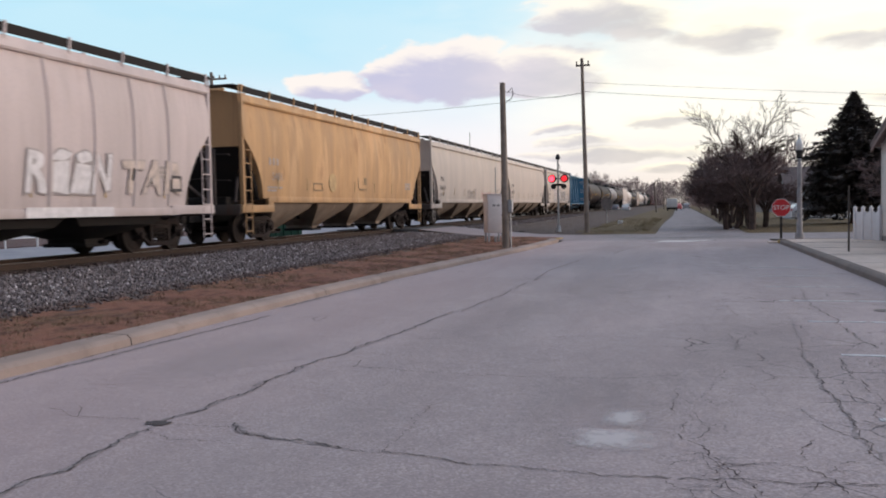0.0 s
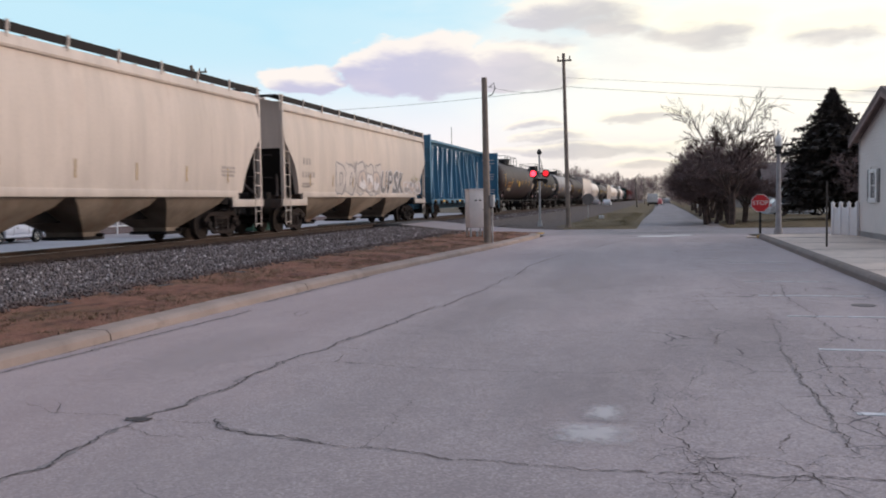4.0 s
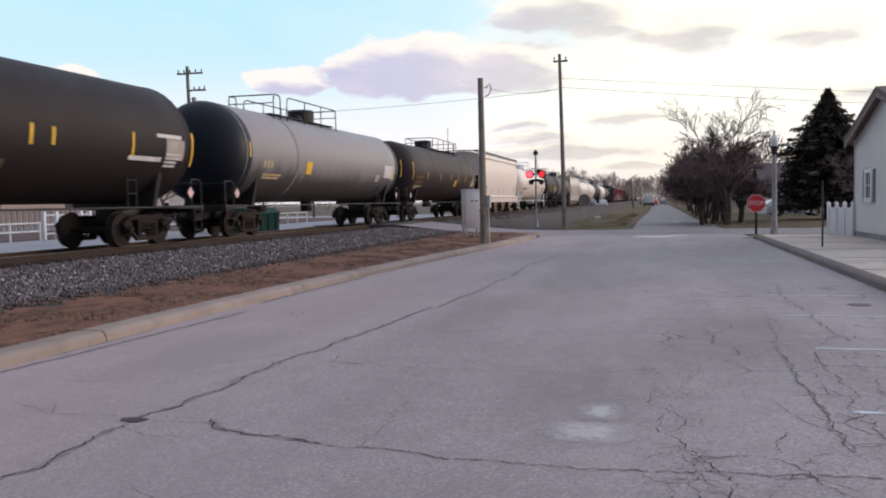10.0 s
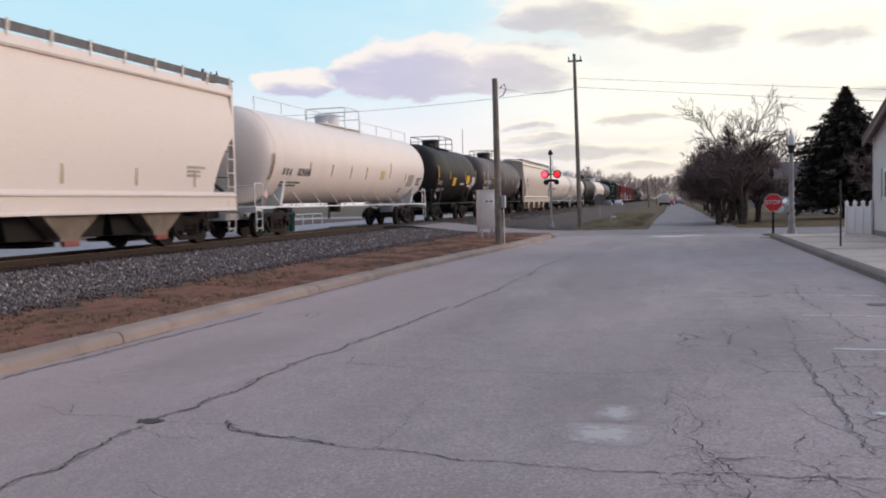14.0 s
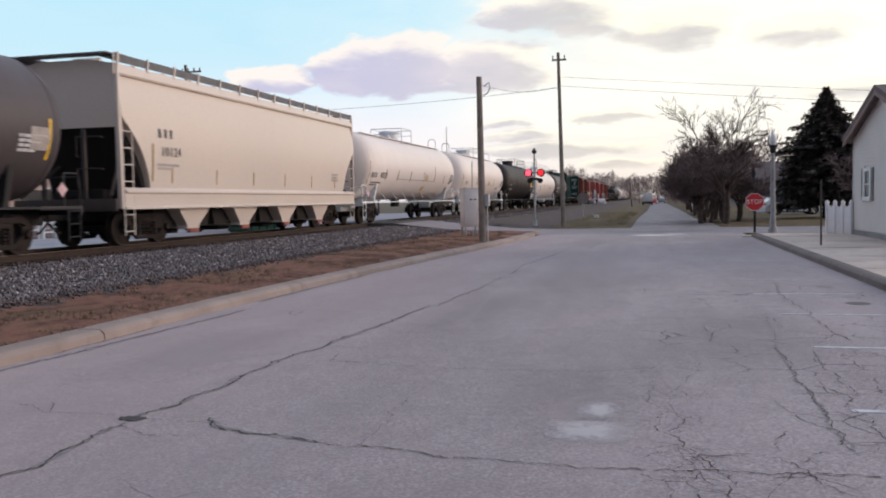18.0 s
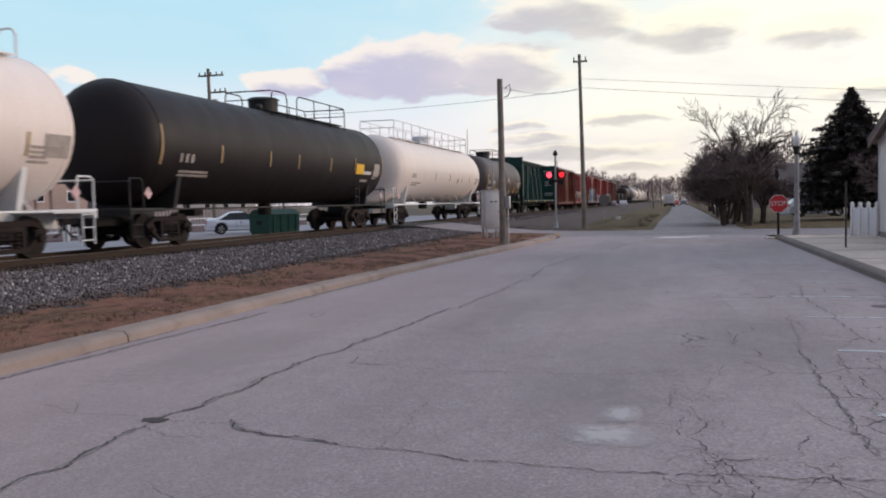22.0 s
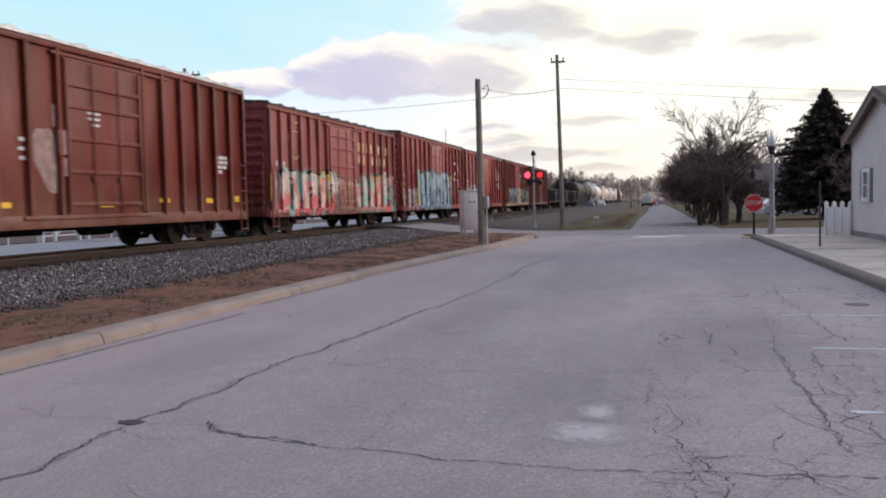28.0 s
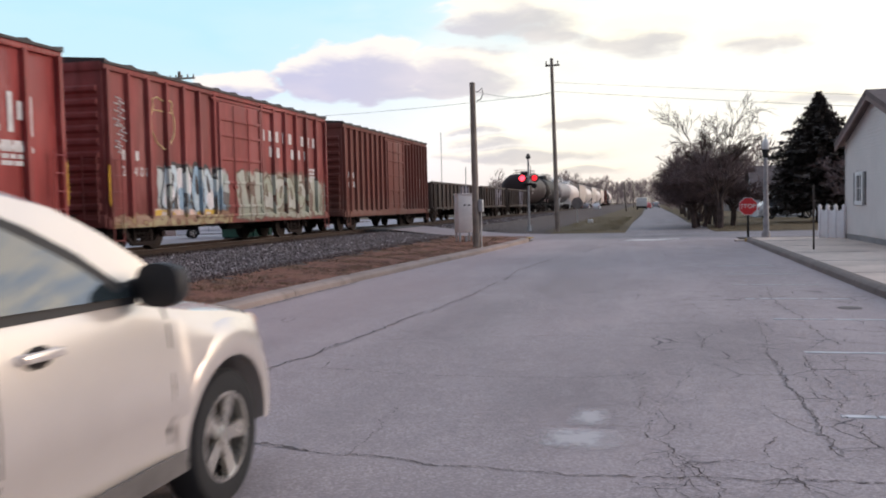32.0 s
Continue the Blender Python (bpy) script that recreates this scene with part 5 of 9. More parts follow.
    for s in (-1, 1):
        bm = new_bm()
        box(bm, (-1.45, s * (half - 0.12) - 0.22, eave + 0.30), (1.45, s * (half - 0.12) + 0.22, eave + 0.335))
        part("end_board", bm, GRATE_M, car, smooth=False)
        bm = new_bm()
        tube(bm, [(1.5, s * (half - 0.12), eave - 0.2), (1.5, s * (half - 0.14), eave + 0.22), (1.42, s * (half - 0.3), eave + 0.36), (1.35, s * (half - 0.9), eave + 0.36)], 0.03)
        part("grab_rail", bm, trim, car)
    ink = ink or (INK if clean else FADED)
    bars(car, surf, -half + 1.9, mark_z, 0.95, 0.24, ink, name="owner_mark", letters=True)
    if digits:
        words(digits, 0.36, ink, car, on_side(wide(mark_z - 0.5) + 0.026, -half + 2.5, mark_z - 0.5), "car_number", space=1.18)
    else:
        bars(car, surf, -half + 1.85, mark_z - 0.5, 1.3, 0.22, ink, name="car_number", letters=True)
    bars(car, surf, -half + 1.85, mark_z - 0.85, 1.1, 0.07, FADED, 2)
    bars(car, surf, half - 3.0, 2.2, 1.0, 0.08, FADED, 3)
    for y in span(-half + 2.6, half - 2.6, 2.6):
        strip(car, surf, y, deep + (0.78 if clean else 0.52), 0.07, 0.44, OCHRE)
    if clean:
        strip(car, surf, -half + 1.62, deep + 1.1, 0.09, 1.0, OCHRE)
    return car


# -- boxcar --
BOX_ROOF = plain("boxcar_roof", (0.06, 0.05, 0.05), 0.75, 0.0, 0.3)


def box_car(label, front, back, body, door="single", posts=7, digits="", plugs=True, logo=None, end_strip=True, roof=None, marks=True, lift=0.0, shield=None, scrawl=None, door_y=0.55):
    car, ln = rail_car("boxcar", label, front, back, "railway boxcar", 2.3)
    half, eave, w = ln / 2, 4.76 + lift, 1.50
    dark = body
    bm = new_bm()
    box(bm, (-w, -half, 0.90), (w, half, eave), 0.02)
    part("box_body", bm, body, car)
    for sx in (-1, 1):
        bm = new_bm()
        box(bm, (sx * w - 0.07, -half, 0.66), (sx * w + 0.07, half, 0.96), 0.015)
        part("side_sill", bm, body, car)
        bm = new_bm()
        box(bm, (sx * w - 0.08, -half, eave - 0.14), (sx * w + 0.08, half, eave + 0.05), 0.02)
        part("top_plate", bm, body, car)
    dw = 1.55 if door == "single" else 2.3
    dy = door_y
    for sx in (-1, 1):
        for a, b in ((-half + 0.12, dy - dw - 0.12), (dy + dw + 0.12, half - 0.12)):
            for y in span(a, b, (b - a) / posts):
                bm = new_bm()
                prism(bm, [(sx * w - sx * 0.01, y - 0.06), (sx * (w + 0.13), y - 0.06), (sx * (w + 0.13), y + 0.05), (sx * w - sx * 0.01, y + 0.08)], "z", 0.90, eave - 0.1)
                part("side_post", bm, body, car, smooth=False)
        leaves = [(dy - dw, dy + dw)] if door == "single" else [(dy - dw, dy), (dy, dy + dw)]
        for a, b in leaves:
            bm = new_bm()
            x0, x1 = (w + 0.0, w + 0.11) if sx > 0 else (-w - 0.11, -w)
            box(bm, (x0, a + 0.03, 0.95), (x1, b - 0.03, eave - 0.28), 0.015)
            dr = part("door", bm, body, car, "ribbed sliding boxcar door")
            for z in (1.2, 1.95, 2.7, 3.45, 3.95):
                bm = new_bm()
                box(bm, (sx * (w + 0.115) - 0.04, a + 0.1, z - 0.05), (sx * (w + 0.115) + 0.04, b - 0.1, z + 0.05), 0.01)
                part("door_rib", bm, body, dr)
            for y in (a + 0.1, b - 0.1):
                bm = new_bm()
                box(bm, (sx * (w + 0.12) - 0.045, y - 0.05, 1.0), (sx * (w + 0.12) + 0.045, y + 0.05, eave - 0.32), 0.01)
                part("door_stile", bm, body, dr)
            for y in (a + (b - a) * 0.33, a + (b - a) * 0.66):
                bm = new_bm()
                tube(bm, [(sx * (w + 0.16), y, 1.0), (sx * (w + 0.16), y, eave - 0.35)], 0.022)
                box(bm, (sx * (w + 0.16) - 0.03, y - 0.1, 1.75), (sx * (w + 0.16) + 0.03, y + 0.1, 1.85))
                part("lock_rod", bm, body, dr)
        bm = new_bm()
        box(bm, (sx * (w + 0.08) - 0.05, dy - dw * (1.9 if door == "single" else 1.5), 0.86), (sx * (w + 0.08) + 0.05, dy + dw * 1.25, 0.95), 0.01)
        part("door_track", bm, body, car)
        bm = new_bm()
        box(bm, (sx * (w + 0.07) - 0.04, dy - dw * 1.2, eave - 0.27), (sx * (w + 0.07) + 0.04, dy + dw * 1.9, eave - 0.19), 0.01)
        part("door_track", bm, body, car)
    # roof in pressed panels
    n = 13
    for i in range(n):
        y0, y1 = -half + ln * i / n, -half + ln * (i + 1) / n
        bm = new_bm()
        loft(bm, [[(-w - 0.12, y, eave + 0.0), (-w - 0.12, y, eave + 0.07 + k), (0, y, eave + 0.19 + k), (w + 0.12, y, eave + 0.07 + k), (w + 0.12, y, eave + 0.0)] for y, k in ((y0, 0.06), (y0 + 0.18, 0.0), (y1 - 0.18, 0.0), (y1, 0.06))])
        part("roof_panel", bm, roof or BOX_ROOF, car, smooth=False)
    for s in (-1, 1):
        for z in span(1.2, 4.15, 0.33):
            bm = new_bm()
            prism(bm, [(s * half, z - 0.11), (s * (half + 0.09), z - 0.04), (s * (half + 0.09), z + 0.04), (s * half, z + 0.11)], "x", -w + 0.12, w - 0.12)
            part("end_rib", bm, body, car)
        bm = new_bm()
        box(bm, (-w, s * (half + 0.01) - 0.03, eave - 0.16), (w, s * (half + 0.01) + 0.03, eave + 0.06), 0.01)
        part("end_plate", bm, body, car)
        bm = new_bm()
        box(bm, (-w, s * (half + 0.01) - 0.05, 0.7), (w, s * (half + 0.01) + 0.05, 1.02), 0.01)
        part("end_sill", bm, body, car)
        ladder(car, w + 0.13, s * (half - 0.32), 0.35, 2.4 if s > 0 else 2.4, body)
        ladder(car, 1.15, s * (half + 0.12), 0.9, 2.4, body, "x")
        bm = new_bm()
        box(bm, (-0.7, s * (half + 0.22) - 0.2, 1.0), (0.7, s * (half + 0.22) + 0.2, 1.03))
        cyl(bm, (-0.9, s * (half + 0.1), 2.4), (-0.9, s * (half + 0.22), 2.4), 0.28, seg=14)
        part("crossover_platform", bm, DARK_STEEL, car)
        if end_strip:
            strip(car, lambda z: (w + 0.10, 0), s * (half - 0.06), 1.75, 0.09, 1.0)
    bm = new_bm()
    box(bm, (-0.3, -half, 0.55), (0.3, half, 0.92), 0.02)
    cyl(bm, (0.2, 1.0, 0.6), (0.2, 2.2, 0.6), 0.2, seg=10)
    box(bm, (-0.9, -1.2, 0.45), (-0.3, 0.2, 0.8), 0.03)
    part("underframe", bm, DARK_STEEL, car)

    def surf(z):
        return w + 0.0, 0.0
    if marks:
        bars(car, surf, -half + 0.75, 2.55, 0.8, 0.26, PALE, name="owner_mark", letters=True)
        if digits:
            words(digits, 0.36, PALE, car, on_side(w + 0.008, -half + 1.35, 2.12), "car_number", space=1.5)
        else:
            bars(car, surf, -half + 0.75, 2.12, 1.1, 0.24, PALE, name="car_number")
        bars(car, surf, half - 2.0, 2.6, 1.1, 0.10, PALE, 4)
    if shield is not None:
        bm = new_bm()
        half_s = [(0.0, 0.62), (0.22, 0.70), (0.45, 0.62), (0.40, 0.45), (0.52, 0.15), (0.50, -0.25), (0.30, -0.55), (0.0, -0.72)]
        loop = [(a * 1.15, b) for a, b in half_s] + [(-a * 1.15, b) for a, b in half_s[-2:0:-1]]
        tube(bm, [(w + 0.012, shield + a, 3.52 + b) for a, b in loop + loop[:1]], 0.022, 6)
        tube(bm, [(w + 0.012, shield - 0.5, 3.85), (w + 0.012, shield + 0.5, 3.85)], 0.018, 6)
        part("shield_outline", bm, STRAW, car, "faded shield outline")
    if scrawl:
        bm = new_bm()
        zz = scrawl[1]
        while zz > scrawl[1] - 1.35:
            a, hgt = rng.uniform(0.12, 0.3), rng.uniform(0.10, 0.2)
            y0 = scrawl[0] + rng.uniform(-0.1, 0.1)
            tube(bm, [(w + 0.012, y0 - a, zz), (w + 0.012, y0 + a * 0.4, zz - hgt * 0.2), (w + 0.012, y0 - a * 0.3, zz - hgt * 0.7), (w + 0.012, y0 + a, zz - hgt)], 0.026, 6)
            zz -= hgt * 1.15
        part("scrawl", bm, PALE, car, "white upright scrawl")
    for yy, zz, ww, hh, mt in logo or ():
        on_door = abs(yy - dy) < dw
        strip(car, lambda z: (w + (0.112 if on_door else 0.012), 0), yy, zz, ww, hh, mt, "painted_mark")
    return car


# -- centre-beam flat car --
def beam_car(label, front, back, body, pale):
    car, ln = rail_car("centre_beam_car", label, front, back, "centre-beam flat car", 2.6)
    half, top = ln / 2, 4.90
    ct = top + 0.20
    bm = new_bm()
    for sx in (-1, 1):
        box(bm, (sx * 1.46 - 0.05, -half + 0.1, 0.92), (sx * 1.46 + 0.05, half - 0.1, 1.2), 0.02)
    box(bm, (-1.42, -half + 0.1, 1.08), (1.42, half - 0.1, 1.16))
    box(bm, (-0.35, -half, 0.6), (0.35, half, 1.08), 0.02)
    for y in span(-half + 1.2, half - 1.2, 1.45):
        box(bm, (-1.42, y - 0.05, 0.95), (1.42, y + 0.05, 1.08))
    part("deck", bm, body, car)
    bm = new_bm()
    prism(bm, [(-0.10, -0.11), (0.10, -0.11), (0.10, 0.06), (0.0, 0.13), (-0.10, 0.06)], "y", -0.17, 0.17)
    winch = mesh_of("strap_winch", bm, DARK_STEEL)
    for y in span(-half + 0.9, half - 0.9, 1.45):
        for sx in (-1.52, 1.52):
            put("strap_winch", winch, car, pose(sx, y, 1.0))
    bm = new_bm()
    box(bm, (-0.32, -half + 0.2, ct - 0.12), (0.32, half - 0.2, ct - 0.04), 0.01)
    box(bm, (-0.06, -half + 0.2, ct - 0.34), (0.06, half - 0.2, ct - 0.12), 0.01)
    for sx in (-1, 1):
        box(bm, (sx * 0.32 - 0.015, -half + 0.2, ct - 0.2), (sx * 0.32 + 0.015, half - 0.2, ct - 0.04))
    part("top_chord", bm, body, car)
    n = 16
    ys = span(-half + 0.25, half - 0.25, (ln - 0.5) / n)
    for i, y in enumerate(ys[1:-1]):
        bm = new_bm()
        loft(bm, [[(-w1, y - 0.07, z), (w1, y - 0.07, z), (w1, y + 0.07, z), (-w1, y + 0.07, z)] for w1, z in ((0.25, 1.15), (0.17, 2.6), (0.11, ct - 0.3))])
        part("upright", bm, body, car)
    for i, (y0, y1) in enumerate(zip(ys[:-1], ys[1:])):
        bm = new_bm()
        up = i < n // 2
        if 0 < i < n - 1 and i % 2 == 1:
            a, b = ((y0, 1.3), (y1, ct - 0.4)) if up else ((y0, ct - 0.4), (y1, 1.3))
            for sx in (0.32, -0.32):
                xa, xb = (0.36, 0.2) if up else (0.2, 0.36)
                tube(bm, [(math.copysign(xa, sx), a[0], a[1]), (math.copysign(xb, sx), b[0], b[1])], 0.055, 8)
            part("diagonal", bm, pale, car, "pale diagonal brace")
        else:
            bm.free()
    for s in (-1, 1):
        bm = new_bm()
        y = s * (half - 0.12)
        box(bm, (-1.48, y - 0.06, 1.0), (1.48, y + 0.06, top + 0.1), 0.015)
        for sx in (-1.45, 1.45):
            box(bm, (sx - 0.05, y - 0.14, 0.95), (sx + 0.05, y + 0.14, top + 0.12), 0.015)
        bh = part("bulkhead", bm, body, car, "tall braced end bulkhead")
        for z in (1.6, 2.5, 3.4, 4.2):
            bm = new_bm()
            box(bm, (-1.45, y + s * 0.06 - 0.08, z - 0.07), (1.45, y + s * 0.06 + 0.08, z + 0.07), 0.01)
            part("brace", bm, body, bh)
        ladder(car, 1.56, s * (half - 0.1), 0.5, 1.4, body, "y", 0.3)
        if s > 0:
            bm = new_bm()
            for z, hh, x0, x1 in ((4.35, 0.10, 0.2, 1.2), (4.1, 0.07, 0.3, 1.25), (3.2, 0.07, 0.3, 1.2), (3.0, 0.07, 0.4, 1.2), (2.8, 0.07, 0.3, 1.1), (1.9, 0.08, 0.3, 1.25), (1.7, 0.08, 0.3, 1.2)):
                box(bm, (x0, y - 0.078, z), (x1, y - 0.062, z + hh))
            box(bm, (0.75, y - 0.078, 3.5), (0.92, y - 0.062, 4.0))
            part("stencil", bm, PALE, bh, "pale painted stencils", smooth=False)
    for y in (-half + 1.0, -half + 3.2, -half + 7.6, half - 6.0, half - 8.2):
        strip(car, lambda z: (1.515, 0), y, 1.08, 0.55, 0.12)
    return car


# -- open gondola --
def gondola(label, front, back, body):
    car, ln = rail_car("gondola_car", label, front, back, "gondola car", 2.2)
    half, top = ln / 2, 2.55
    for sx in (-1, 1):
        for nm, lo, hi in (("side_wall", (sx * 1.45 - 0.03, -half, 0.95), (sx * 1.45 + 0.03, half, top)), ("top_rail", (sx * 1.46 - 0.08, -half, top - 0.1), (sx * 1.46 + 0.08, half, top + 0.06)), ("side_sill", (sx * 1.46 - 0.08, -half, 0.85), (sx * 1.46 + 0.08, half, 1.02))):
            bm = new_bm()
            box(bm, lo, hi, 0.01)
            part(nm, bm, body, car)
    for s in (-1, 1):
        bm = new_bm()
        box(bm, (-1.45, s * half - 0.05, 0.9), (1.45, s * half + 0.05, top), 0.01)
        part("end_wall", bm, body, car)
    bm = new_bm()
    box(bm, (-1.45, -half, 0.9), (1.45, half, 1.0))
    part("floor_plate", bm, body, car)
    for y in span(-half + 0.3, half - 0.3, 1.15):
        for sx in (-1, 1):
            bm = new_bm()
            box(bm, (sx * 1.53 - 0.06, y - 0.06, 0.95), (sx * 1.53 + 0.06, y + 0.06, top - 0.05), 0.01)
            part("side_stake", bm, body, car)
    ladder(car, 1.62, -half + 0.3, 0.4, 2.3, body)
    return car


SHELL_WHITE = paint("tank_white", (0.86, 0.755, 0.695), 0.05, 0.2, 0.36, streaky=0.3)
SHELL_BLACK = paint("tank_black", (0.0155, 0.0100, 0.0112), 0.06, 0.15, 0.62, dirt_c=(0.03, 0.023, 0.025), streaky=0.3)
SHELL_JET = paint("tank_jet", (0.0115, 0.0076, 0.0086), 0.04, 0.12, 0.55, dirt_c=(0.03, 0.023, 0.025), streaky=0.3)
SHELL_NAVY = paint("tank_navy", (0.012, 0.014, 0.022), 0.04, 0.2, 0.5, dirt_c=(0.02, 0.018, 0.018), streaky=0.3)
SHELL_BROWN = paint("tank_brown_black", (0.035, 0.0210, 0.0215), 0.12, 0.3, 0.55, dirt_c=(0.016, 0.013, 0.012), rust_c=(0.05, 0.03, 0.022), streaky=0.3)
SHELL_GREY = paint("tank_grey", (0.27, 0.25, 0.265), 0.05, 0.6, 0.42, belly=2.1, dirt_c=(0.05, 0.045, 0.045), streaky=0.3)
SHELL_DARKGREY = paint("tank_dark_grey", (0.084, 0.068, 0.072), 0.1, 0.4, 0.5, dirt_c=(0.022, 0.019, 0.018), rust_c=(0.03, 0.024, 0.022), streaky=0.3)
BAND = plain("oily_band", (0.03, 0.026, 0.027), 0.6, 0, 0.3)
SCRAWL = ((0.52, 0.45, 0.40), (0.28, 0.25, 0.23), (0.40, 0.35, 0.32), (0.55, 0.47, 0.42))
HOP_BEIGE = paint("hopper_beige", (0.62, 0.545, 0.485), 0.12, 0.3, 0.6, [(-1.8, 0.6, 1.55, 2.1, 0.7, 4.0, SCRAWL), (2.2, 7.0, 1.55, 2.0, 0.6, 8.0, ((0.58, 0.50, 0.46), (0.52, 0.30, 0.29), (0.55, 0.40, 0.38), (0.6, 0.52, 0.47)))])
HOP_TAGGED = paint("hopper_tagged", (0.66, 0.57, 0.50), 0.08, 0.22, 0.6, [(-4.6, 1.4, 1.5, 2.7, 1.3, 5.0, ((0.55, 0.49, 0.46), (0.62, 0.56, 0.52), (0.52, 0.47, 0.44), (0.27, 0.25, 0.25))), (6.6, 9.0, 1.5, 2.4, 0.8, 9.0, ((0.6, 0.52, 0.46), (0.45, 0.38, 0.26), (0.5, 0.44, 0.4), (0.6, 0.53, 0.48)))])
HOP_PLAIN = paint("hopper_cream", (0.65, 0.56, 0.495), 0.10, 0.25, 0.6)
HOP_ORANGE = paint("hopper_orange", (0.56, 0.345, 0.175), 0.35, 0.35, 0.6, vary=0.08, dirt_c=(0.16, 0.10, 0.055))
HOP_PINK = paint("hopper_dusty_white", (0.60, 0.515, 0.50), 0.12, 0.25, 0.6, [(-4.0, 0.5, 1.12, 2.4, 1.5, 7.0, ((0.33, 0.36, 0.30), (0.42, 0.33, 0.13), (0.45, 0.40, 0.36), (0.25, 0.22, 0.2)))])
HOP_WHITE = paint("hopper_white", (0.82, 0.715, 0.65), 0.01, 0.05, 0.34, streaky=0.0)
CHUTE_TAN = paint("chute_tan", (0.35, 0.28, 0.222), 0.25, 0.8, 0.75)
HOP_CREAM = paint("hopper_gloss_cream", (0.71, 0.605, 0.525), 0.01, 0.05, 0.24, streaky=0.0)
BEAM_BLUE = paint("beam_blue", (0.072, 0.205, 0.315), 0.15, 0.15, 0.5)
BEAM_PALE = paint("beam_pale_blue", (0.28, 0.42, 0.52), 0.15, 0.15, 0.5)
BEAM_GREEN = paint("beam_green", (0.010, 0.052, 0.042), 0.12, 0.15, 0.5)
BEAM_SAGE = paint("beam_sage", (0.12, 0.17, 0.155), 0.2, 0.2, 0.5)
TEAL, ROSE, CORAL, INKY = (0.28, 0.46, 0.44), (0.70, 0.36, 0.33), (0.66, 0.13, 0.13), (0.04, 0.035, 0.04)
SCUFF = plain("scraped_primer", (0.33, 0.22, 0.21), 0.8, 0, 0.35, 4, 25)
BOX_RED = paint("boxcar_oxide", (0.150, 0.024, 0.015), 0.22, 0.45, 0.42, rust_c=(0.085, 0.026, 0.018), vary=0.2, dirt_c=(0.36, 0.22, 0.16))
BOX_PINK = paint("boxcar_faded_red", (0.285, 0.074, 0.068), 0.16, 0.2, 0.45, [(-6.9, -0.9, 0.68, 2.35, 1.15, 11.0, (TEAL, (0.76, 0.62, 0.58), CORAL, INKY)), (2.3, 7.4, 0.68, 2.45, 1.2, 14.0, (TEAL, ROSE, CORAL, (0.10, 0.16, 0.13))), (-0.8, 2.1, 0.8, 2.2, 1.0, 5.0, ((0.22, 0.09, 0.075), (0.42, 0.20, 0.17), (0.30, 0.13, 0.11), (0.10, 0.05, 0.045)))], rust_c=(0.10, 0.036, 0.028), accent=0.8, vary=0.16)
BOX_CN1 = paint("boxcar_red_blue_tag", (0.315, 0.066, 0.062), 0.12, 0.2, 0.34, [(-3.9, 3.9, 0.68, 2.95, 1.35, 9.0, ((0.36, 0.49, 0.58), (0.50, 0.63, 0.71), (0.27, 0.41, 0.54), (0.07, 0.09, 0.12))), (-6.4, -4.2, 0.72, 1.9, 0.7, 3.0, ((0.22, 0.07, 0.06), (0.5, 0.36, 0.38), (0.45, 0.28, 0.30), (0.3, 0.14, 0.13))), (4.4, 5.4, 1.4, 3.0, 0.5, 6.0, ((0.22, 0.07, 0.055), (0.42, 0.22, 0.20), (0.36, 0.17, 0.15), (0.25, 0.09, 0.08)))], rust_c=(0.10, 0.036, 0.028), accent=0.7, vary=0.16)
BOX_CN2 = paint("boxcar_red_block_tag", (0.335, 0.068, 0.064), 0.12, 0.2, 0.32, [(-7.55, -1.45, 0.68, 2.05, 1.25, 21.0, ((0.80, 0.77, 0.80), (0.80, 0.77, 0.80), (0.72, 0.66, 0.76), (0.80, 0.78, 0.80)))], rust_c=(0.10, 0.036, 0.028), vary=0.18)
BOX_WC = paint("boxcar_old_red", (0.275, 0.072, 0.066), 0.2, 0.25, 0.6, [(-5.2, -1.3, 0.75, 2.35, 0.95, 17.0, ((0.38, 0.46, 0.42), (0.55, 0.60, 0.60), (0.22, 0.33, 0.42), (0.07, 0.07, 0.07))), (-0.8, 7.2, 0.75, 2.3, 1.3, 23.0, ((0.30, 0.33, 0.26), (0.46, 0.48, 0.42), (0.38, 0.40, 0.33), (0.16, 0.09, 0.07))), (-7.4, -1.0, 0.64, 1.05, 0.9, 4.0, ((0.46, 0.36, 0.17), (0.40, 0.25, 0.17), (0.5, 0.42, 0.25), (0.25, 0.12, 0.09)))], rust_c=(0.10, 0.036, 0.028), vary=0.18)
BOX_BROWN = paint("boxcar_brown", (0.18, 0.062, 0.050), 0.2, 0.35, 0.65, rust_c=(0.08, 0.035, 0.02), dirt_c=(0.26, 0.20, 0.16))
GON = paint("gondola_dark", (0.055, 0.042, 0.038), 0.3, 0.25, 0.7, [(1.0, 4.0, 1.0, 2.4, 1.0, 3.0, ((0.2, 0.18, 0.2), (0.3, 0.28, 0.32), (0.25, 0.23, 0.27), (0.1, 0.09, 0.1)))], dirt_c=(0.17, 0.14, 0.115))

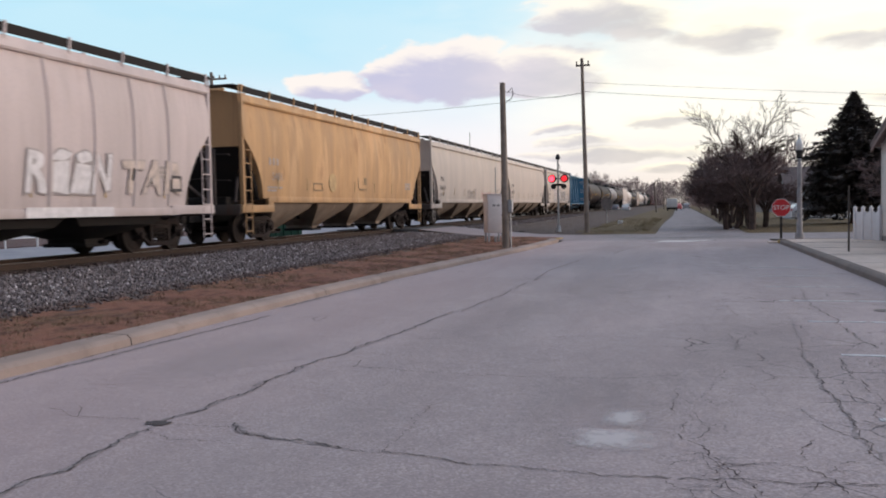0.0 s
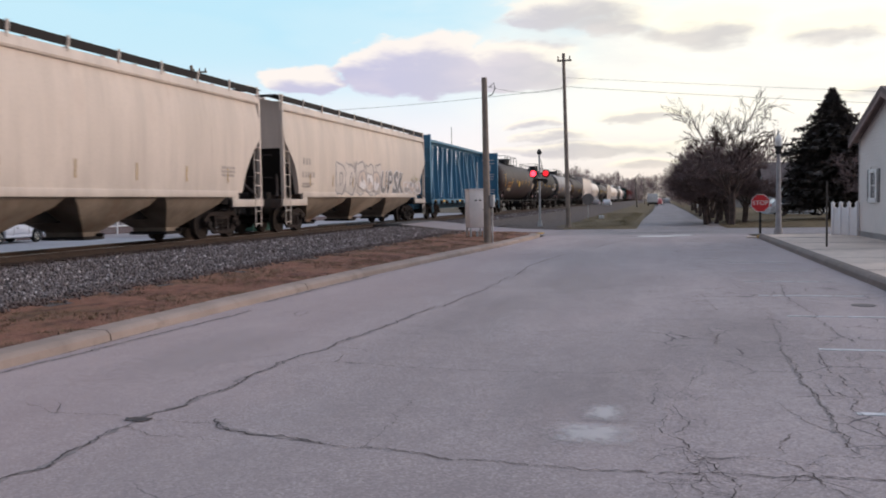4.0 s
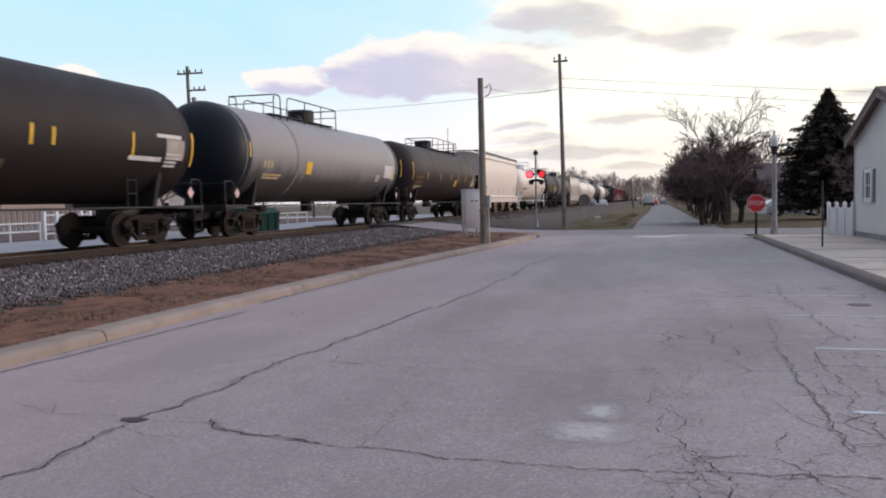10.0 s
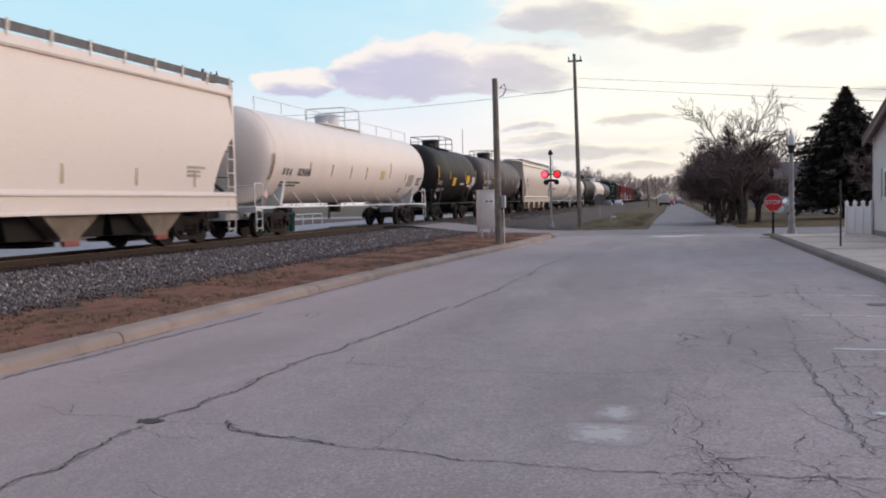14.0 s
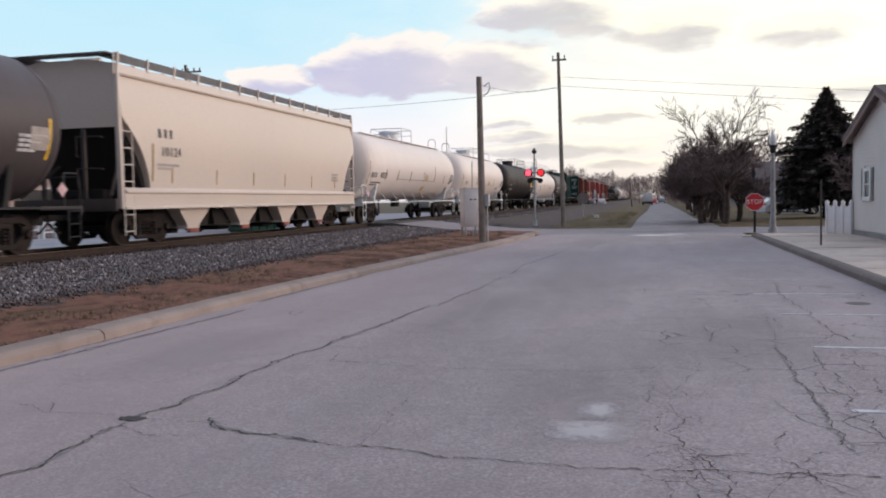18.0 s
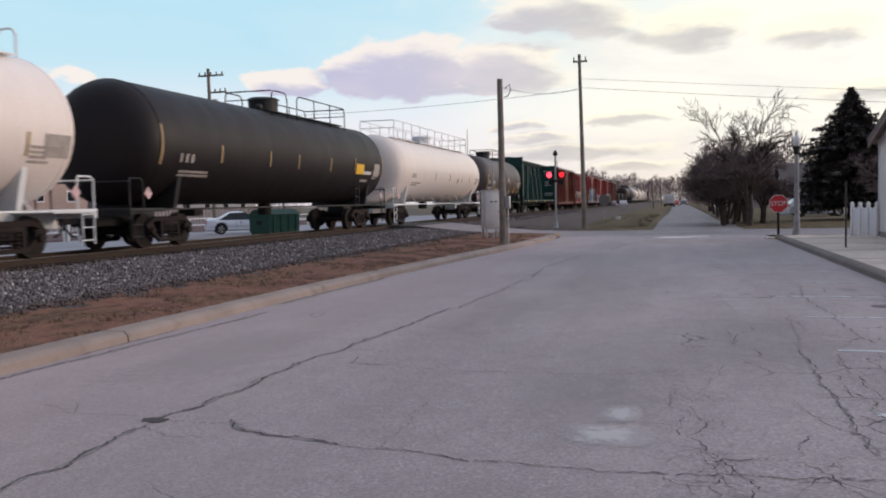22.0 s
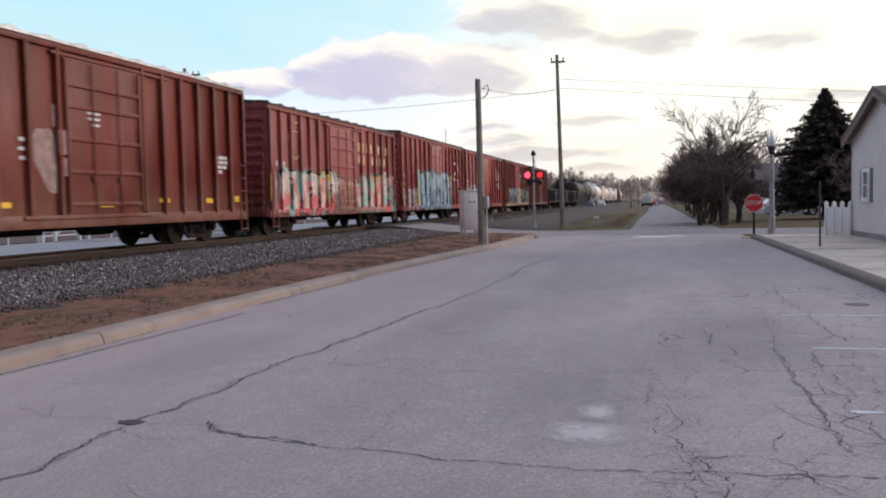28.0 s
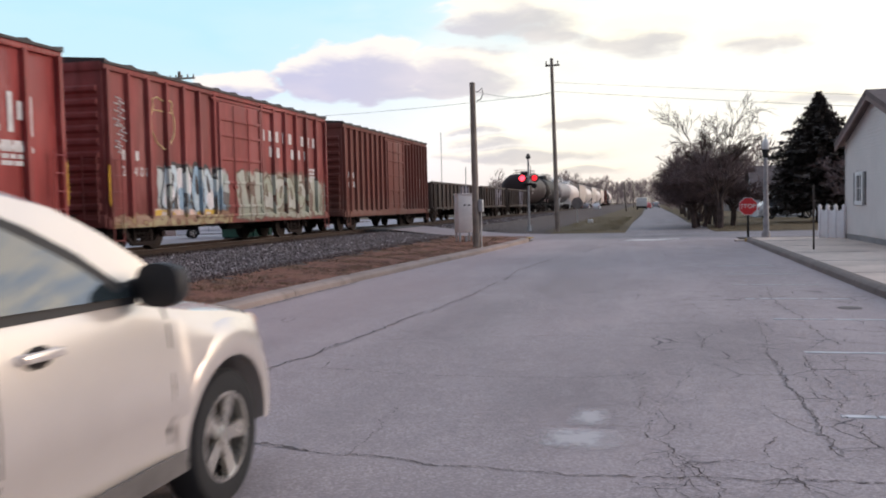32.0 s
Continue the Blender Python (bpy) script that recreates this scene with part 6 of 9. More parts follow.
FLAT_SIDE = lambda z: 1.504
HOP_SIDE = lambda z: 1.502 + 0.10 * math.sin(min(1, max(0, (z - 1.2) / 3.4)) * math.pi) - 0.05 * ease(3.8, 4.4, z)
SPRAY = lambda nm, c: plain("spray_" + nm, c, 0.55, var=0.16, scale=5, grain=30)
SP_WHITE, SP_GREY, SP_LEAD, SP_TAN, SP_DARK = SPRAY("chalk", (0.72, 0.69, 0.70)), SPRAY("grey", (0.24, 0.225, 0.225)), SPRAY("lead", (0.38, 0.34, 0.335)), SPRAY("tan", (0.60, 0.50, 0.44)), SPRAY("dark", (0.05, 0.042, 0.045))
pink = hopper_car("dusty white covered hopper car with curved panels and grey graffiti", 2.9, 22.8, HOP_PINK, bays=4, ribs=True, deep=1.10, bay_m=DARK_STEEL)
sprayed(pink, "RiiN", 2.25, 5.1, 1.48, 2.46, SP_WHITE, SP_LEAD, lambda z: HOP_SIDE(z) + 0.02)
sprayed(pink, "TAR", 5.45, 8.2, 1.50, 2.36, SP_TAN, SPRAY("dust", (0.46, 0.39, 0.37)), lambda z: HOP_SIDE(z) + 0.02)
strip(pink, lambda z: (1.565, 0), 3.7, 1.08, 2.9, 0.22, SP_WHITE, "painted_band")
strip(pink, lambda z: (1.60, 0), 7.8, 1.80, 0.55, 0.42, SP_DARK, "painted_panel")
strip(pink, lambda z: (1.612, 0), 7.8, 1.80, 0.38, 0.26, SP_TAN, "painted_panel")
orange = hopper_car("orange covered hopper car with rusty streaks", 24.3, 43.95, HOP_ORANGE, bays=4, digits="5481", bay_m=CHUTE_TAN)
bm = new_bm()
cyl(bm, (1.575, -2.45, 2.07), (1.592, -2.45, 2.07), 0.36, seg=28)
part("round_emblem", bm, plain("emblem_buff", (0.52, 0.36, 0.18), 0.7), orange, "pale round emblem")
for yy, zz, ww, hh in ((-3.9, 2.0, 0.9, 0.05), (-3.9, 1.75, 0.9, 0.05), (-4.3, 1.87, 0.05, 0.25), (-3.5, 1.87, 0.05, 0.25), (0.35, 2.12, 0.06, 0.4), (0.9, 1.85, 0.9, 0.06), (1.2, 2.2, 0.35, 0.3)):
    strip(orange, lambda z: (1.575, 0), yy, zz, ww, hh, plain("old_stencil", (0.26, 0.18, 0.10), 0.7), "painted_mark")
OLD_INK = plain("old_black_stencil", (0.17, 0.15, 0.14), 0.7)
hopper_car("beige covered hopper car with faint scrawls along its side", 45.7, 66.3, HOP_BEIGE, bays=4, bay_m=CHUTE_TAN, ink=OLD_INK)
hopper_car("cream covered hopper car with weathered flanks", 67.6, 87.4, HOP_PLAIN, bays=4, bay_m=CHUTE_TAN, ink=OLD_INK)
upsk = hopper_car("cream covered hopper car with grey block graffiti", 88.8, 108.5, HOP_TAGGED, bays=3, bay_m=CHUTE_TAN)
sprayed(upsk, "UPSK", 1.5, 5.3, 1.42, 2.62, SP_GREY, SP_WHITE, HOP_SIDE, 0.08)
blobs(upsk, 5.5, 8.6, 1.5, 2.2, 3, (SP_TAN, SP_LEAD), SP_WHITE, HOP_SIDE, 4)
blobs(upsk, -1.6, 1.3, 1.45, 2.5, 3, (SP_TAN, SP_WHITE), SP_LEAD, HOP_SIDE, 8)
beam_car("empty blue centre-beam lumber car with tall bulkheads", 109.9, 132.1, BEAM_BLUE, BEAM_PALE)
YP = lambda y, z, w=0.55, h=0.48: (y, z, w, h, YELLOW)
OLD_STRAW = plain("old_straw_panel", (0.10, 0.075, 0.04), 0.7)
ORANGE = plain("faded_orange_plate", (0.36, 0.16, 0.03), 0.6)
tank_car("brown-black tank car streaked with dirt", 133.3, 153.4, SHELL_BROWN, BLACK, ink=STRAW, mark_y=-6.9, mark_z=-0.38, plate=ORANGE, deck=((-4.4, -3.7), (-3.0, 2.3)), dome=0.515,
         strips=[(-8.35, 1.05, 0.0)] + [(y, 0.5, -0.05) for y in (-4.72, -2.18, 0.97, 3.24, 5.57)] + [(9.0, 0.8, -0.05)], panels=[YP(-0.74, -0.26), (8.3, -0.35, 0.7, 0.55, FADED), (-5.3, -0.9, 0.5, 0.3, FADED)])
tank_car("black tank car with yellow reflector strips", 154.6, 173.5, SHELL_BLACK, BLACK, digits="202649", mark_y=-7.8, mark_z=-0.47, deck=((-4.9, -4.1), (-3.5, 1.8)), dome=0.5,
         strips=[(-8.7, 1.15, -0.1)] + [(y, hh, -0.18) for y, hh in ((-5.36, 0.6), (-2.67, 0.4), (-1.71, 0.45), (0.12, 0.45), (1.86, 0.45), (2.57, 0.4), (5.6, 0.6), (8.5, 0.95))], panels=[(7.3, 0.12, 1.2, 0.10, PALE), (6.2, -0.52, 1.5, 0.12, PALE), (7.6, -0.2, 0.9, 0.5, FADED), (0.75, -0.85, 0.9, 0.25, OLD_STRAW)])
tank_car("grey tank car with a darker belly and black ends", 174.9, 194.2, SHELL_GREY, BLACK, end_mat=SHELL_NAVY, ink=STRAW, mark_y=-7.2, mark_z=-0.38, deck=((-4.7, -4.1), (-3.5, 1.75)), dome=0.5, band=(-4.3, 0.16, plain("faint_band", (0.20, 0.185, 0.195), 0.5)), strips=[(-8.3, 0.5, 0.05), (9.2, 0.9, 0.0)], panels=[YP(-3.2, -0.4), (7.0, -0.25, 1.4, 0.6, PALE), (5.4, -0.6, 0.6, 0.35, FADED)])
tank_car("brown-black tank car with small reflectors", 195.5, 213.9, SHELL_BROWN, BLACK, deck=((-1.2, 4.6), (4.85, 5.45)), dome=0.488, ink=STRAW, mark_y=-7.9, mark_z=-0.5, plate=plain("dull_orange_plate", (0.16, 0.075, 0.02), 0.6),
         strips=[(-8.5, 1.0, -0.05)] + [(y, 0.42, -0.22) for y in (-5.4, -2.26, 0.58, 2.75, 4.98)] + [(8.4, 0.8, -0.2)], panels=[YP(2.04, -0.58, 0.6, 0.4), (7.6, -0.45, 0.7, 0.45, FADED)])
hopper_car("clean white covered hopper car with dark hopper chutes", 215.1, 234.2, HOP_WHITE, bays=4, deep=1.10, lift=0.05, bay_m=CHUTE_TAN, clean=True, digits="631351")
tank_car("white tank car with dark writing and a side rail", 235.5, 256.0, SHELL_WHITE, WHITE, digits="805084", ink=INK, rail_kind="low", climb=False, mark_y=-8.35, mark_z=-0.58, dome=0.485, strips=[(-9.2, 0.9, -0.45)] + [(y, 0.5, -0.42) for y in (-6.1, -3.9, -1.8, 0.13)] + [(3.44, 0.7, -0.2), (5.95, 0.4, -0.48)], panels=[(2.34, -0.45, 0.55, 0.4, STRAW), (6.9, -0.62, 0.9, 0.6, FADED), (5.8, -1.1, 0.35, 0.3, FADED)], plates=True)
tank_car("short glossy black tank car with yellow panels", 257.2, 268.8, SHELL_JET, BLACK, strips=[(-4.9, 0.9, -0.1), (-2.2, 0.5, -0.1), (1.77, 0.5, -0.1), (4.86, 0.9, -0.1)], mark_y=-4.6, mark_z=-0.6, panels=[YP(-1.02, -0.5, 0.7, 0.5), YP(2.58, -0.3, 0.9, 0.5), (4.1, -0.38, 0.8, 0.55, PALE), (1.1, -0.6, 1.0, 0.1, PALE), (3.1, -0.68, 0.9, 0.14, PALE)], dome=0.455, deck=((-1.9, 1.4),))
tank_car("dark grey tank car with an oily band amidships", 270.1, 287.0, SHELL_DARKGREY, BLACK, deck=((-1.3, 0.45),), dome=0.495, mark_y=-7.65, mark_z=-0.36, digits="54756", band=(-0.8, 0.85, BAND), strips=[(-7.85, 1.0, -0.15)] + [(y, 0.55, -0.18) for y in (-4.77, -1.8, 0.4, 3.92)] + [(7.1, 0.9, -0.3)], panels=[(6.8, -0.3, 0.6, 0.5, FADED)])
hopper_car("glossy cream covered hopper car with pale chutes", 288.2, 306.1, HOP_CREAM, bays=4, digits="10124", deep=1.10, lift=-0.05, clean=True, mark_z=3.0)
tank_car("white tank car with a railed dome platform", 307.4, 326.6, SHELL_WHITE, WHITE, digits="902575", ink=INK, climb=False, mark_y=-8.55, mark_z=-0.5, dome=0.47, strips=[(-9.0, 1.3, -0.5)] + [(y, 0.55, -0.45) for y in (-6.4, -4.29, -1.87, 1.0)] + [(3.44, 0.9, -0.2), (5.85, 0.5, -0.5)], panels=[(1.6, -0.46, 0.6, 0.36, STRAW), (1.48, -1.05, 0.7, 0.3, STRAW), (-0.5, -0.62, 7.4, 0.03, FADED), (7.9, -0.35, 0.8, 0.5, FADED), (7.3, -1.0, 0.35, 0.25, INK)], hoops=True)
tank_car("white tank car with a line of grey marks", 327.9, 345.9, SHELL_WHITE, WHITE, ink=FADED, hoops=True, climb=False, mark_y=-7.4, mark_z=-0.55, dome=0.47, strips=[(-8.4, 1.0, -0.4)] + [(y, 0.5, -0.36) for y in (-5.2, -3.3, 3.6)] + [(6.6, 0.5, -0.4)], panels=[(0.2, -0.6, 7.0, 0.03, FADED), (5.4, -0.85, 0.4, 0.25, INK), (7.5, -0.4, 0.8, 0.5, FADED), (1.6, -0.5, 0.6, 0.3, STRAW)])
tank_car("black tank car with yellow end strips", 347.2, 367.0, SHELL_JET, BLACK, deck=((-0.7, 0.55), (1.4, 6.25)), dome=0.523, mark_y=-7.85, mark_z=-0.42, ink=FADED, strips=[(-8.75, 1.05, -0.1)] + [(y, 0.5, -0.22) for y in (-5.63, -2.45, -0.2, 2.76)] + [(5.4, 0.5, -0.1), (8.83, 0.95, -0.1)], panels=[YP(6.0, -0.28, 0.9, 0.42), (6.9, -0.42, 1.0, 0.14, PALE), (6.7, -0.75, 0.8, 0.10, FADED), (8.1, -0.25, 0.7, 0.5, FADED)])
tank_car("white tank car with a railing along its whole top", 368.2, 387.3, SHELL_WHITE, WHITE, ink=FADED, rail_kind="long", climb=False, mark_y=-7.0, mark_z=-0.35, dome=0.513, panels=[(2.6, -0.45, 0.3, 0.25, FADED)], strips=[(y, 0.4, -0.3) for y in (-2.5, 0.6, 3.6, 5.6)])
tank_car("short dark grey tank car with scuffed flanks", 388.6, 403.5, SHELL_DARKGREY, BLACK, deck=((-1.5, 0.75),), dome=0.437, mark_y=-6.6, mark_z=-0.35, digits="285019", band=(-0.1, 0.22, BAND), strips=[(-6.8, 1.0, -0.3)] + [(y, 0.6, -0.5) for y in (-4.25, -1.48, 1.69, 4.04)] + [(6.4, 0.95, -0.6)], panels=[(4.1, -0.95, 0.6, 0.25, YELLOW), (-3.3, -0.85, 1.0, 0.3, OCHRE), (2.2, -1.05, 0.9, 0.35, FADED), (0.95, -0.07, 0.6, 0.3, FADED)])
beam_car("empty green centre-beam lumber car with tall bulkheads", 404.6, 426.2, BEAM_GREEN, BEAM_SAGE)
oxide = box_car("oxide red boxcar with yellow reflectors and scraped doors", 427.8, 443.2, BOX_RED, "single", 6, door_y=0.15, digits="1115", logo=[(-1.5, 3.2, 0.36, 0.5, SCUFF), (-1.4, 2.6, 0.42, 0.55, SCUFF), (-1.35, 2.05, 0.3, 0.4, SCUFF), (-0.3, 3.35, 0.5, 0.06, PALE), (-0.3, 3.22, 0.45, 0.06, PALE), (-0.25, 3.08, 0.3, 0.06, PALE), (-2.6, 2.6, 0.35, 0.08, PALE), (-2.6, 2.4, 0.4, 0.08, PALE), (-2.6, 2.2, 0.35, 0.08, PALE), (-7.3, 1.45, 0.5, 0.26, YELLOW), (-6.0, 1.22, 0.5, 0.14, YELLOW), (-3.34, 1.19, 0.5, 0.12, YELLOW), (0.09, 1.18, 0.5, 0.12, YELLOW), (2.83, 1.28, 0.5, 0.12, YELLOW), (5.33, 1.27, 0.4, 0.14, YELLOW), (7.1, 1.32, 0.3, 0.2, YELLOW)], end_strip=False, lift=0.08, roof=plain("bright_roof", (0.5, 0.5, 0.52), 0.4, 0.5))
blobs(oxide, -6.4, -4.9, 1.7, 3.5, 2, (SCUFF, SP_TAN), SCUFF, FLAT_SIDE, 40)
blobs(oxide, -2.2, -0.9, 1.5, 3.0, 2, (SCUFF,), SCUFF, FLAT_SIDE, 41)
esq = box_car("faded red boxcar covered in pink and green graffiti", 445.0, 460.2, BOX_PINK, "single", 6, digits="275", shield=-5.1, lift=-0.14, door_y=-0.3, logo=[(y, 3.68, 0.26, 0.40, STRAW) for y in span(1.6, 6.3, 0.59)] + [(y, 3.12, 0.26, 0.38, STRAW) for y in span(2.2, 6.0, 0.63)], end_strip=True)
SP_PEACH, SP_CORAL, SP_MINT, SP_GOLD, SP_SKY, SP_ICE = SPRAY("peach", (0.72, 0.52, 0.44)), SPRAY("coral", (0.66, 0.17, 0.17)), SPRAY("mint", (0.30, 0.50, 0.46)), SPRAY("gold", (0.66, 0.42, 0.06)), SPRAY("sky", (0.30, 0.44, 0.56)), SPRAY("ice", (0.52, 0.62, 0.68))
blobs(esq, -6.3, -2.1, 0.78, 2.35, 6, (SP_PEACH, SP_CORAL, SP_PEACH, SP_CORAL), SP_MINT, FLAT_SIDE, 21)
blobs(esq, 1.7, 6.4, 0.78, 2.2, 6, (SP_CORAL, SP_PEACH, SP_MINT, SP_PEACH), SP_MINT, FLAT_SIDE, 22)
CN_MARK = [(5.05, 3.35, 0.16, 0.85, PALE), (5.4, 3.7, 0.55, 0.15, PALE), (5.4, 3.0, 0.55, 0.15, PALE), (6.0, 3.35, 0.16, 0.85, PALE), (6.6, 3.3, 0.16, 0.85, PALE), (6.3, 3.4, 0.18, 0.4, PALE), (5.8, 2.6, 1.7, 0.1, PALE)]
bluetag = box_car("faded red boxcar with blue graffiti and a pale emblem", 461.4, 476.9, BOX_CN1, "single", 6, lift=0.06, logo=CN_MARK, door_y=0.1)
SP_LIME, SP_STEEL = SPRAY("lime", (0.48, 0.52, 0.25)), SPRAY("steel", (0.12, 0.13, 0.15))
blobs(bluetag, -4.7, -0.3, 0.72, 3.05, 3, (SP_SKY, SP_SKY, SP_ICE), SP_LIME, FLAT_SIDE, 23)
blobs(bluetag, -0.3, 3.5, 0.72, 2.7, 3, (SP_ICE, SP_SKY, SP_LEAD), SP_STEEL, lambda z: 1.53, 28)
blobs(bluetag, -4.6, 3.2, 0.75, 1.75, 5, (SP_SKY, SP_SKY, SP_ICE, SP_SKY), SP_STEEL, lambda z: 1.526, 29)
blobs(bluetag, -4.9, -3.9, 0.8, 1.7, 2, (SP_GOLD, SP_LIME), SP_TAN, lambda z: 1.55, 33)
blobs(bluetag, 2.6, 4.0, 0.75, 2.9, 2, (SP_ICE, SP_TAN), SP_LIME, FLAT_SIDE, 34)
blobs(bluetag, -7.3, -5.0, 0.72, 1.9, 4, (SP_LEAD, SPRAY("mauve", (0.42, 0.26, 0.26)), SP_LEAD), SP_WHITE, FLAT_SIDE, 24)
for a, b in ((-6.9, -6.1), (-2.9, -2.2), (3.0, 3.7), (6.5, 7.2)):
    panel_frame(bluetag, 1.51, a, b, 1.5, 4.1, BOX_CN1)
tagged_car = box_car("faded red boxcar with black and white block graffiti", 477.85, 493.25, BOX_CN2, "single", 5, door_y=0.2, logo=[(a, b - 0.1, c, d, m) for a, b, c, d, m in CN_MARK])
SPRAY_NAVY = plain("spray_navy", (0.055, 0.045, 0.085), 0.5, var=0.3, scale=4)
SPRAY_WHITE = plain("spray_white", (0.74, 0.70, 0.74), 0.5, var=0.14, scale=3)
bm = new_bm()
box(bm, (1.495, -7.25, 0.98), (1.508, -1.72, 2.36))
part("sprayed_field", bm, SPRAY_WHITE, tagged_car, "white sprayed field behind dark letters")
sprayed(tagged_car, "SACK", -7.1, -1.85, 1.06, 2.28, SPRAY("slate", (0.13, 0.115, 0.165)), SPRAY_NAVY, lambda z: 1.505, 0.03, "dark block letter sprayed on a white field")
for a in (-6.6, -3.1, 3.2, 4.9):
    panel_frame(tagged_car, 1.51, a, a + 0.75, 4.05, 4.5, BOX_CN2)
for yy, mt, hh in ((-1.85, SPRAY("violet", (0.16, 0.09, 0.30)), 1.2), (-1.55, SPRAY("magenta", (0.42, 0.07, 0.16)), 1.0)):
    strip(tagged_car, lambda z: (1.506, 0), yy, 1.5, 0.3, hh, mt, "sprayed_band")
blobs(tagged_car, 4.1, 4.7, 1.05, 2.1, 2, (SP_WHITE,), SP_TAN, FLAT_SIDE, 30)
old_red = box_car("old red boxcar with weathered green-white graffiti", 494.8, 510.0, BOX_WC, "single", 6, door_y=-0.35, digits="27408", shield=-4.85, scrawl=(-6.9, 4.0), logo=[(y, 3.68, 0.24, 0.38, PALE) for y in span(1.6, 6.3, 0.59)] + [(y, 3.12, 0.24, 0.36, PALE) for y in span(2.2, 5.4, 0.63)])
blobs(old_red, -5.0, -1.9, 0.95, 2.5, 4, (SP_ICE, SP_WHITE, SP_SKY), SP_DARK, FLAT_SIDE, 25)
blobs(old_red, 1.4, 5.2, 1.0, 2.3, 4, (SPRAY("sage", (0.36, 0.38, 0.30)), SPRAY("fog", (0.46, 0.46, 0.42))), SPRAY("olive", (0.17, 0.14, 0.10)), FLAT_SIDE, 26)
blobs(old_red, -5.6, -2.0, 0.72, 1.15, 3, (SP_GOLD, SP_PEACH), SP_TAN, FLAT_SIDE, 27)
box_car("plain brown ribbed boxcar with pale dust", 512.1, 526.9, BOX_BROWN, "single", 8, end_strip=False)
gondola("dark open gondola car with ribbed sides", 528.4, 543.2, GON)
gondola("dark open gondola car with a purple scrawl", 544.6, 556.8, GON)
gondola("short dark brown gondola car", 558.2, 571.6, GON)
tank_car("brown-grey tank car at the back of the train", 573.0, 590.4, SHELL_BROWN, BLACK)
tank_car("black tank car far down the train", 591.8, 607.6, SHELL_JET, BLACK)
tank_car("grey tank car far down the train", 609.0, 626.6, SHELL_GREY, WHITE, hoops=True)
tank_car("white tank car far down the train", 628.0, 645.8, SHELL_WHITE, WHITE)
hopper_car("cream covered hopper car far down the train", 647.2, 665.8, HOP_PLAIN, bays=4)
tank_car("white tank car far down the train", 667.2, 685.2, SHELL_WHITE, WHITE)
hopper_car("white covered hopper car far down the train", 686.6, 705.0, HOP_WHITE, bays=4)
tank_car("white tank car far down the train", 706.4, 724.2, SHELL_WHITE, WHITE)
hopper_car("white covered hopper car far down the train", 725.6, 743.8, HOP_WHITE, bays=4)
box_car("red boxcar far down the train", 745.2, 760.6, BOX_BROWN, "single", 6)
tank_car("dark tank car far down the train", 762.0, 779.8, SHELL_BLACK, BLACK)
tank_car("white tank car at the far end of the train", 781.2, 799.0, SHELL_WHITE, WHITE)
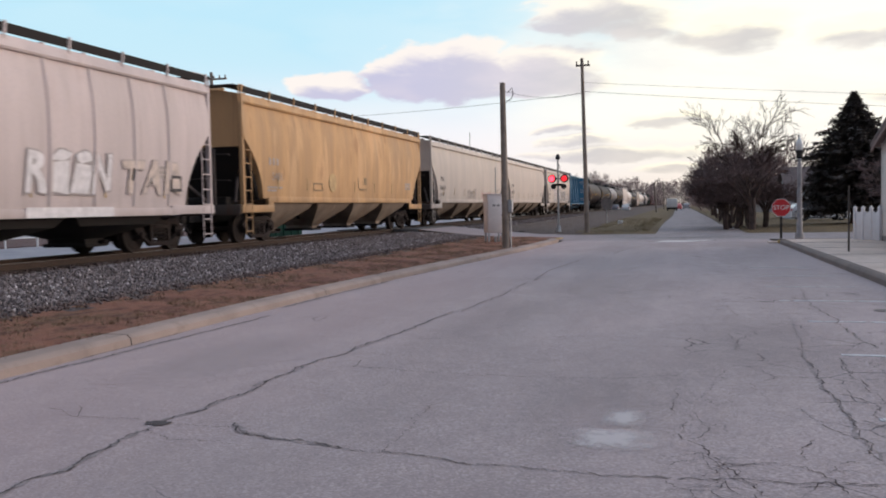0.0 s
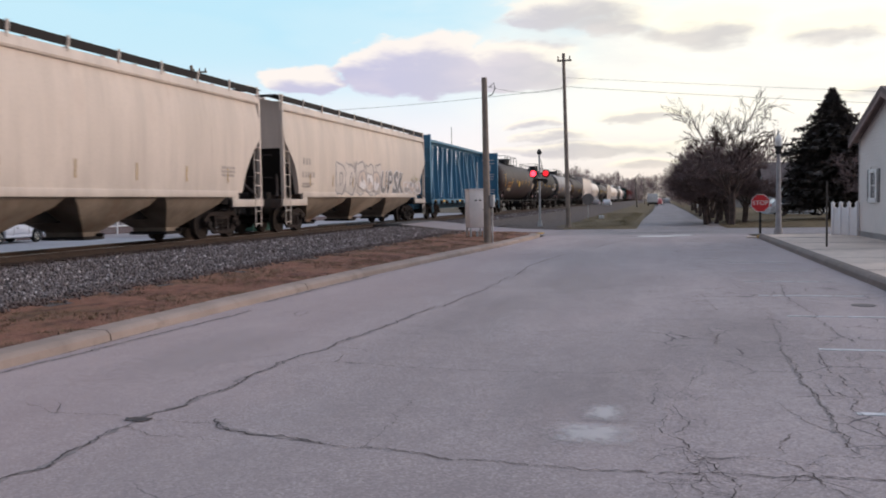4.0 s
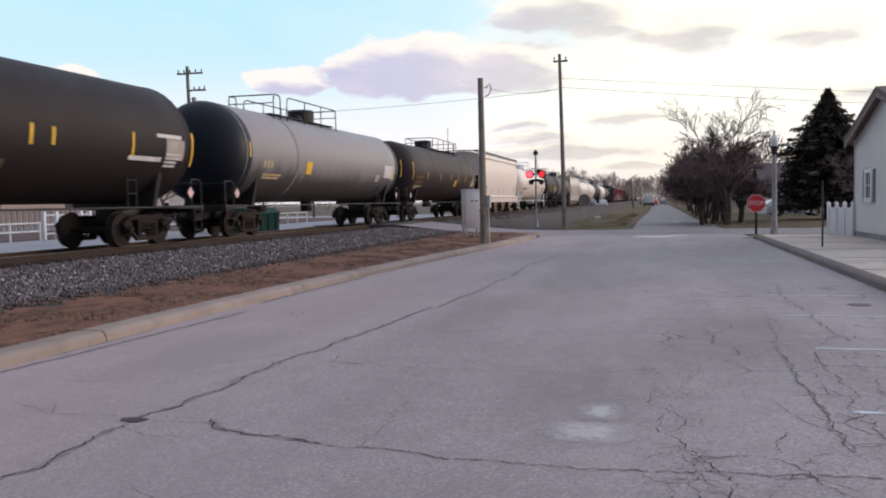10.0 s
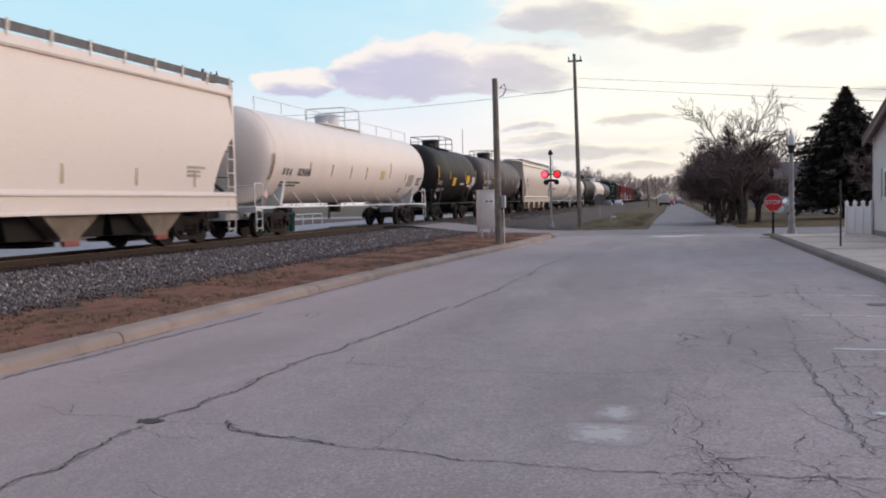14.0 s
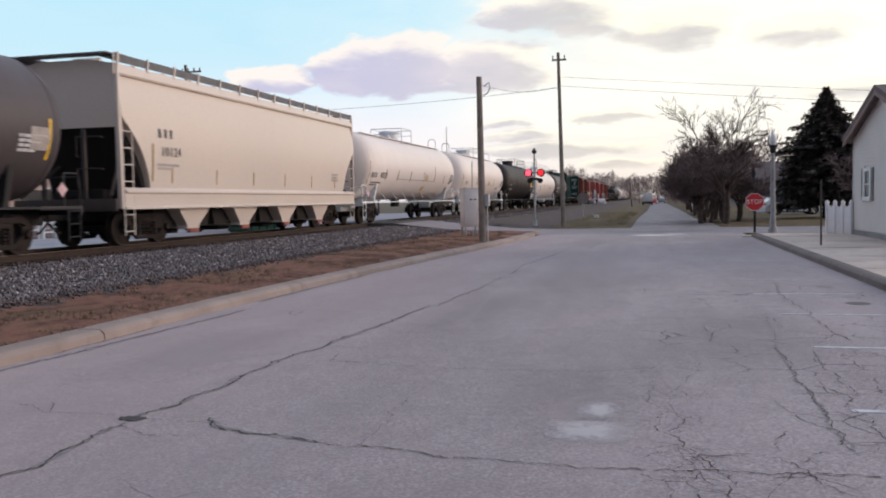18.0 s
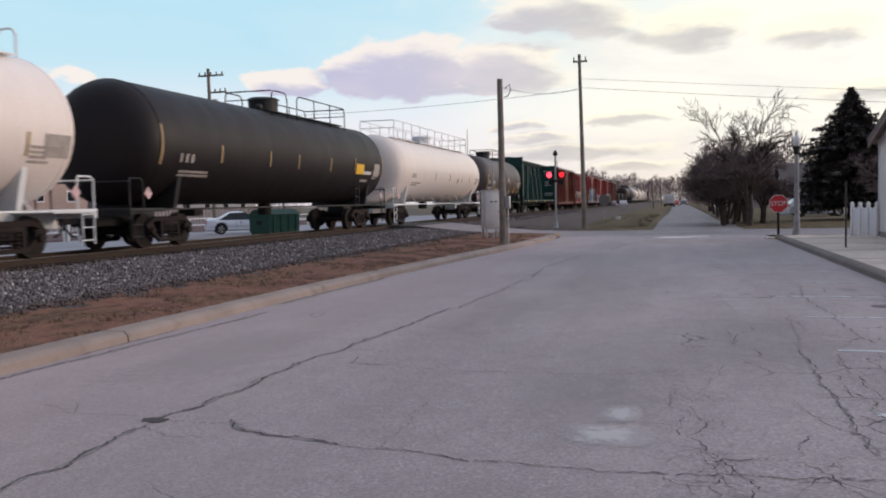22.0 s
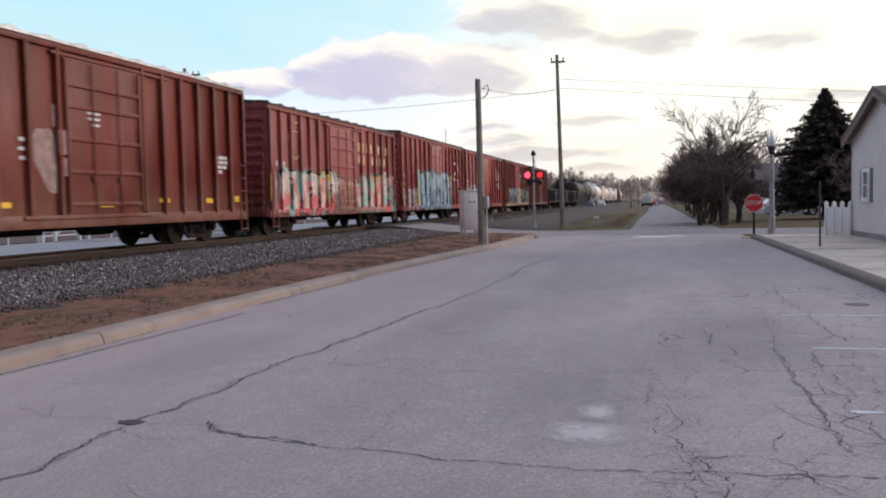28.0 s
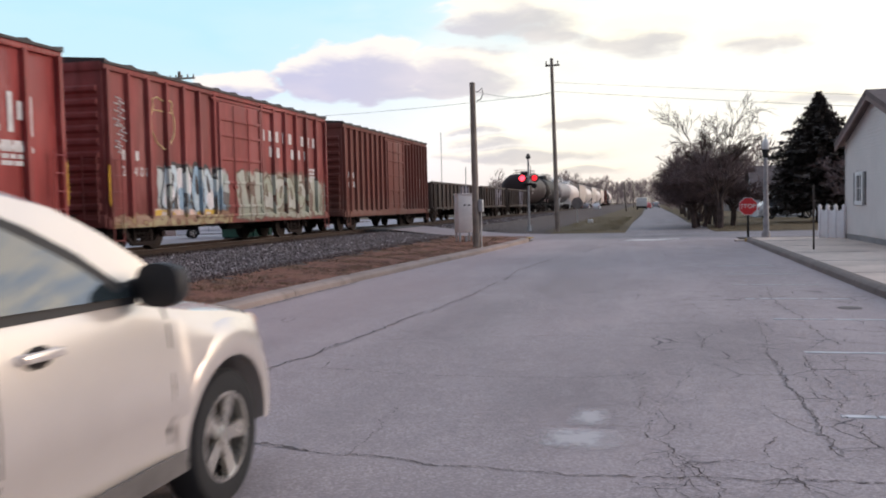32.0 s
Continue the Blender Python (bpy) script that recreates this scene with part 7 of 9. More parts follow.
# ---- sky with clouds, on a far shell that turns slowly with the wind ----
def sky_shell():
    k = Nodes("cloud_sky")
    x, y, z = k.split()
    az = k.math("MULTIPLY", k.math("ARCTAN2", x, y), 57.2958)
    el = k.math("MULTIPLY", k.math("ARCSINE", k.math("DIVIDE", z, 2200.0)), 57.2958)
    cv = k.n.new("ShaderNodeCombineXYZ")
    k.l.new(k.math("MULTIPLY", az, 0.10), cv.inputs[0]), k.l.new(k.math("MULTIPLY", el, 0.26), cv.inputs[1])
    puff = k.noise(1.5, 5, 0.5, cv.outputs[0], distort=0.25)
    wide = k.noise(0.55, 5, 0.5, k.mapping((1, 1, 1), (3.1, 7.7, 0), cv.outputs[0]))
    warm = k.step(az, -17, 1)
    clear = k.mix(k.step(el, 3.0, 11.0), (0.95, 0.90, 0.94), (0.52, 0.80, 0.94))
    glow_c = k.mix(k.step(el, 1.2, 6.0), (0.93, 0.83, 0.78), (1.10, 1.05, 0.92))
    clear = k.mix(k.math("MULTIPLY", warm, 0.95), clear, glow_c)
    gap = k.math("MULTIPLY", k.step(wide, 0.50, 0.40), k.step(az, 8, -8))
    clear = k.mix(k.math("MULTIPLY", gap, k.step(el, 7.5, 10.5, 0, 0.55)), clear, (0.58, 0.82, 0.93))
    veil = k.step(k.math("ADD", wide, k.math("MULTIPLY", warm, 0.05)), 0.48, 0.62, 0, 0.5)
    clear = k.mix(k.math("MULTIPLY", k.math("MULTIPLY", veil, k.step(az, -22, -6, 0.2, 1.0)), k.step(el, 16, 12)), clear, (1.05, 1.0, 0.93))
    # heaps and bars of cloud: azimuth, elevation, half width, half height, weight
    heaps = ((-16.7, 8.6, 4.3, 1.7, 1.0), (-19.6, 8.9, 1.9, 1.1, 0.9), (-14.7, 9.1, 2.7, 1.5, 1.0), (-9.2, 8.7, 3.1, 1.45, 1.0), (-11.2, 7.9, 6.0, 0.8, 0.9), (-23.5, 7.9, 2.6, 0.76, 0.95), (-6.2, 12.1, 4.2, 1.2, 1.0), (-2.8, 11.2, 2.6, 0.8, 0.9),
             (2.1, 10.4, 3.2, 1.05, 1.0), (9.7, 9.7, 3.2, 0.75, 0.95), (13.0, 6.0, 2.6, 0.62, 0.9), (-1.6, 5.4, 2.6, 0.38, 0.85), (-8.3, 4.9, 1.7, 0.34, 0.85), (-5.1, 3.3, 5.4, 0.5, 0.85), (-7.2, 4.1, 2.9, 0.36, 0.7), (-0.8, 2.3, 2.8, 0.34, 0.75), (-36.4, 8.1, 1.9, 0.5, 0.6), (15.4, 3.9, 3.0, 0.45, 0.7))

    swirl = k.split(k.noise(2.6, 4, 0.5, k.mapping((1, 1, 1), (2, 5, 0), cv.outputs[0]), colour=True))
    tuft = k.noise(5.2, 5, 0.55, k.mapping((1, 1, 1), (4, 1, 0), cv.outputs[0]), distort=0.3)
    az_w = k.math("ADD", az, k.math("MULTIPLY", k.math("SUBTRACT", swirl[0], 0.5), 3.4))
    el_w = k.math("ADD", el, k.math("MULTIPLY", k.math("SUBTRACT", swirl[1], 0.5), 1.5))

    def density(lift):
        body = None
        e1 = k.math("ADD", el_w, lift)
        for a, e, w, h, s in heaps:
            dx = k.math("DIVIDE", k.math("SUBTRACT", az_w, a), w * 1.08)
            dy = k.math("DIVIDE", k.math("SUBTRACT", e1, e), h * 1.2)
            dy = k.math("MULTIPLY", dy, k.step(dy, -0.3, 0.3, 1.15, 0.95))
            d = k.math("ADD", k.math("MULTIPLY", dx, dx), k.math("MULTIPLY", dy, dy))
            v = k.math("SUBTRACT", s, k.math("MINIMUM", d, 1.8))
            body = v if body is None else k.math("MAXIMUM", body, v)
        return k.math("ADD", body, k.math("ADD", k.math("MULTIPLY", k.math("SUBTRACT", puff, 0.5), 1.5), k.math("MULTIPLY", k.math("SUBTRACT", tuft, 0.5), 1.25)))
    dens, over = density(0.0), density(k.step(el, 5.0, 7.5, 0.22, 0.95))
    veil_a = k.mix(warm, k.step(dens, -0.32, 0.20), k.step(dens, -0.75, 0.65))
    shade = k.step(over, -0.50, 0.62)
    rim_c = k.mix(warm, (1.0, 0.90, 0.84), (1.12, 1.04, 0.84))
    core_c = k.mix(k.step(az, -20, -2), (0.57, 0.54, 0.72), (0.66, 0.62, 0.60))
    core_c = k.mix(k.step(puff, 0.42, 0.66, 0, 0.5), core_c, k.mix(warm, (0.78, 0.68, 0.76), (0.92, 0.84, 0.76)))
    cloud = k.mix(shade, rim_c, core_c)
    mottle = k.step(k.noise(1.1, 6, 0.6, k.mapping((0.6, 1.0, 1), (9, 4, 0), cv.outputs[0]), distort=0.4), 0.46, 0.66, 0, 0.45)
    clear = k.mix(k.math("MULTIPLY", mottle, warm), clear, (0.82, 0.79, 0.78))
    col = k.mix(k.math("MULTIPLY", veil_a, 0.95), clear, cloud)
    haze = k.step(el, 3.2, 0.4)
    col = k.mix(k.math("MULTIPLY", haze, 0.55), col, k.mix(warm, (0.82, 0.76, 0.82), (0.95, 0.80, 0.68)))
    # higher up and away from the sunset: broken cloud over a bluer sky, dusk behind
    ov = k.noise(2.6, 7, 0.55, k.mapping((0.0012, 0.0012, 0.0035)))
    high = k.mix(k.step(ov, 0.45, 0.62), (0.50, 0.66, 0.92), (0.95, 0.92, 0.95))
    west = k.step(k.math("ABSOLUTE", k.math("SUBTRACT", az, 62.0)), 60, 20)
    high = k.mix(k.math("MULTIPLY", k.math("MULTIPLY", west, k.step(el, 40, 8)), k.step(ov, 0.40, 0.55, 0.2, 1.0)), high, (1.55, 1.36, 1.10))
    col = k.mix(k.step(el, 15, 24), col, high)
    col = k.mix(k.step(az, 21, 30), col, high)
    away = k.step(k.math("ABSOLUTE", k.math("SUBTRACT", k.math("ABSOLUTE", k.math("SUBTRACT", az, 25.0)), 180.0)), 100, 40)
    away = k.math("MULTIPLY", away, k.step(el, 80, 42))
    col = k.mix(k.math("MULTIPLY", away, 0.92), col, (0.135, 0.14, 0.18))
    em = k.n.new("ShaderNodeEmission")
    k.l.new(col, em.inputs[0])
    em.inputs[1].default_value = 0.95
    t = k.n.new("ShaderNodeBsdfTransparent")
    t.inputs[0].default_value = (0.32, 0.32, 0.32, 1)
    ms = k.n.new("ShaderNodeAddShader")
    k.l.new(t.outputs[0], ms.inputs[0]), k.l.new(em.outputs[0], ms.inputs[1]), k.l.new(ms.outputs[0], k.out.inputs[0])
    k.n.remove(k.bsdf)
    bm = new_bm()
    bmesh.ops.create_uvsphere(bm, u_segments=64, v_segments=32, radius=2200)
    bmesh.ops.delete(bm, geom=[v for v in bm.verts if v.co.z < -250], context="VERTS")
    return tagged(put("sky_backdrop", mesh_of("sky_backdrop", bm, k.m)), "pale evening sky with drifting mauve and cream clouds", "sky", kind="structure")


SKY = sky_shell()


# ---- poles, wires, signal, signs ----
def lean_pole(name, label, base, top, r0, r1, category="utility pole"):
    p = thing(name, label, category, pose(*base))
    bm = new_bm()
    t = Vector(top) - Vector(base)
    loft(bm, [[((r0 + (r1 - r0) * f) * math.cos(a * math.tau / 16) + t.x * f, (r0 + (r1 - r0) * f) * math.sin(a * math.tau / 16) + t.y * f, -0.3 + (t.z + 0.3) * f) for a in range(16)] for f in (0, 0.2, 0.5, 0.8, 1.0)])
    part("shaft", bm, POLE_WOOD, p)
    return p, t


p1, t1 = lean_pole("utility_pole", "weathered wooden utility pole beside the kerb", (-6.05, 31.0, 0.12), (-6.1, 31.0, 6.08), 0.14, 0.10)
bm = new_bm()
tube(bm, [(0.12, 0, 5.6), (0.30, 0, 5.75), (0.34, 0, 5.55), (0.25, 0, 5.35), (0.1, 0, 5.3)], 0.018)
part("wire_loop", bm, BLACK, p1)
bm = new_bm()
box(bm, (0.10, -0.12, 1.3), (0.26, 0.12, 1.75), 0.02)
tube(bm, [(0.18, 0, 0.0), (0.18, 0, 1.3)], 0.025)
part("junction_box", bm, GALV, p1, "small grey junction box")
p2, t2 = lean_pole("utility_pole", "tall leaning wooden utility pole with a short crossarm", (-5.0, 49.6, 0.1), (-5.2, 49.6, 9.85), 0.14, 0.085)
bm = new_bm()
box(bm, (-0.55, -0.05, 9.3), (0.25, 0.05, 9.4), 0.01)
for x in (-0.5, -0.2, 0.15):
    cyl(bm, (x, 0, 9.4), (x, 0, 9.6), 0.035, seg=8)
part("crossarm", bm, POLE_WOOD, p2)


def wire(name, a, b, sag, r=0.012, label="thin black overhead wire"):
    bm = new_bm()
    a, b = Vector(a), Vector(b)
    n = 24
    pts = [a.lerp(b, i / n) - Vector((0, 0, 4 * sag * (i / n) * (1 - i / n))) for i in range(n + 1)]
    tube(bm, pts, r, 4)
    return tagged(part(name, bm, BLACK), label, "wire")


wire("overhead_wire", (-5.15, 49.6, 7.9), (-40.0, 64.0, 9.2), 0.5, 0.011)
wire("overhead_wire", (-5.15, 49.6, 8.0), (40.0, 52.0, 4.6), 0.35, 0.010)
wire("overhead_wire", (-5.2, 49.6, 8.5), (40.0, 52.0, 4.9), 0.15, 0.008)
wire("overhead_wire", (-6.1, 31.0, 5.8), (-5.2, 49.6, 8.0), 0.3, 0.007)

box_c = thing("signal_cabinet", "pale grey metal signal cabinet on short legs", "cabinet", pose(-7.40, 35.3, 0.14, 0, 0, 24))
bm = new_bm()
box(bm, (-0.34, -0.42, 0.42), (0.34, 0.42, 1.98), 0.02)
part("cabinet_body", bm, GREY_PAINT, box_c)
bm = new_bm()
box(bm, (-0.37, -0.45, 1.97), (0.37, 0.45, 2.02), 0.01)
part("cabinet_roof", bm, GREY_PAINT, box_c)
bm = new_bm()
box(bm, (-0.31, -0.435, 0.48), (0.31, -0.42, 1.9), 0.006)
d = part("cabinet_door", bm, GREY_PAINT, box_c)
bm = new_bm()
for x in (-0.12, 0.06):
    box(bm, (x, -0.45, 1.52), (x + 0.10, -0.435, 1.57))
cyl(bm, (0.24, -0.47, 1.15), (0.24, -0.43, 1.15), 0.03, seg=8)
part("door_handle", bm, DARK_STEEL, d)
for x in (-0.28, 0.28):
    for y in (-0.36, 0.36):
        bm = new_bm()
        box(bm, (x - 0.035, y - 0.035, -0.1), (x + 0.035, y + 0.035, 0.42), 0.008)
        part("leg", bm, GALV, box_c)
bm = new_bm()
tube(bm, [(0.05, -0.2, 1.98), (0.06, -0.2, 3.1)], 0.02)
part("antenna", bm, GALV, box_c)
bm = new_bm()
box(bm, (-0.04, -0.3, -0.02), (0.06, -0.2, 0.28), 0.01)
part("conduit", bm, GALV, box_c)

sig = thing("crossing_signal", "level-crossing signal with red flashing lamps on a silver post", "crossing signal", pose(-6.70, 50.2, 0.12))
bm = new_bm()
cyl(bm, (0, 0, 0.0), (0, 0, 4.25), 0.055, seg=12)
part("post", bm, GALV, sig)
bm = new_bm()
cyl(bm, (0, 0, 0), (0, 0, 0.35), 0.16, 0.10, seg=14)
part("post_base", bm, GALV, sig)
bm = new_bm()
cyl(bm, (0, -0.02, 4.23), (0, -0.02, 4.45), 0.15, 0.06, seg=16)
ball(bm, (0, 0, 4.25), 0.15, 14, 0.8)
part("bell", bm, BLACK, sig, "black warning bell")
bm = new_bm()
cyl(bm, (-0.5, 0, 3.05), (0.5, 0, 3.05), 0.035, seg=8)
box(bm, (-0.25, -0.06, 2.62), (0.25, 0.02, 2.76), 0.02)
part("lamp_arm", bm, DARK_STEEL, sig)
for s, mt in ((-1, LAMP_RED), (1, LAMP_DIM)):
    bm = new_bm()
    cyl(bm, (s * 0.36, 0.04, 3.05), (s * 0.36, 0.08, 3.05), 0.235, seg=24)
    cyl(bm, (s * 0.36, -0.14, 3.05), (s * 0.36, 0.1, 3.05), 0.17, 0.19, 20, False)
    hd = part("lamp_head", bm, BLACK, sig, "round black lamp hood")
    bm = new_bm()
    cyl(bm, (s * 0.36, -0.06, 3.05), (s * 0.36, -0.03, 3.05), 0.155, 0.165, seg=20)
    part("lens", bm, mt, hd, "glowing red lens")
for s in (-1, 1):
    bm = new_bm()
    cyl(bm, (s * 0.3, 0.15, 2.6), (s * 0.3, 0.25, 2.6), 0.15, seg=14)
    part("rear_lamp", bm, BLACK, sig)
bm = new_bm()
tube(bm, [(0.0, 0, 4.0), (0.12, 0, 3.7), (0.14, 0, 3.4), (0.04, 0, 3.15)], 0.012)
part("cable", bm, BLACK, sig)

stop = thing("stop_sign", "red octagonal stop sign on a dark post", "road sign", pose(4.26, 40.0, 0.02))
bm = new_bm()
box(bm, (-0.05, 0.02, 0), (0.05, 0.08, 1.75), 0.01)
part("post", bm, BLACK, stop)
bm = new_bm()
r = 0.41
o8 = [(r * math.cos(math.pi / 8 + i * math.pi / 4), 1.33 + r * math.sin(math.pi / 8 + i * math.pi / 4)) for i in range(8)]
prism(bm, o8, "y", -0.006, 0.006)
pl = part("sign_plate", bm, WHITE, stop, smooth=False)
bm = new_bm()
prism(bm, [((x) * 0.94, 1.33 + (z - 1.33) * 0.94) for x, z in o8], "y", -0.010, -0.006)
part("sign_face", bm, RED, pl, smooth=False)
words("STOP", 0.27, WHITE, stop, Matrix.Translation((0, -0.014, 1.33)) @ Matrix.Rotation(radians(90), 4, "X"), "lettering", "white word STOP")

lamp = thing("street_lamp", "grey street lamp with an acorn globe", "street lamp", pose(4.55, 36.4, 0.10))
bm = new_bm()
loft(bm, [[(rr * math.cos(a * math.tau / 16), rr * math.sin(a * math.tau / 16), z) for a in range(16)] for rr, z in ((0.17, 0.0), (0.17, 0.22), (0.115, 0.3), (0.10, 1.2), (0.075, 2.9), (0.06, 3.2))])
part("shaft", bm, plain("lamp_concrete", (0.33, 0.32, 0.33), 0.8), lamp)
bm = new_bm()
loft(bm, [[(rr * math.cos(a * math.tau / 16), rr * math.sin(a * math.tau / 16), z) for a in range(16)] for rr, z in ((0.08, 3.18), (0.13, 3.24), (0.11, 3.34), (0.16, 3.44), (0.15, 3.5))])
part("collar", bm, BLACK, lamp, "black collar")
bm = new_bm()
loft(bm, [[(rr * math.cos(a * math.tau / 16), rr * math.sin(a * math.tau / 16), z) for a in range(16)] for rr, z in ((0.11, 3.5), (0.15, 3.62), (0.145, 3.74), (0.10, 3.86), (0.05, 3.92), (0.02, 4.02), (0.006, 4.18))])
part("globe", bm, GLASS_WHITE, lamp, "white frosted globe")

sp = thing("sign_post", "thin dark bare sign post on the pavement", "post", pose(4.74, 27.3, 0.13))
bm = new_bm()
box(bm, (-0.025, -0.02, 0), (0.025, 0.02, 1.92), 0.006)
part("post_bar", bm, plain("rusty_post", (0.075, 0.06, 0.05), 0.8), sp)

# ---- the sided house with its gable to the street ----
house = thing("house", "small grey house with vinyl siding and a gable roof", "house", pose(7.08, 0, 0.10))
Y0, Y1, EV, RG = 25.9, 34.5, 3.56, 4.80
ym = (Y0 + Y1) / 2
bm = new_bm()
prism(bm, [(Y0, 0.0), (Y1, 0.0), (Y1, EV), (ym, RG), (Y0, EV)], "x", 0.03, 0.2)
box(bm, (0.2, Y1 - 0.17, 0.0), (12, Y1, EV))
box(bm, (0.2, Y0, 0.0), (12, Y0 + 0.17, EV))
box(bm, (11.8, Y0, 0.0), (12, Y1, EV))
wall = part("wall", bm, SIDING, house, smooth=False)
win = (31.95, 32.62, 1.42, 2.28)
for i in range(52):
    z = 0.25 + 0.112 * i
    if z > RG - 0.15:
        break
    f = max(0.0, (z + 0.1 - EV) / (RG - EV))
    a, b = Y0 + (ym - Y0) * f, Y1 - (Y1 - ym) * f
    runs = [(a, b)] if not (win[2] - 0.15 < z < win[3] + 0.1) else [(a, win[0] - 0.2), (win[1] + 0.2, b)]
    bm = new_bm()
    for u, v in runs:
        if v > u:
            prism(bm, [(-0.0, z), (0.03, z), (0.03, z + 0.112), (0.018, z + 0.112)], "y", u, v)
    part("siding_board", bm, SIDING, wall, smooth=False)
bm = new_bm()
for s, ya in ((-1, Y0 - 0.45), (1, Y1 + 0.45)):
    zt = EV - 0.45 * (RG - EV) / (ym - Y0)
    prism(bm, [(ya, zt), (ym, RG), (ym, RG + 0.16), (ya, zt + 0.16)], "x", -0.30, 12.4)
part("roof", bm, ROOFING, house, "dark shingled gable roof", smooth=False)
bm = new_bm()
for ya in (Y0 - 0.45, Y1 + 0.45):
    zt = EV - 0.45 * (RG - EV) / (ym - Y0)
    prism(bm, [(ya, zt - 0.16), (ym, RG - 0.16), (ym, RG - 0.01), (ya, zt - 0.01)], "x", -0.29, -0.23)
part("barge_board", bm, plain("barge_brown", (0.20, 0.135, 0.125), 0.7), house)
bm = new_bm()
box(bm, (-0.02, Y1 - 0.06, 0), (0.04, Y1 + 0.02, EV), 0.005)
part("corner_trim", bm, SIDING, house)
bm = new_bm()
box(bm, (0.0, Y0, -0.1), (0.06, Y1, 0.22))
part("foundation", bm, concrete("foundation", (0.3, 0.29, 0.29)), house, smooth=False)
bm = new_bm()
a, b, c, d4 = win
WIN_BARS = []
fr_w = 0.20
for lo, hi in (((-0.05, a - fr_w, c - 0.14), (0.05, a, d4 + 0.12)), ((-0.05, b, c - 0.14), (0.05, b + fr_w, d4 + 0.12)), ((-0.05, a, d4), (0.05, b, d4 + 0.12)), ((-0.07, a - fr_w - 0.02, c - 0.16), (0.05, b + fr_w + 0.02, c)), ((-0.03, a, (c + d4) / 2 - 0.02), (0.03, b, (c + d4) / 2 + 0.02)), ((-0.03, (a + b) / 2 - 0.02, c), (0.03, (a + b) / 2 + 0.02, d4))):
    bm2 = new_bm()
    box(bm2, lo, hi, 0.006)
    WIN_BARS.append(bm2)
box(bm, (0.010, a - 0.05, c - 0.05), (0.03, b + 0.05, d4 + 0.05))
wn1 = part("window", bm, WHITE, house, "white-framed window")
for bm2 in WIN_BARS:
    part("frame_bar", bm2, WHITE, wn1)
bm = new_bm()
box(bm, (-0.005, a, c), (0.01, b, d4))
part("pane", bm, GLASS_DARK, wn1, smooth=False)

for ya in (a - fr_w - 0.30, b + fr_w + 0.03):
    bm = new_bm()
    box(bm, (-0.035, ya, c - 0.14), (0.02, ya + 0.27, d4 + 0.12), 0.008)
    for q in range(9):
        box(bm, (-0.045, ya + 0.04, c - 0.06 + 0.105 * q), (-0.03, ya + 0.23, c + 0.0 + 0.105 * q))
    part("shutter", bm, plain("shutter_grey", (0.21, 0.20, 0.20), 0.6), house, "dark grey louvred shutter")

fence = thing("fence", "white vinyl picket fence with capped posts", "fence", pose(6.38, 35.5, 0.10, 0, 0, -61.7))
VINYL = plain("white_vinyl", (0.80, 0.80, 0.83), 0.45, 0, 0.04)
for i in range(4):
    bm = new_bm()
    x = 0.43 * i
    box(bm, (x - 0.05, -0.05, 0), (x + 0.05, 0.05, 1.20), 0.01)
    loft(bm, [[(x + q * 0.06, -q * 0.06, z), (x + q * 0.06, q * 0.06, z), (x - q * 0.06, q * 0.06, z), (x - q * 0.06, -q * 0.06, z)] for q, z in ((1, 1.20), (1, 1.23), (0.05, 1.32))])
    part("post", bm, VINYL, fence)
for i in range(3):
    for j in range(3):
        bm = new_bm()
        x = 0.43 * i + 0.05 + 0.11 * j
        zt = 1.10 - 0.04 * (1 - abs(j - 1))
        box(bm, (x + 0.002, -0.02, 0.05), (x + 0.108, 0.02, zt), 0.006)
        part("picket", bm, VINYL, fence)

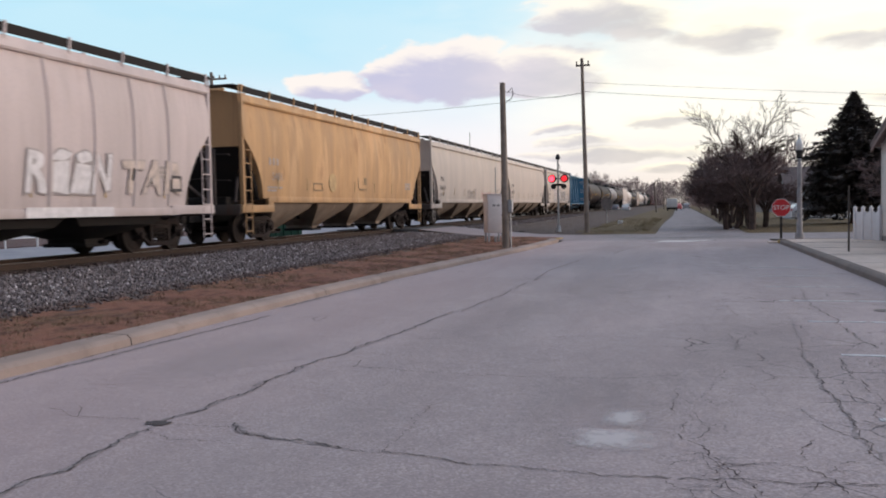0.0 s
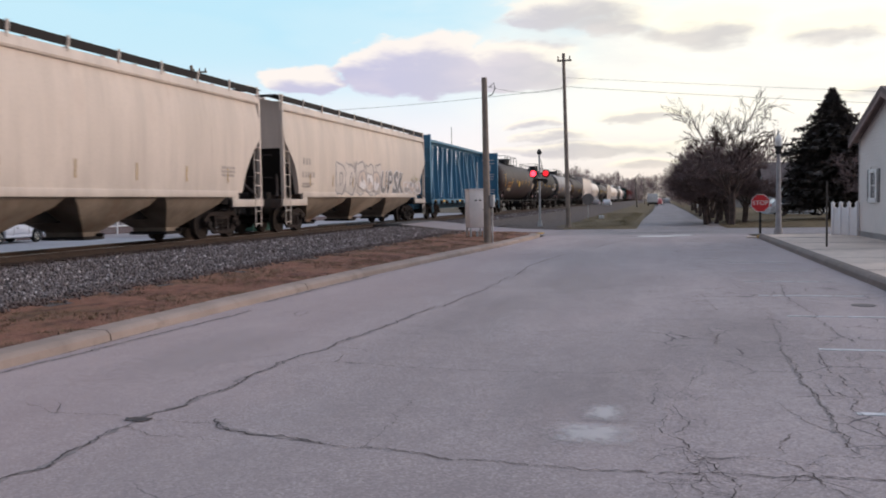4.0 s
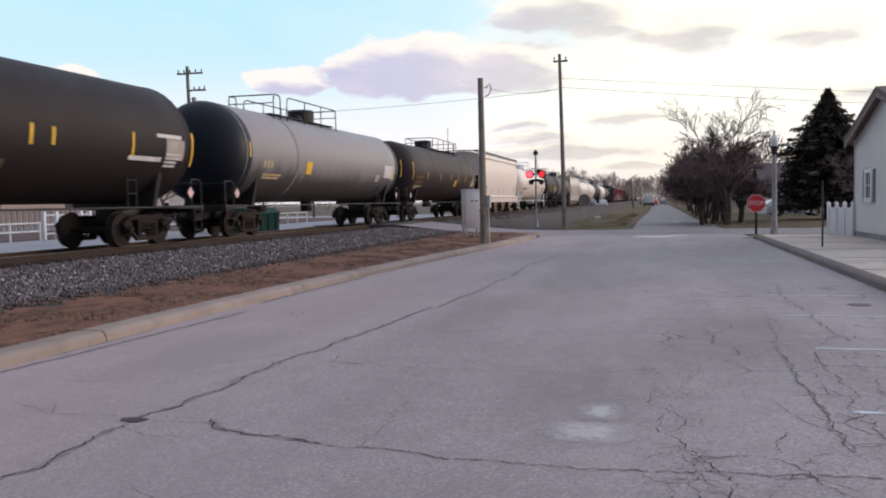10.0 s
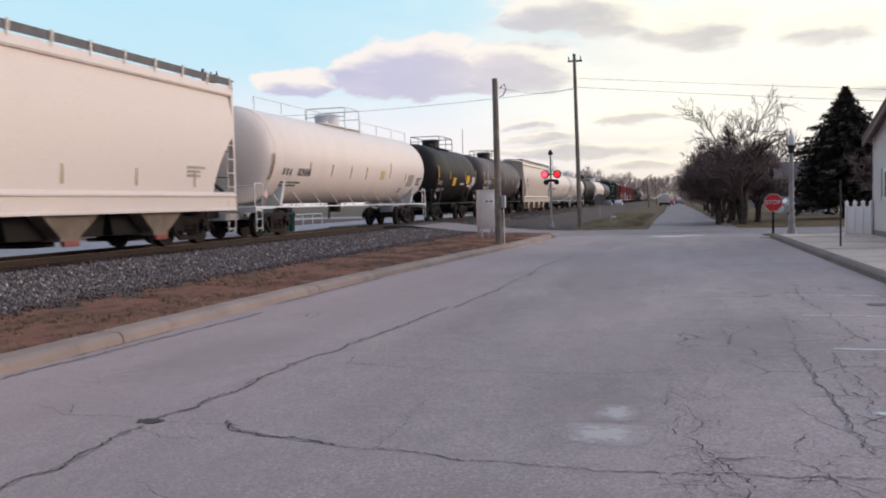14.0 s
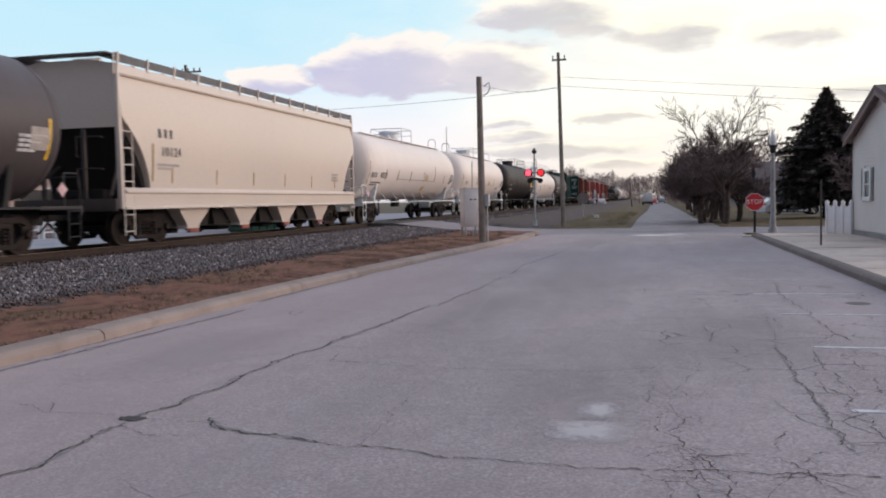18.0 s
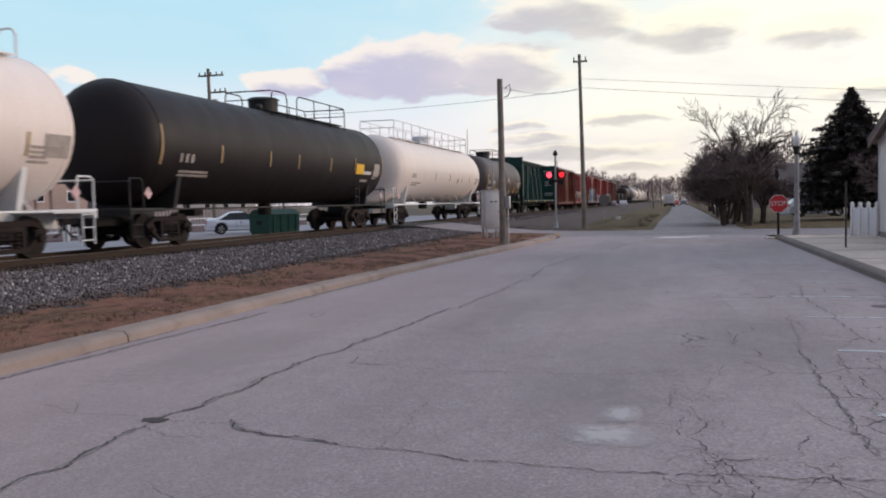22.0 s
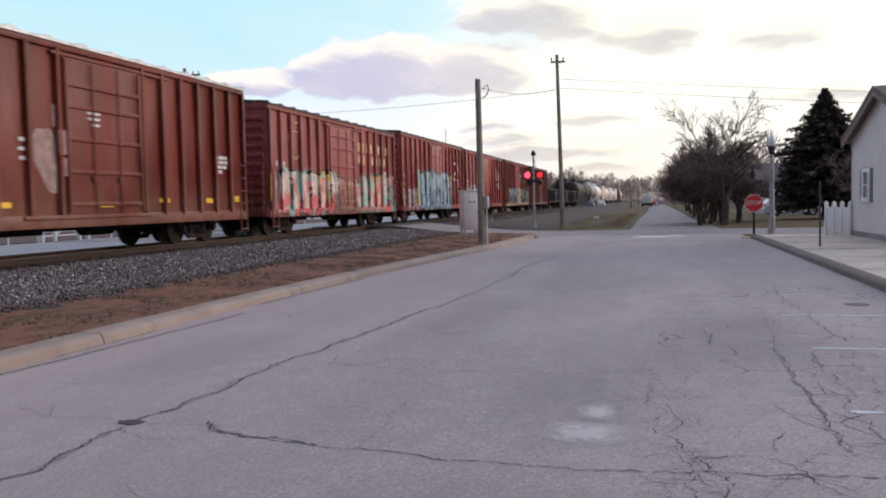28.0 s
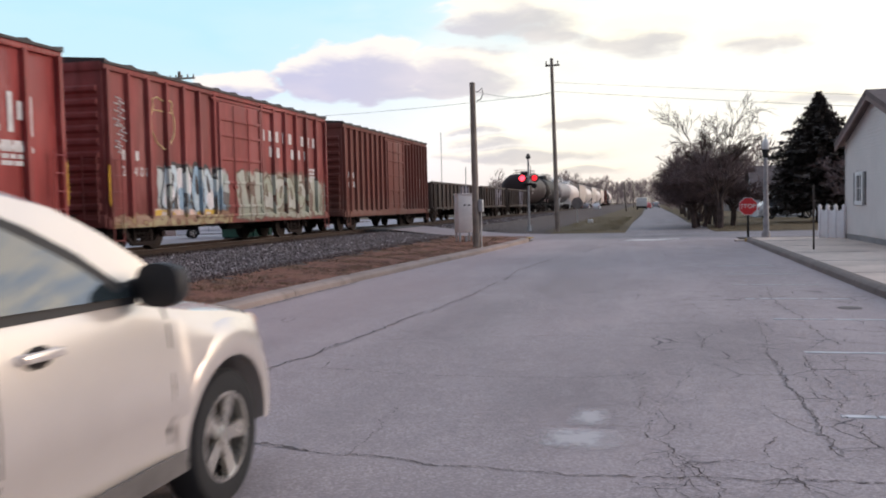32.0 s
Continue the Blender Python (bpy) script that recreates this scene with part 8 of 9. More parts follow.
# ---- trees ----
def bare_tree(name, label, base, height, spread, seed, trunks=1, depth=6, twig=TWIG, lean=0.0, low=0.20, full=1.0, girth=1.0):
    r = random.Random(seed)
    tr = thing(name, label, "tree", pose(*base))
    wood, fine = new_bm(), ([], [])

    def limb(bm, a, b, ra, rb, seg):
        cyl(bm, a, b, ra, rb, seg, False)

    def grow(p, d, ln, rad, lv):
        q = p + d * ln * 0.5 + Vector((r.uniform(-1, 1), r.uniform(-1, 1), 0)) * ln * 0.05
        e = q + (d + Vector((r.uniform(-1, 1), r.uniform(-1, 1), r.uniform(-0.1, 0.5))) * 0.14).normalized() * ln * 0.5
        if lv >= 3:
            rad = (0.022, 0.016, 0.012, 0.0095)[min(3, lv - 3)]
            for u, v in ((p, q), (q, e)) if lv < depth else ((p, e),):
                o = len(fine[0])
                s = Vector((-d.y, d.x, 0.01)).normalized() * rad
                w2 = Vector((0, 0, 1)) * rad * 0.8
                fine[0].extend([u - s, u + s, v + s * 0.7, v - s * 0.7, u - w2, u + w2, v + w2 * 0.7, v - w2 * 0.7])
                fine[1].extend([(o, o + 1, o + 2, o + 3), (o + 4, o + 5, o + 6, o + 7)])
        else:
            limb(wood, p, q, rad, rad * 0.86, 8 if lv < 2 else 6)
            limb(wood, q, e, rad * 0.86, rad * 0.7, 8 if lv < 2 else 6)
        if lv >= depth:
            return
        n = max(2, round((4, 5, 5, 5, 4, 4)[lv] * full))
        for i in range(n):
            f = r.uniform(0.35, 1.0) if i else 1.0
            s0 = p.lerp(e, f) if lv else p.lerp(e, 0.55 + 0.45 * f)
            a = r.random() * math.tau
            out = Vector((math.cos(a), math.sin(a), 0))
            nd = (d * r.uniform(0.45, 1.0) + out * r.uniform(0.45, 1.15) * spread + Vector((0, 0, r.uniform(-0.3, 0.28)))).normalized()
            grow(s0, nd, ln * (r.uniform(0.52, 0.86) if lv < 2 else r.uniform(0.38, 0.80)), rad * r.uniform(0.34, 0.52), lv + 1)
    for t in range(trunks):
        a = r.random() * math.tau
        d0 = Vector((math.cos(a) * 0.18 * (trunks > 1) + lean, math.sin(a) * 0.18 * (trunks > 1), 1)).normalized()
        grow(Vector((math.cos(a) * 0.2 * (trunks > 1), math.sin(a) * 0.2 * (trunks > 1), -0.2)), d0, height * low * r.uniform(0.9, 1.1), height * 0.0125 * girth, 0)
    part("trunk", wood, BARK, tr)
    put("crown", raw("crown", fine[0], fine[1], twig), tr, None, "crown of bare branches and twigs")
    return tr


def spruce(name, label, base, height, width, seed, tiers=46):
    r = random.Random(seed)
    tr = thing(name, label, "tree", pose(*base))
    bm = new_bm()
    cyl(bm, (0, 0, -0.2), (0, 0, height * 0.97), height * 0.025, 0.01, 10)
    part("trunk", bm, BARK, tr)
    verts, faces = [], []
    for i in range(tiers):
        f = i / (tiers - 1)
        z = height * (0.15 + 0.83 * f)
        rad = width * min(0.92, 1.95 * (1 - f)) * r.uniform(0.80, 1.12) + 0.06
        nb = int(9 + 15 * (1 - f))
        for j in range(nb):
            a = j * math.tau / nb + r.uniform(-0.2, 0.2)
            ln = rad * r.uniform(0.62, 1.12) * (0.86 + 0.30 * math.sin(a * 3 + i * 0.35) * math.sin(i * 0.75 + a))
            o = Vector((math.cos(a), math.sin(a), 0))
            side = Vector((-o.y, o.x, 0))
            m = int(6 + ln * 6)
            for q in range(m):
                g = (q + r.random()) / m
                c = o * ln * g + Vector((0, 0, z - 0.30 * ln * g + 0.12 * ln * g * g))
                for _ in range(5):
                    dirv = (o * r.uniform(0.2, 1.0) + side * r.uniform(-1.0, 1.0) + Vector((0, 0, r.uniform(-0.65, 0.35)))).normalized()
                    l2, w2 = r.uniform(0.22, 0.55) * (0.6 + 0.5 * (1 - f)), r.uniform(0.06, 0.13)
                    k = len(verts)
                    sd = dirv.cross(Vector((0, 0, 1))).normalized() * w2
                    verts.extend([c - sd, c + sd, c + dirv * l2])
                    faces.append((k, k + 1, k + 2))
    put("crown", raw("crown", verts, faces, NEEDLE), tr, None, "dark green needled boughs")
    return tr


spruce("spruce_tree", "tall dark spruce behind the grey house", (11.05, 62.0, 0.0), 8.75, 3.75, 3, 62)
bare_tree("bare_tree", "twiggy bare tree beside the house", (10.1, 50.6, 0.0), 11.4, 0.85, 31, 2, 6, low=0.17, full=0.8)
bare_tree("bare_tree", "tall thin bare street tree with sparse upper branches", (3.9, 53.5, 0.03), 10.6, 0.45, 12, 1, 6, BARK, low=0.26, full=0.7, girth=0.55)
bare_tree("bare_tree", "rounded bare brown street tree with dense twigs", (4.0, 52.0, 0.03), 10.4, 0.62, 13, 2, 6, low=0.185, full=0.9)
bare_tree("bare_tree", "rounded bare brown street tree with dense twigs", (3.2, 56.5, 0.03), 11.2, 0.62, 23, 2, 6, low=0.185)
for x, y, h, n, sp, sd in ((2.9, 54.5, 9.4, 2, 0.85, 11), (4.9, 56.2, 8.2, 1, 0.85, 21), (3.8, 61.0, 9.6, 2, 0.8, 14), (4.5, 60.0, 9.0, 1, 0.8, 16), (3.7, 69.0, 10.0, 2, 0.8, 15), (3.7, 79.0, 10.4, 1, 0.8, 17), (3.9, 92.0, 10.6, 2, 0.8, 18), (4.0, 110.0, 11.0, 2, 0.8, 19)):
    bare_tree("bare_tree", "bare brown street tree with dense twigs", (x, y, 0.03), h * 1.12, sp, sd, n + 1, 6, low=0.15)


# ---- road vehicles ----
def curve_at(pts, y):
    for (a, za), (b, zb) in zip(pts, pts[1:]):
        if b <= y <= a:
            return zb + (za - zb) * (y - b) / (a - b)
    return pts[-1][1] if y < pts[-1][0] else pts[0][1]


def vehicle(name, label, category, m, coat, nose, tail, belt, line, cabin, width=1.82, base=2.7, wheel_r=0.345, trim=None, cladding=None, spokes=5, round_off=0.34, sill=0.26, pillar=None, brow=None):
    """A car that heads along +y with its front axle over the origin. line: the bonnet's and boot's height along y;
    cabin: y of windscreen foot, roof front, roof back, rear window foot, and the roof's height."""
    car = thing(name, label, category, m)
    hw = width / 2
    arch = wheel_r + 0.085

    def half_w(y):
        f = ease(nose - 0.55, nose, y) * round_off + ease(tail + 0.55, tail, y) * 0.18
        return hw * (1 - f)

    def low(y):
        z = sill + 0.06 * ease(nose - 0.35, nose, y)
        for yw in (0.0, -base):
            d = abs(y - yw)
            if d < arch:
                z = max(z, wheel_r + math.sqrt(arch * arch - d * d))
        return z
    ys = sorted(set([nose, nose - 0.03, nose - 0.10, tail, tail + 0.05, tail + 0.2] + span(tail, nose, 0.16) + [yw + arch * math.cos(a * math.pi / 18) for yw in (0.0, -base) for a in range(19)]), reverse=True)
    rings = []

    def flank(y):
        w, z0 = half_w(y), low(y)
        zt = min(curve_at(line, y), 9)
        zb = min(belt, zt - 0.05)
        z0 = min(z0, zb - 0.12)
        zm = z0 + (zb - z0) * 0.55
        fl = 0.025 * max(ease(arch * 1.5, arch, abs(y)), ease(arch * 1.5, arch, abs(y + base)))
        return zt, [(w - 0.05, z0), (w - 0.01 + fl, z0 + 0.03), (w - 0.028 + fl, z0 + (zb - z0) * 0.26), (w + 0.016 + fl, z0 + (zb - z0) * 0.36), (w + 0.018 + fl * 0.7, zm), (w, zb - 0.07), (w - 0.03, zb), (w - 0.13, zt - 0.015), (w * 0.5, zt + 0.02), (0.0, zt + 0.03)]

    def flank_x(y, z):
        pts = flank(y)[1][:7]
        for (xa, za), (xb, zb) in zip(pts, pts[1:]):
            if za <= z <= zb:
                return xa + (xb - xa) * (z - za) / max(1e-4, zb - za)
        return pts[0][0] if z < pts[0][1] else pts[-1][0]
    for y in ys:
        half = flank(y)[1]
        rings.append([(x, y, z) for x, z in half] + [(-x, y, z) for x, z in half[-2::-1]])
    bm = new_bm()
    loft(bm, rings)
    part("body", bm, coat, car)
    c0, c1, c2, c3, roof = cabin
    bm = new_bm()
    secs = []
    for y in span(c3, c0, 0.09):
        zt = curve_at([(c0, belt - 0.02), *(brow or ()), (c1, roof - 0.05), ((c1 + c2) / 2, roof), (c2, roof - 0.03), (c3, belt - 0.02)], y)
        f = (zt - belt) / (roof - belt)
        wb = half_w(y) - 0.035
        wt = wb - 0.24 * max(0.0, f)
        secs.append([(wb, y, belt - 0.03), (wt + 0.04, y, zt - 0.05 * f - 0.001), (wt - 0.08, y, zt), (0, y, zt + 0.015), (-wt + 0.08, y, zt), (-wt - 0.04, y, zt - 0.05 * f - 0.001), (-wb, y, belt - 0.03)])
    loft(bm, secs)
    part("cabin", bm, coat, car)
    gl = trim or GLASS_DARK

    def side_pane(nm, poly, mat, off, parent=None, lab=""):
        for sx in (1, -1):
            bm = new_bm()
            vs = []
            for y, z in poly:
                f = max(0.0, (z - belt) / (roof - belt))
                x = half_w(y) - 0.035 - 0.20 * f + off
                vs.append(bm.verts.new((sx * x, y, z)))
            face = bm.faces.new(vs if sx > 0 else vs[::-1])
            ext = bmesh.ops.extrude_face_region(bm, geom=[face])
            bmesh.ops.translate(bm, verts=[v for v in ext["geom"] if isinstance(v, bmesh.types.BMVert)], vec=(sx * 0.012, 0, 0))
            bmesh.ops.recalc_face_normals(bm, faces=bm.faces[:])
            part(nm, bm, mat, parent or car, lab, smooth=False)
    mid = pillar or (c1 + c2) / 2 - 0.05
    zt = roof - (0.17 if cladding else 0.11)
    fr = c1 + (c0 - c1) * 0.78
    if brow:
        up = [(y - 0.20, z - 0.13) for y, z in brow]
        side_pane("window_surround", [(up[0][0] + 0.10, belt - 0.02), (up[0][0] + 0.08, belt + 0.08), *up, (c1 - 0.15, roof - 0.15), (c2 - 0.02, zt + 0.03), (c3 + 0.30, belt - 0.005)], BLACK, 0.008)
        side_pane("front_window", [(up[0][0] + 0.04, belt + 0.015), (up[0][0] + 0.03, belt + 0.07), *[(y - 0.05, z - 0.045) for y, z in up], (c1 - 0.15, roof - 0.20), (mid + 0.05, zt - 0.01), (mid + 0.05, belt + 0.03)], gl, 0.018, lab="door window reflecting the sky")
    else:
        side_pane("window_surround", [(fr + 0.08, belt - 0.005), (c1 + 0.05, zt + 0.035), (c2 - 0.02, zt + 0.03), (c3 + 0.30, belt - 0.005)], BLACK, 0.008)
        side_pane("front_window", [(fr, belt + 0.03), (c1 + 0.02, zt), (mid + 0.05, zt + 0.01), (mid + 0.05, belt + 0.03)], gl, 0.015, lab="door window reflecting the sky")
    side_pane("rear_window", [(mid - 0.05, belt + 0.03), (mid - 0.05, zt + 0.01), (c2 + 0.05, zt - 0.01), (c3 + 0.5, belt + 0.03)], gl, 0.015)
    bm = new_bm()
    wa = half_w(c0) - 0.16
    loft(bm, [[(-wa, c0 - 0.03 + d, belt + 0.03 + e), (wa, c0 - 0.03 + d, belt + 0.03 + e), (wa - 0.16, c1 + 0.03 + d, roof - 0.07 + e), (-wa + 0.16, c1 + 0.03 + d, roof - 0.07 + e)] for d, e in ((0.0, 0.0), (0.012, 0.03))])
    part("windscreen", bm, gl, car, smooth=False)
    if cladding:
        side_pane("sill_cladding", [(-arch - 0.02, sill - 0.02), (-arch - 0.03, sill + 0.09), (-base + arch + 0.03, sill + 0.09), (-base + arch + 0.02, sill - 0.02)], cladding, 0.05)
    for yg in (-0.60, mid):
        for sx in (1, -1):
            bm = new_bm()
            zs = span(sill + 0.14, belt - 0.06, 0.05)
            loft(bm, [[(sx * (flank_x(yg, z) + e), yg + d, z) for d, e in ((-0.007, -0.01), (-0.007, 0.0025), (0.007, 0.0025), (0.007, -0.01))] for z in zs])
            part("door_gap", bm, DARK_STEEL, car, smooth=False)
    for sx in (1, -1):
        bm = new_bm()
        y = mid + 0.25
        box(bm, (sx * (hw + 0.035) - 0.018, y - 0.11, belt - 0.165), (sx * (hw + 0.035) + 0.018, y + 0.11, belt - 0.125), 0.012)
        for q in (-0.09, 0.09):
            box(bm, (sx * (hw + 0.01) - 0.03, y + q - 0.02, belt - 0.165), (sx * (hw + 0.01) + 0.03, y + q + 0.02, belt - 0.125), 0.008)
        hnd = part("door_handle", bm, coat, car)
        # Flat dark disc paints the shade of a hollow behind the handle.
        bm = new_bm()
        ball(bm, (0, 0, 0), 0.08, 14, 0.75)
        part("handle_shade", bm, DARK_STEEL, hnd, "", pose(sx * (hw + 0.004), y, belt - 0.155) @ Matrix.Diagonal((0.2, 1.1, 0.8, 1)))
        bm = new_bm()
        ym = fr - 0.10
        loft(bm, [[(sx * (hw + 0.11) + 0.115 * f * (abs(math.cos(q)) ** 0.7) * math.copysign(1, math.cos(q)), ym + d, belt + 0.065 + 0.105 * f * (abs(math.sin(q)) ** 0.75) * math.copysign(1, math.sin(q))) for q in [k * math.tau / 20 for k in range(20)]] for d, f in ((-0.075, 0.86), (-0.07, 0.97), (-0.02, 1.0), (0.05, 0.86), (0.085, 0.55))])
        box(bm, (sx * (hw - 0.02) - 0.08, ym - 0.03, belt + 0.0), (sx * (hw - 0.02) + 0.10, ym + 0.04, belt + 0.09), 0.015)
        part("mirror", bm, BLACK, car, "black door mirror")
        bm = new_bm()
        w = half_w(nose - 0.22)
        ball(bm, (0, 0, 0), 0.085, 14, 1.0)
        part("headlight", bm, plain("lamp_lens", (0.75, 0.42, 0.28), 0.2), car, "headlight with an amber corner", pose(sx * (w - 0.07), nose - 0.26, belt - 0.33) @ Matrix.Diagonal((0.7, 2.0, 1.0, 1)))
        bm = new_bm()
        box(bm, (sx * (half_w(tail + 0.08) - 0.1) - 0.06, tail - 0.0, belt - 0.25), (sx * (half_w(tail + 0.08) - 0.1) + 0.06, tail + 0.09, belt - 0.02), 0.02)
        part("tail_lamp", bm, RED, car)
    bm = new_bm()
    box(bm, (-hw * 0.6, nose - 0.12, 0.30), (hw * 0.6, nose - 0.005, 0.62), 0.05)
    part("grille", bm, BLACK, car)
    tyre_b = new_bm()
    prof = [(-0.10, wheel_r * 0.66), (-0.11, wheel_r * 0.80), (-0.10, wheel_r * 0.95), (-0.07, wheel_r), (0.07, wheel_r), (0.10, wheel_r * 0.95), (0.11, wheel_r * 0.80), (0.10, wheel_r * 0.66)]
    loft(tyre_b, [[(x, r * math.cos(t * math.tau / 36), r * math.sin(t * math.tau / 36)) for x, r in prof] for t in range(36)] + [[(x, r, 0.0) for x, r in prof]], caps=False)
    tyre = mesh_of("tyre", tyre_b, TYRE)
    rims = {}
    for sx in (1, -1):
        bm = new_bm()
        ri = wheel_r * 0.67
        loft(bm, [[(sx * x, r * math.cos(t * math.tau / 32), r * math.sin(t * math.tau / 32)) for x, r in ((-0.09, ri), (0.10, ri), (0.10, ri * 0.92), (0.02, ri * 0.88))] for t in range(33)], caps=False, closed=False)
        for i in range(spokes):
            a = i * math.tau / spokes
            d, n = Vector((0, math.cos(a), math.sin(a))), Vector((0, -math.sin(a), math.cos(a)))
            r0 = [Vector((sx * 0.075, 0, 0)) + d * 0.03 + n * 0.035, Vector((sx * 0.075, 0, 0)) + d * 0.03 - n * 0.035, Vector((sx * 0.04, 0, 0)) + d * 0.03 - n * 0.035, Vector((sx * 0.04, 0, 0)) + d * 0.03 + n * 0.035]
            r1 = [Vector((sx * 0.088, 0, 0)) + d * ri * 0.92 + n * 0.05, Vector((sx * 0.088, 0, 0)) + d * ri * 0.92 - n * 0.05, Vector((sx * 0.05, 0, 0)) + d * ri * 0.92 - n * 0.05, Vector((sx * 0.05, 0, 0)) + d * ri * 0.92 + n * 0.05]
            loft(bm, [r0, r1])
        cyl(bm, (sx * 0.03, 0, 0), (sx * 0.092, 0, 0), 0.062, 0.055, seg=18)
        rims[sx] = mesh_of("rim", bm, ALLOY)
    wheels = []
    for yw in (0.0, -base):
        for sx in (1, -1):
            bm = new_bm()
            cyl(bm, (sx * 0.015, 0, 0), (-sx * 0.06, 0, 0), wheel_r * 0.62, seg=20)
            wh = part("wheel", bm, DARK_STEEL, car, "wheel with an alloy rim", pose(sx * (hw - 0.11), yw, wheel_r))
            put("tyre", tyre, wh)
            put("rim", rims[sx], wh)
            wheels.append((wh, sx * (hw - 0.11), yw))
    bm = new_bm()
    box(bm, (-hw * 0.82, tail + 0.2, 0.22), (hw * 0.82, nose - 0.25, 0.5), 0.03)
    for yw in (0.0, -base):
        for sx in (1, -1):
            dome_r = [(yw + (arch + 0.02) * math.cos(a * math.pi / 14), wheel_r + (arch + 0.02) * math.sin(a * math.pi / 14)) for a in range(15)]
            loft(bm, [[(sx * (hw - 0.04), y, z) for y, z in dome_r], [(sx * (hw - 0.32), y, z) for y, z in dome_r]], caps=False, closed=False)
            bm.faces.new([bm.verts.new((sx * (hw - 0.32), y, z)) for y, z in dome_r])
    part("underbody", bm, BLACK, car)
    if cladding:
        for yw in (0.0, -base):
            for sx in (1, -1):
                bm = new_bm()
                arc = [(yw + math.cos(a * math.pi / 16), math.sin(a * math.pi / 16)) for a in range(0, 17)]
                loft(bm, [[(sx * (hw + o), yw + (py - yw) * r, wheel_r + pz * r) for o, r in ((0.004, arch + 0.21 * (0.3 + 0.7 * pz)), (0.030 * pz + 0.005, arch + 0.17 * (0.3 + 0.7 * pz)), (0.052 * pz + 0.005, arch + 0.10 * (0.3 + 0.7 * pz)), (0.056 * pz + 0.005, arch + 0.02), (0.045 * pz, arch - 0.005), (-0.03, arch + 0.0))] for py, pz in arc])
                part("wheel_flare", bm, coat, car)
    return car, wheels


def car_paint(name, c, metal=0.0, rough=0.28):
    k = Nodes(name)
    n = k.noise(2.0, 4, 0.6)
    k.bsdf.inputs["Coat Weight"].default_value = 0.6
    k.bsdf.inputs["Coat Roughness"].default_value = 0.08
    return k.finish(k.mix(k.step(n, 0.3, 0.7), tuple(v * 0.94 for v in c), c), rough, metal)


def car_glass():
    k = Nodes("car_glass")
    k.bsdf.inputs["Specular IOR Level"].default_value = 1.0
    k.bsdf.inputs["Coat Weight"].default_value = 1.0
    k.bsdf.inputs["Coat Roughness"].default_value = 0.02
    k.bsdf.inputs["Coat IOR"].default_value = 2.1
    return k.finish((0.02, 0.03, 0.035), 0.03)


CAR_GLASS = car_glass()
TINTED = plain("tinted_glass", (0.02, 0.022, 0.026), 0.35, 0, 0.1, 1, 5, 0.0)
SUV_X = -3.21
suv, SUV_WHEELS = vehicle("suv", "champagne silver sport utility vehicle driving past", "car", pose(SUV_X, 4.46, 0), car_paint("champagne_silver", (0.87, 0.785, 0.715), 0.55, 0.22), 0.90, -3.78, 1.26,
                          [(0.90, 0.62), (0.86, 0.84), (0.74, 0.97), (0.45, 1.07), (0.10, 1.14), (-0.30, 1.19), (-0.60, 1.24), (-1.0, 1.31), (-3.60, 1.31), (-3.72, 1.0), (-3.78, 0.6)], (-0.46, -1.50, -3.05, -3.62, 1.85), 1.82, 2.72, 0.385, CAR_GLASS, plain("grey_cladding", (0.13, 0.118, 0.112), 0.7), 5, 0.24, 0.36, -1.80, ((-0.72, 1.47), (-0.95, 1.62), (-1.2, 1.74)))
sedan, _w = vehicle("sedan", "white saloon car parked beyond the railway", "car", pose(-26.5, 51.7, 0.0, 0, 0, -12), car_paint("car_white", (0.92, 0.90, 0.95), 0.0, 0.4), 0.84, -3.46, 0.90,
                    [(0.84, 0.48), (0.80, 0.64), (0.55, 0.76), (0.1, 0.86), (-0.4, 0.93), (-2.7, 1.0), (-3.25, 1.0), (-3.42, 0.9), (-3.46, 0.5)], (-0.28, -1.15, -1.95, -2.95, 1.42), 1.74, 2.55, 0.32, TINTED)
wagon, _w = vehicle("wagon", "white estate car parked behind the spruce", "car", pose(11.9, 73.0, 0.07, 0, 0, -84), car_paint("wagon_white", (0.80, 0.80, 0.84)), 0.86, -3.6, 0.98,
                    [(0.86, 0.55), (0.82, 0.78), (0.4, 0.92), (-0.4, 1.0), (-0.7, 1.04), (-3.5, 1.06), (-3.6, 0.6)], (-0.45, -1.25, -3.0, -3.5, 1.58), 1.78, 2.7, 0.34, TINTED)
for x, y, c in ((-0.2, 205, (0.55, 0.1, 0.1)), (1.9, 230, (0.25, 0.25, 0.27)), (-10.5, 185, (0.6, 0.6, 0.62)), (-13.0, 190, (0.3, 0.3, 0.33))):
    vehicle("hatchback", "small car far down the street", "car", pose(x, y, 0.02), car_paint("car_far", c), 0.85, -3.4, 0.95,
            [(0.85, 0.5), (0.8, 0.75), (-0.3, 0.95), (-3.3, 1.0), (-3.4, 0.6)], (-0.4, -1.2, -2.7, -3.3, 1.5), 1.75, 2.5, 0.31, CAR_GLASS)
van = thing("box_truck", "white box truck parked down the street", "truck", pose(-1.3, 182, 0.0))
bm = new_bm()
box(bm, (-1.05, 0, 0.75), (1.05, 4.5, 2.5), 0.04)
part("cargo_box", bm, WHITE, van)
bm = new_bm()
box(bm, (-0.95, 4.55, 0.5), (0.95, 6.1, 1.9), 0.12)
part("cab", bm, WHITE, van)
bm = new_bm()
box(bm, (-0.95, 0.02, 0.35), (0.95, 6.0, 0.75), 0.03)
part("chassis", bm, BLACK, van)
for x in (-0.9, 0.9):
    for y in (1.0, 5.2):
        bm = new_bm()
        cyl(bm, (x - 0.12, y, 0.42), (x + 0.12, y, 0.42), 0.42, seg=20)
        part("wheel", bm, TYRE, van)

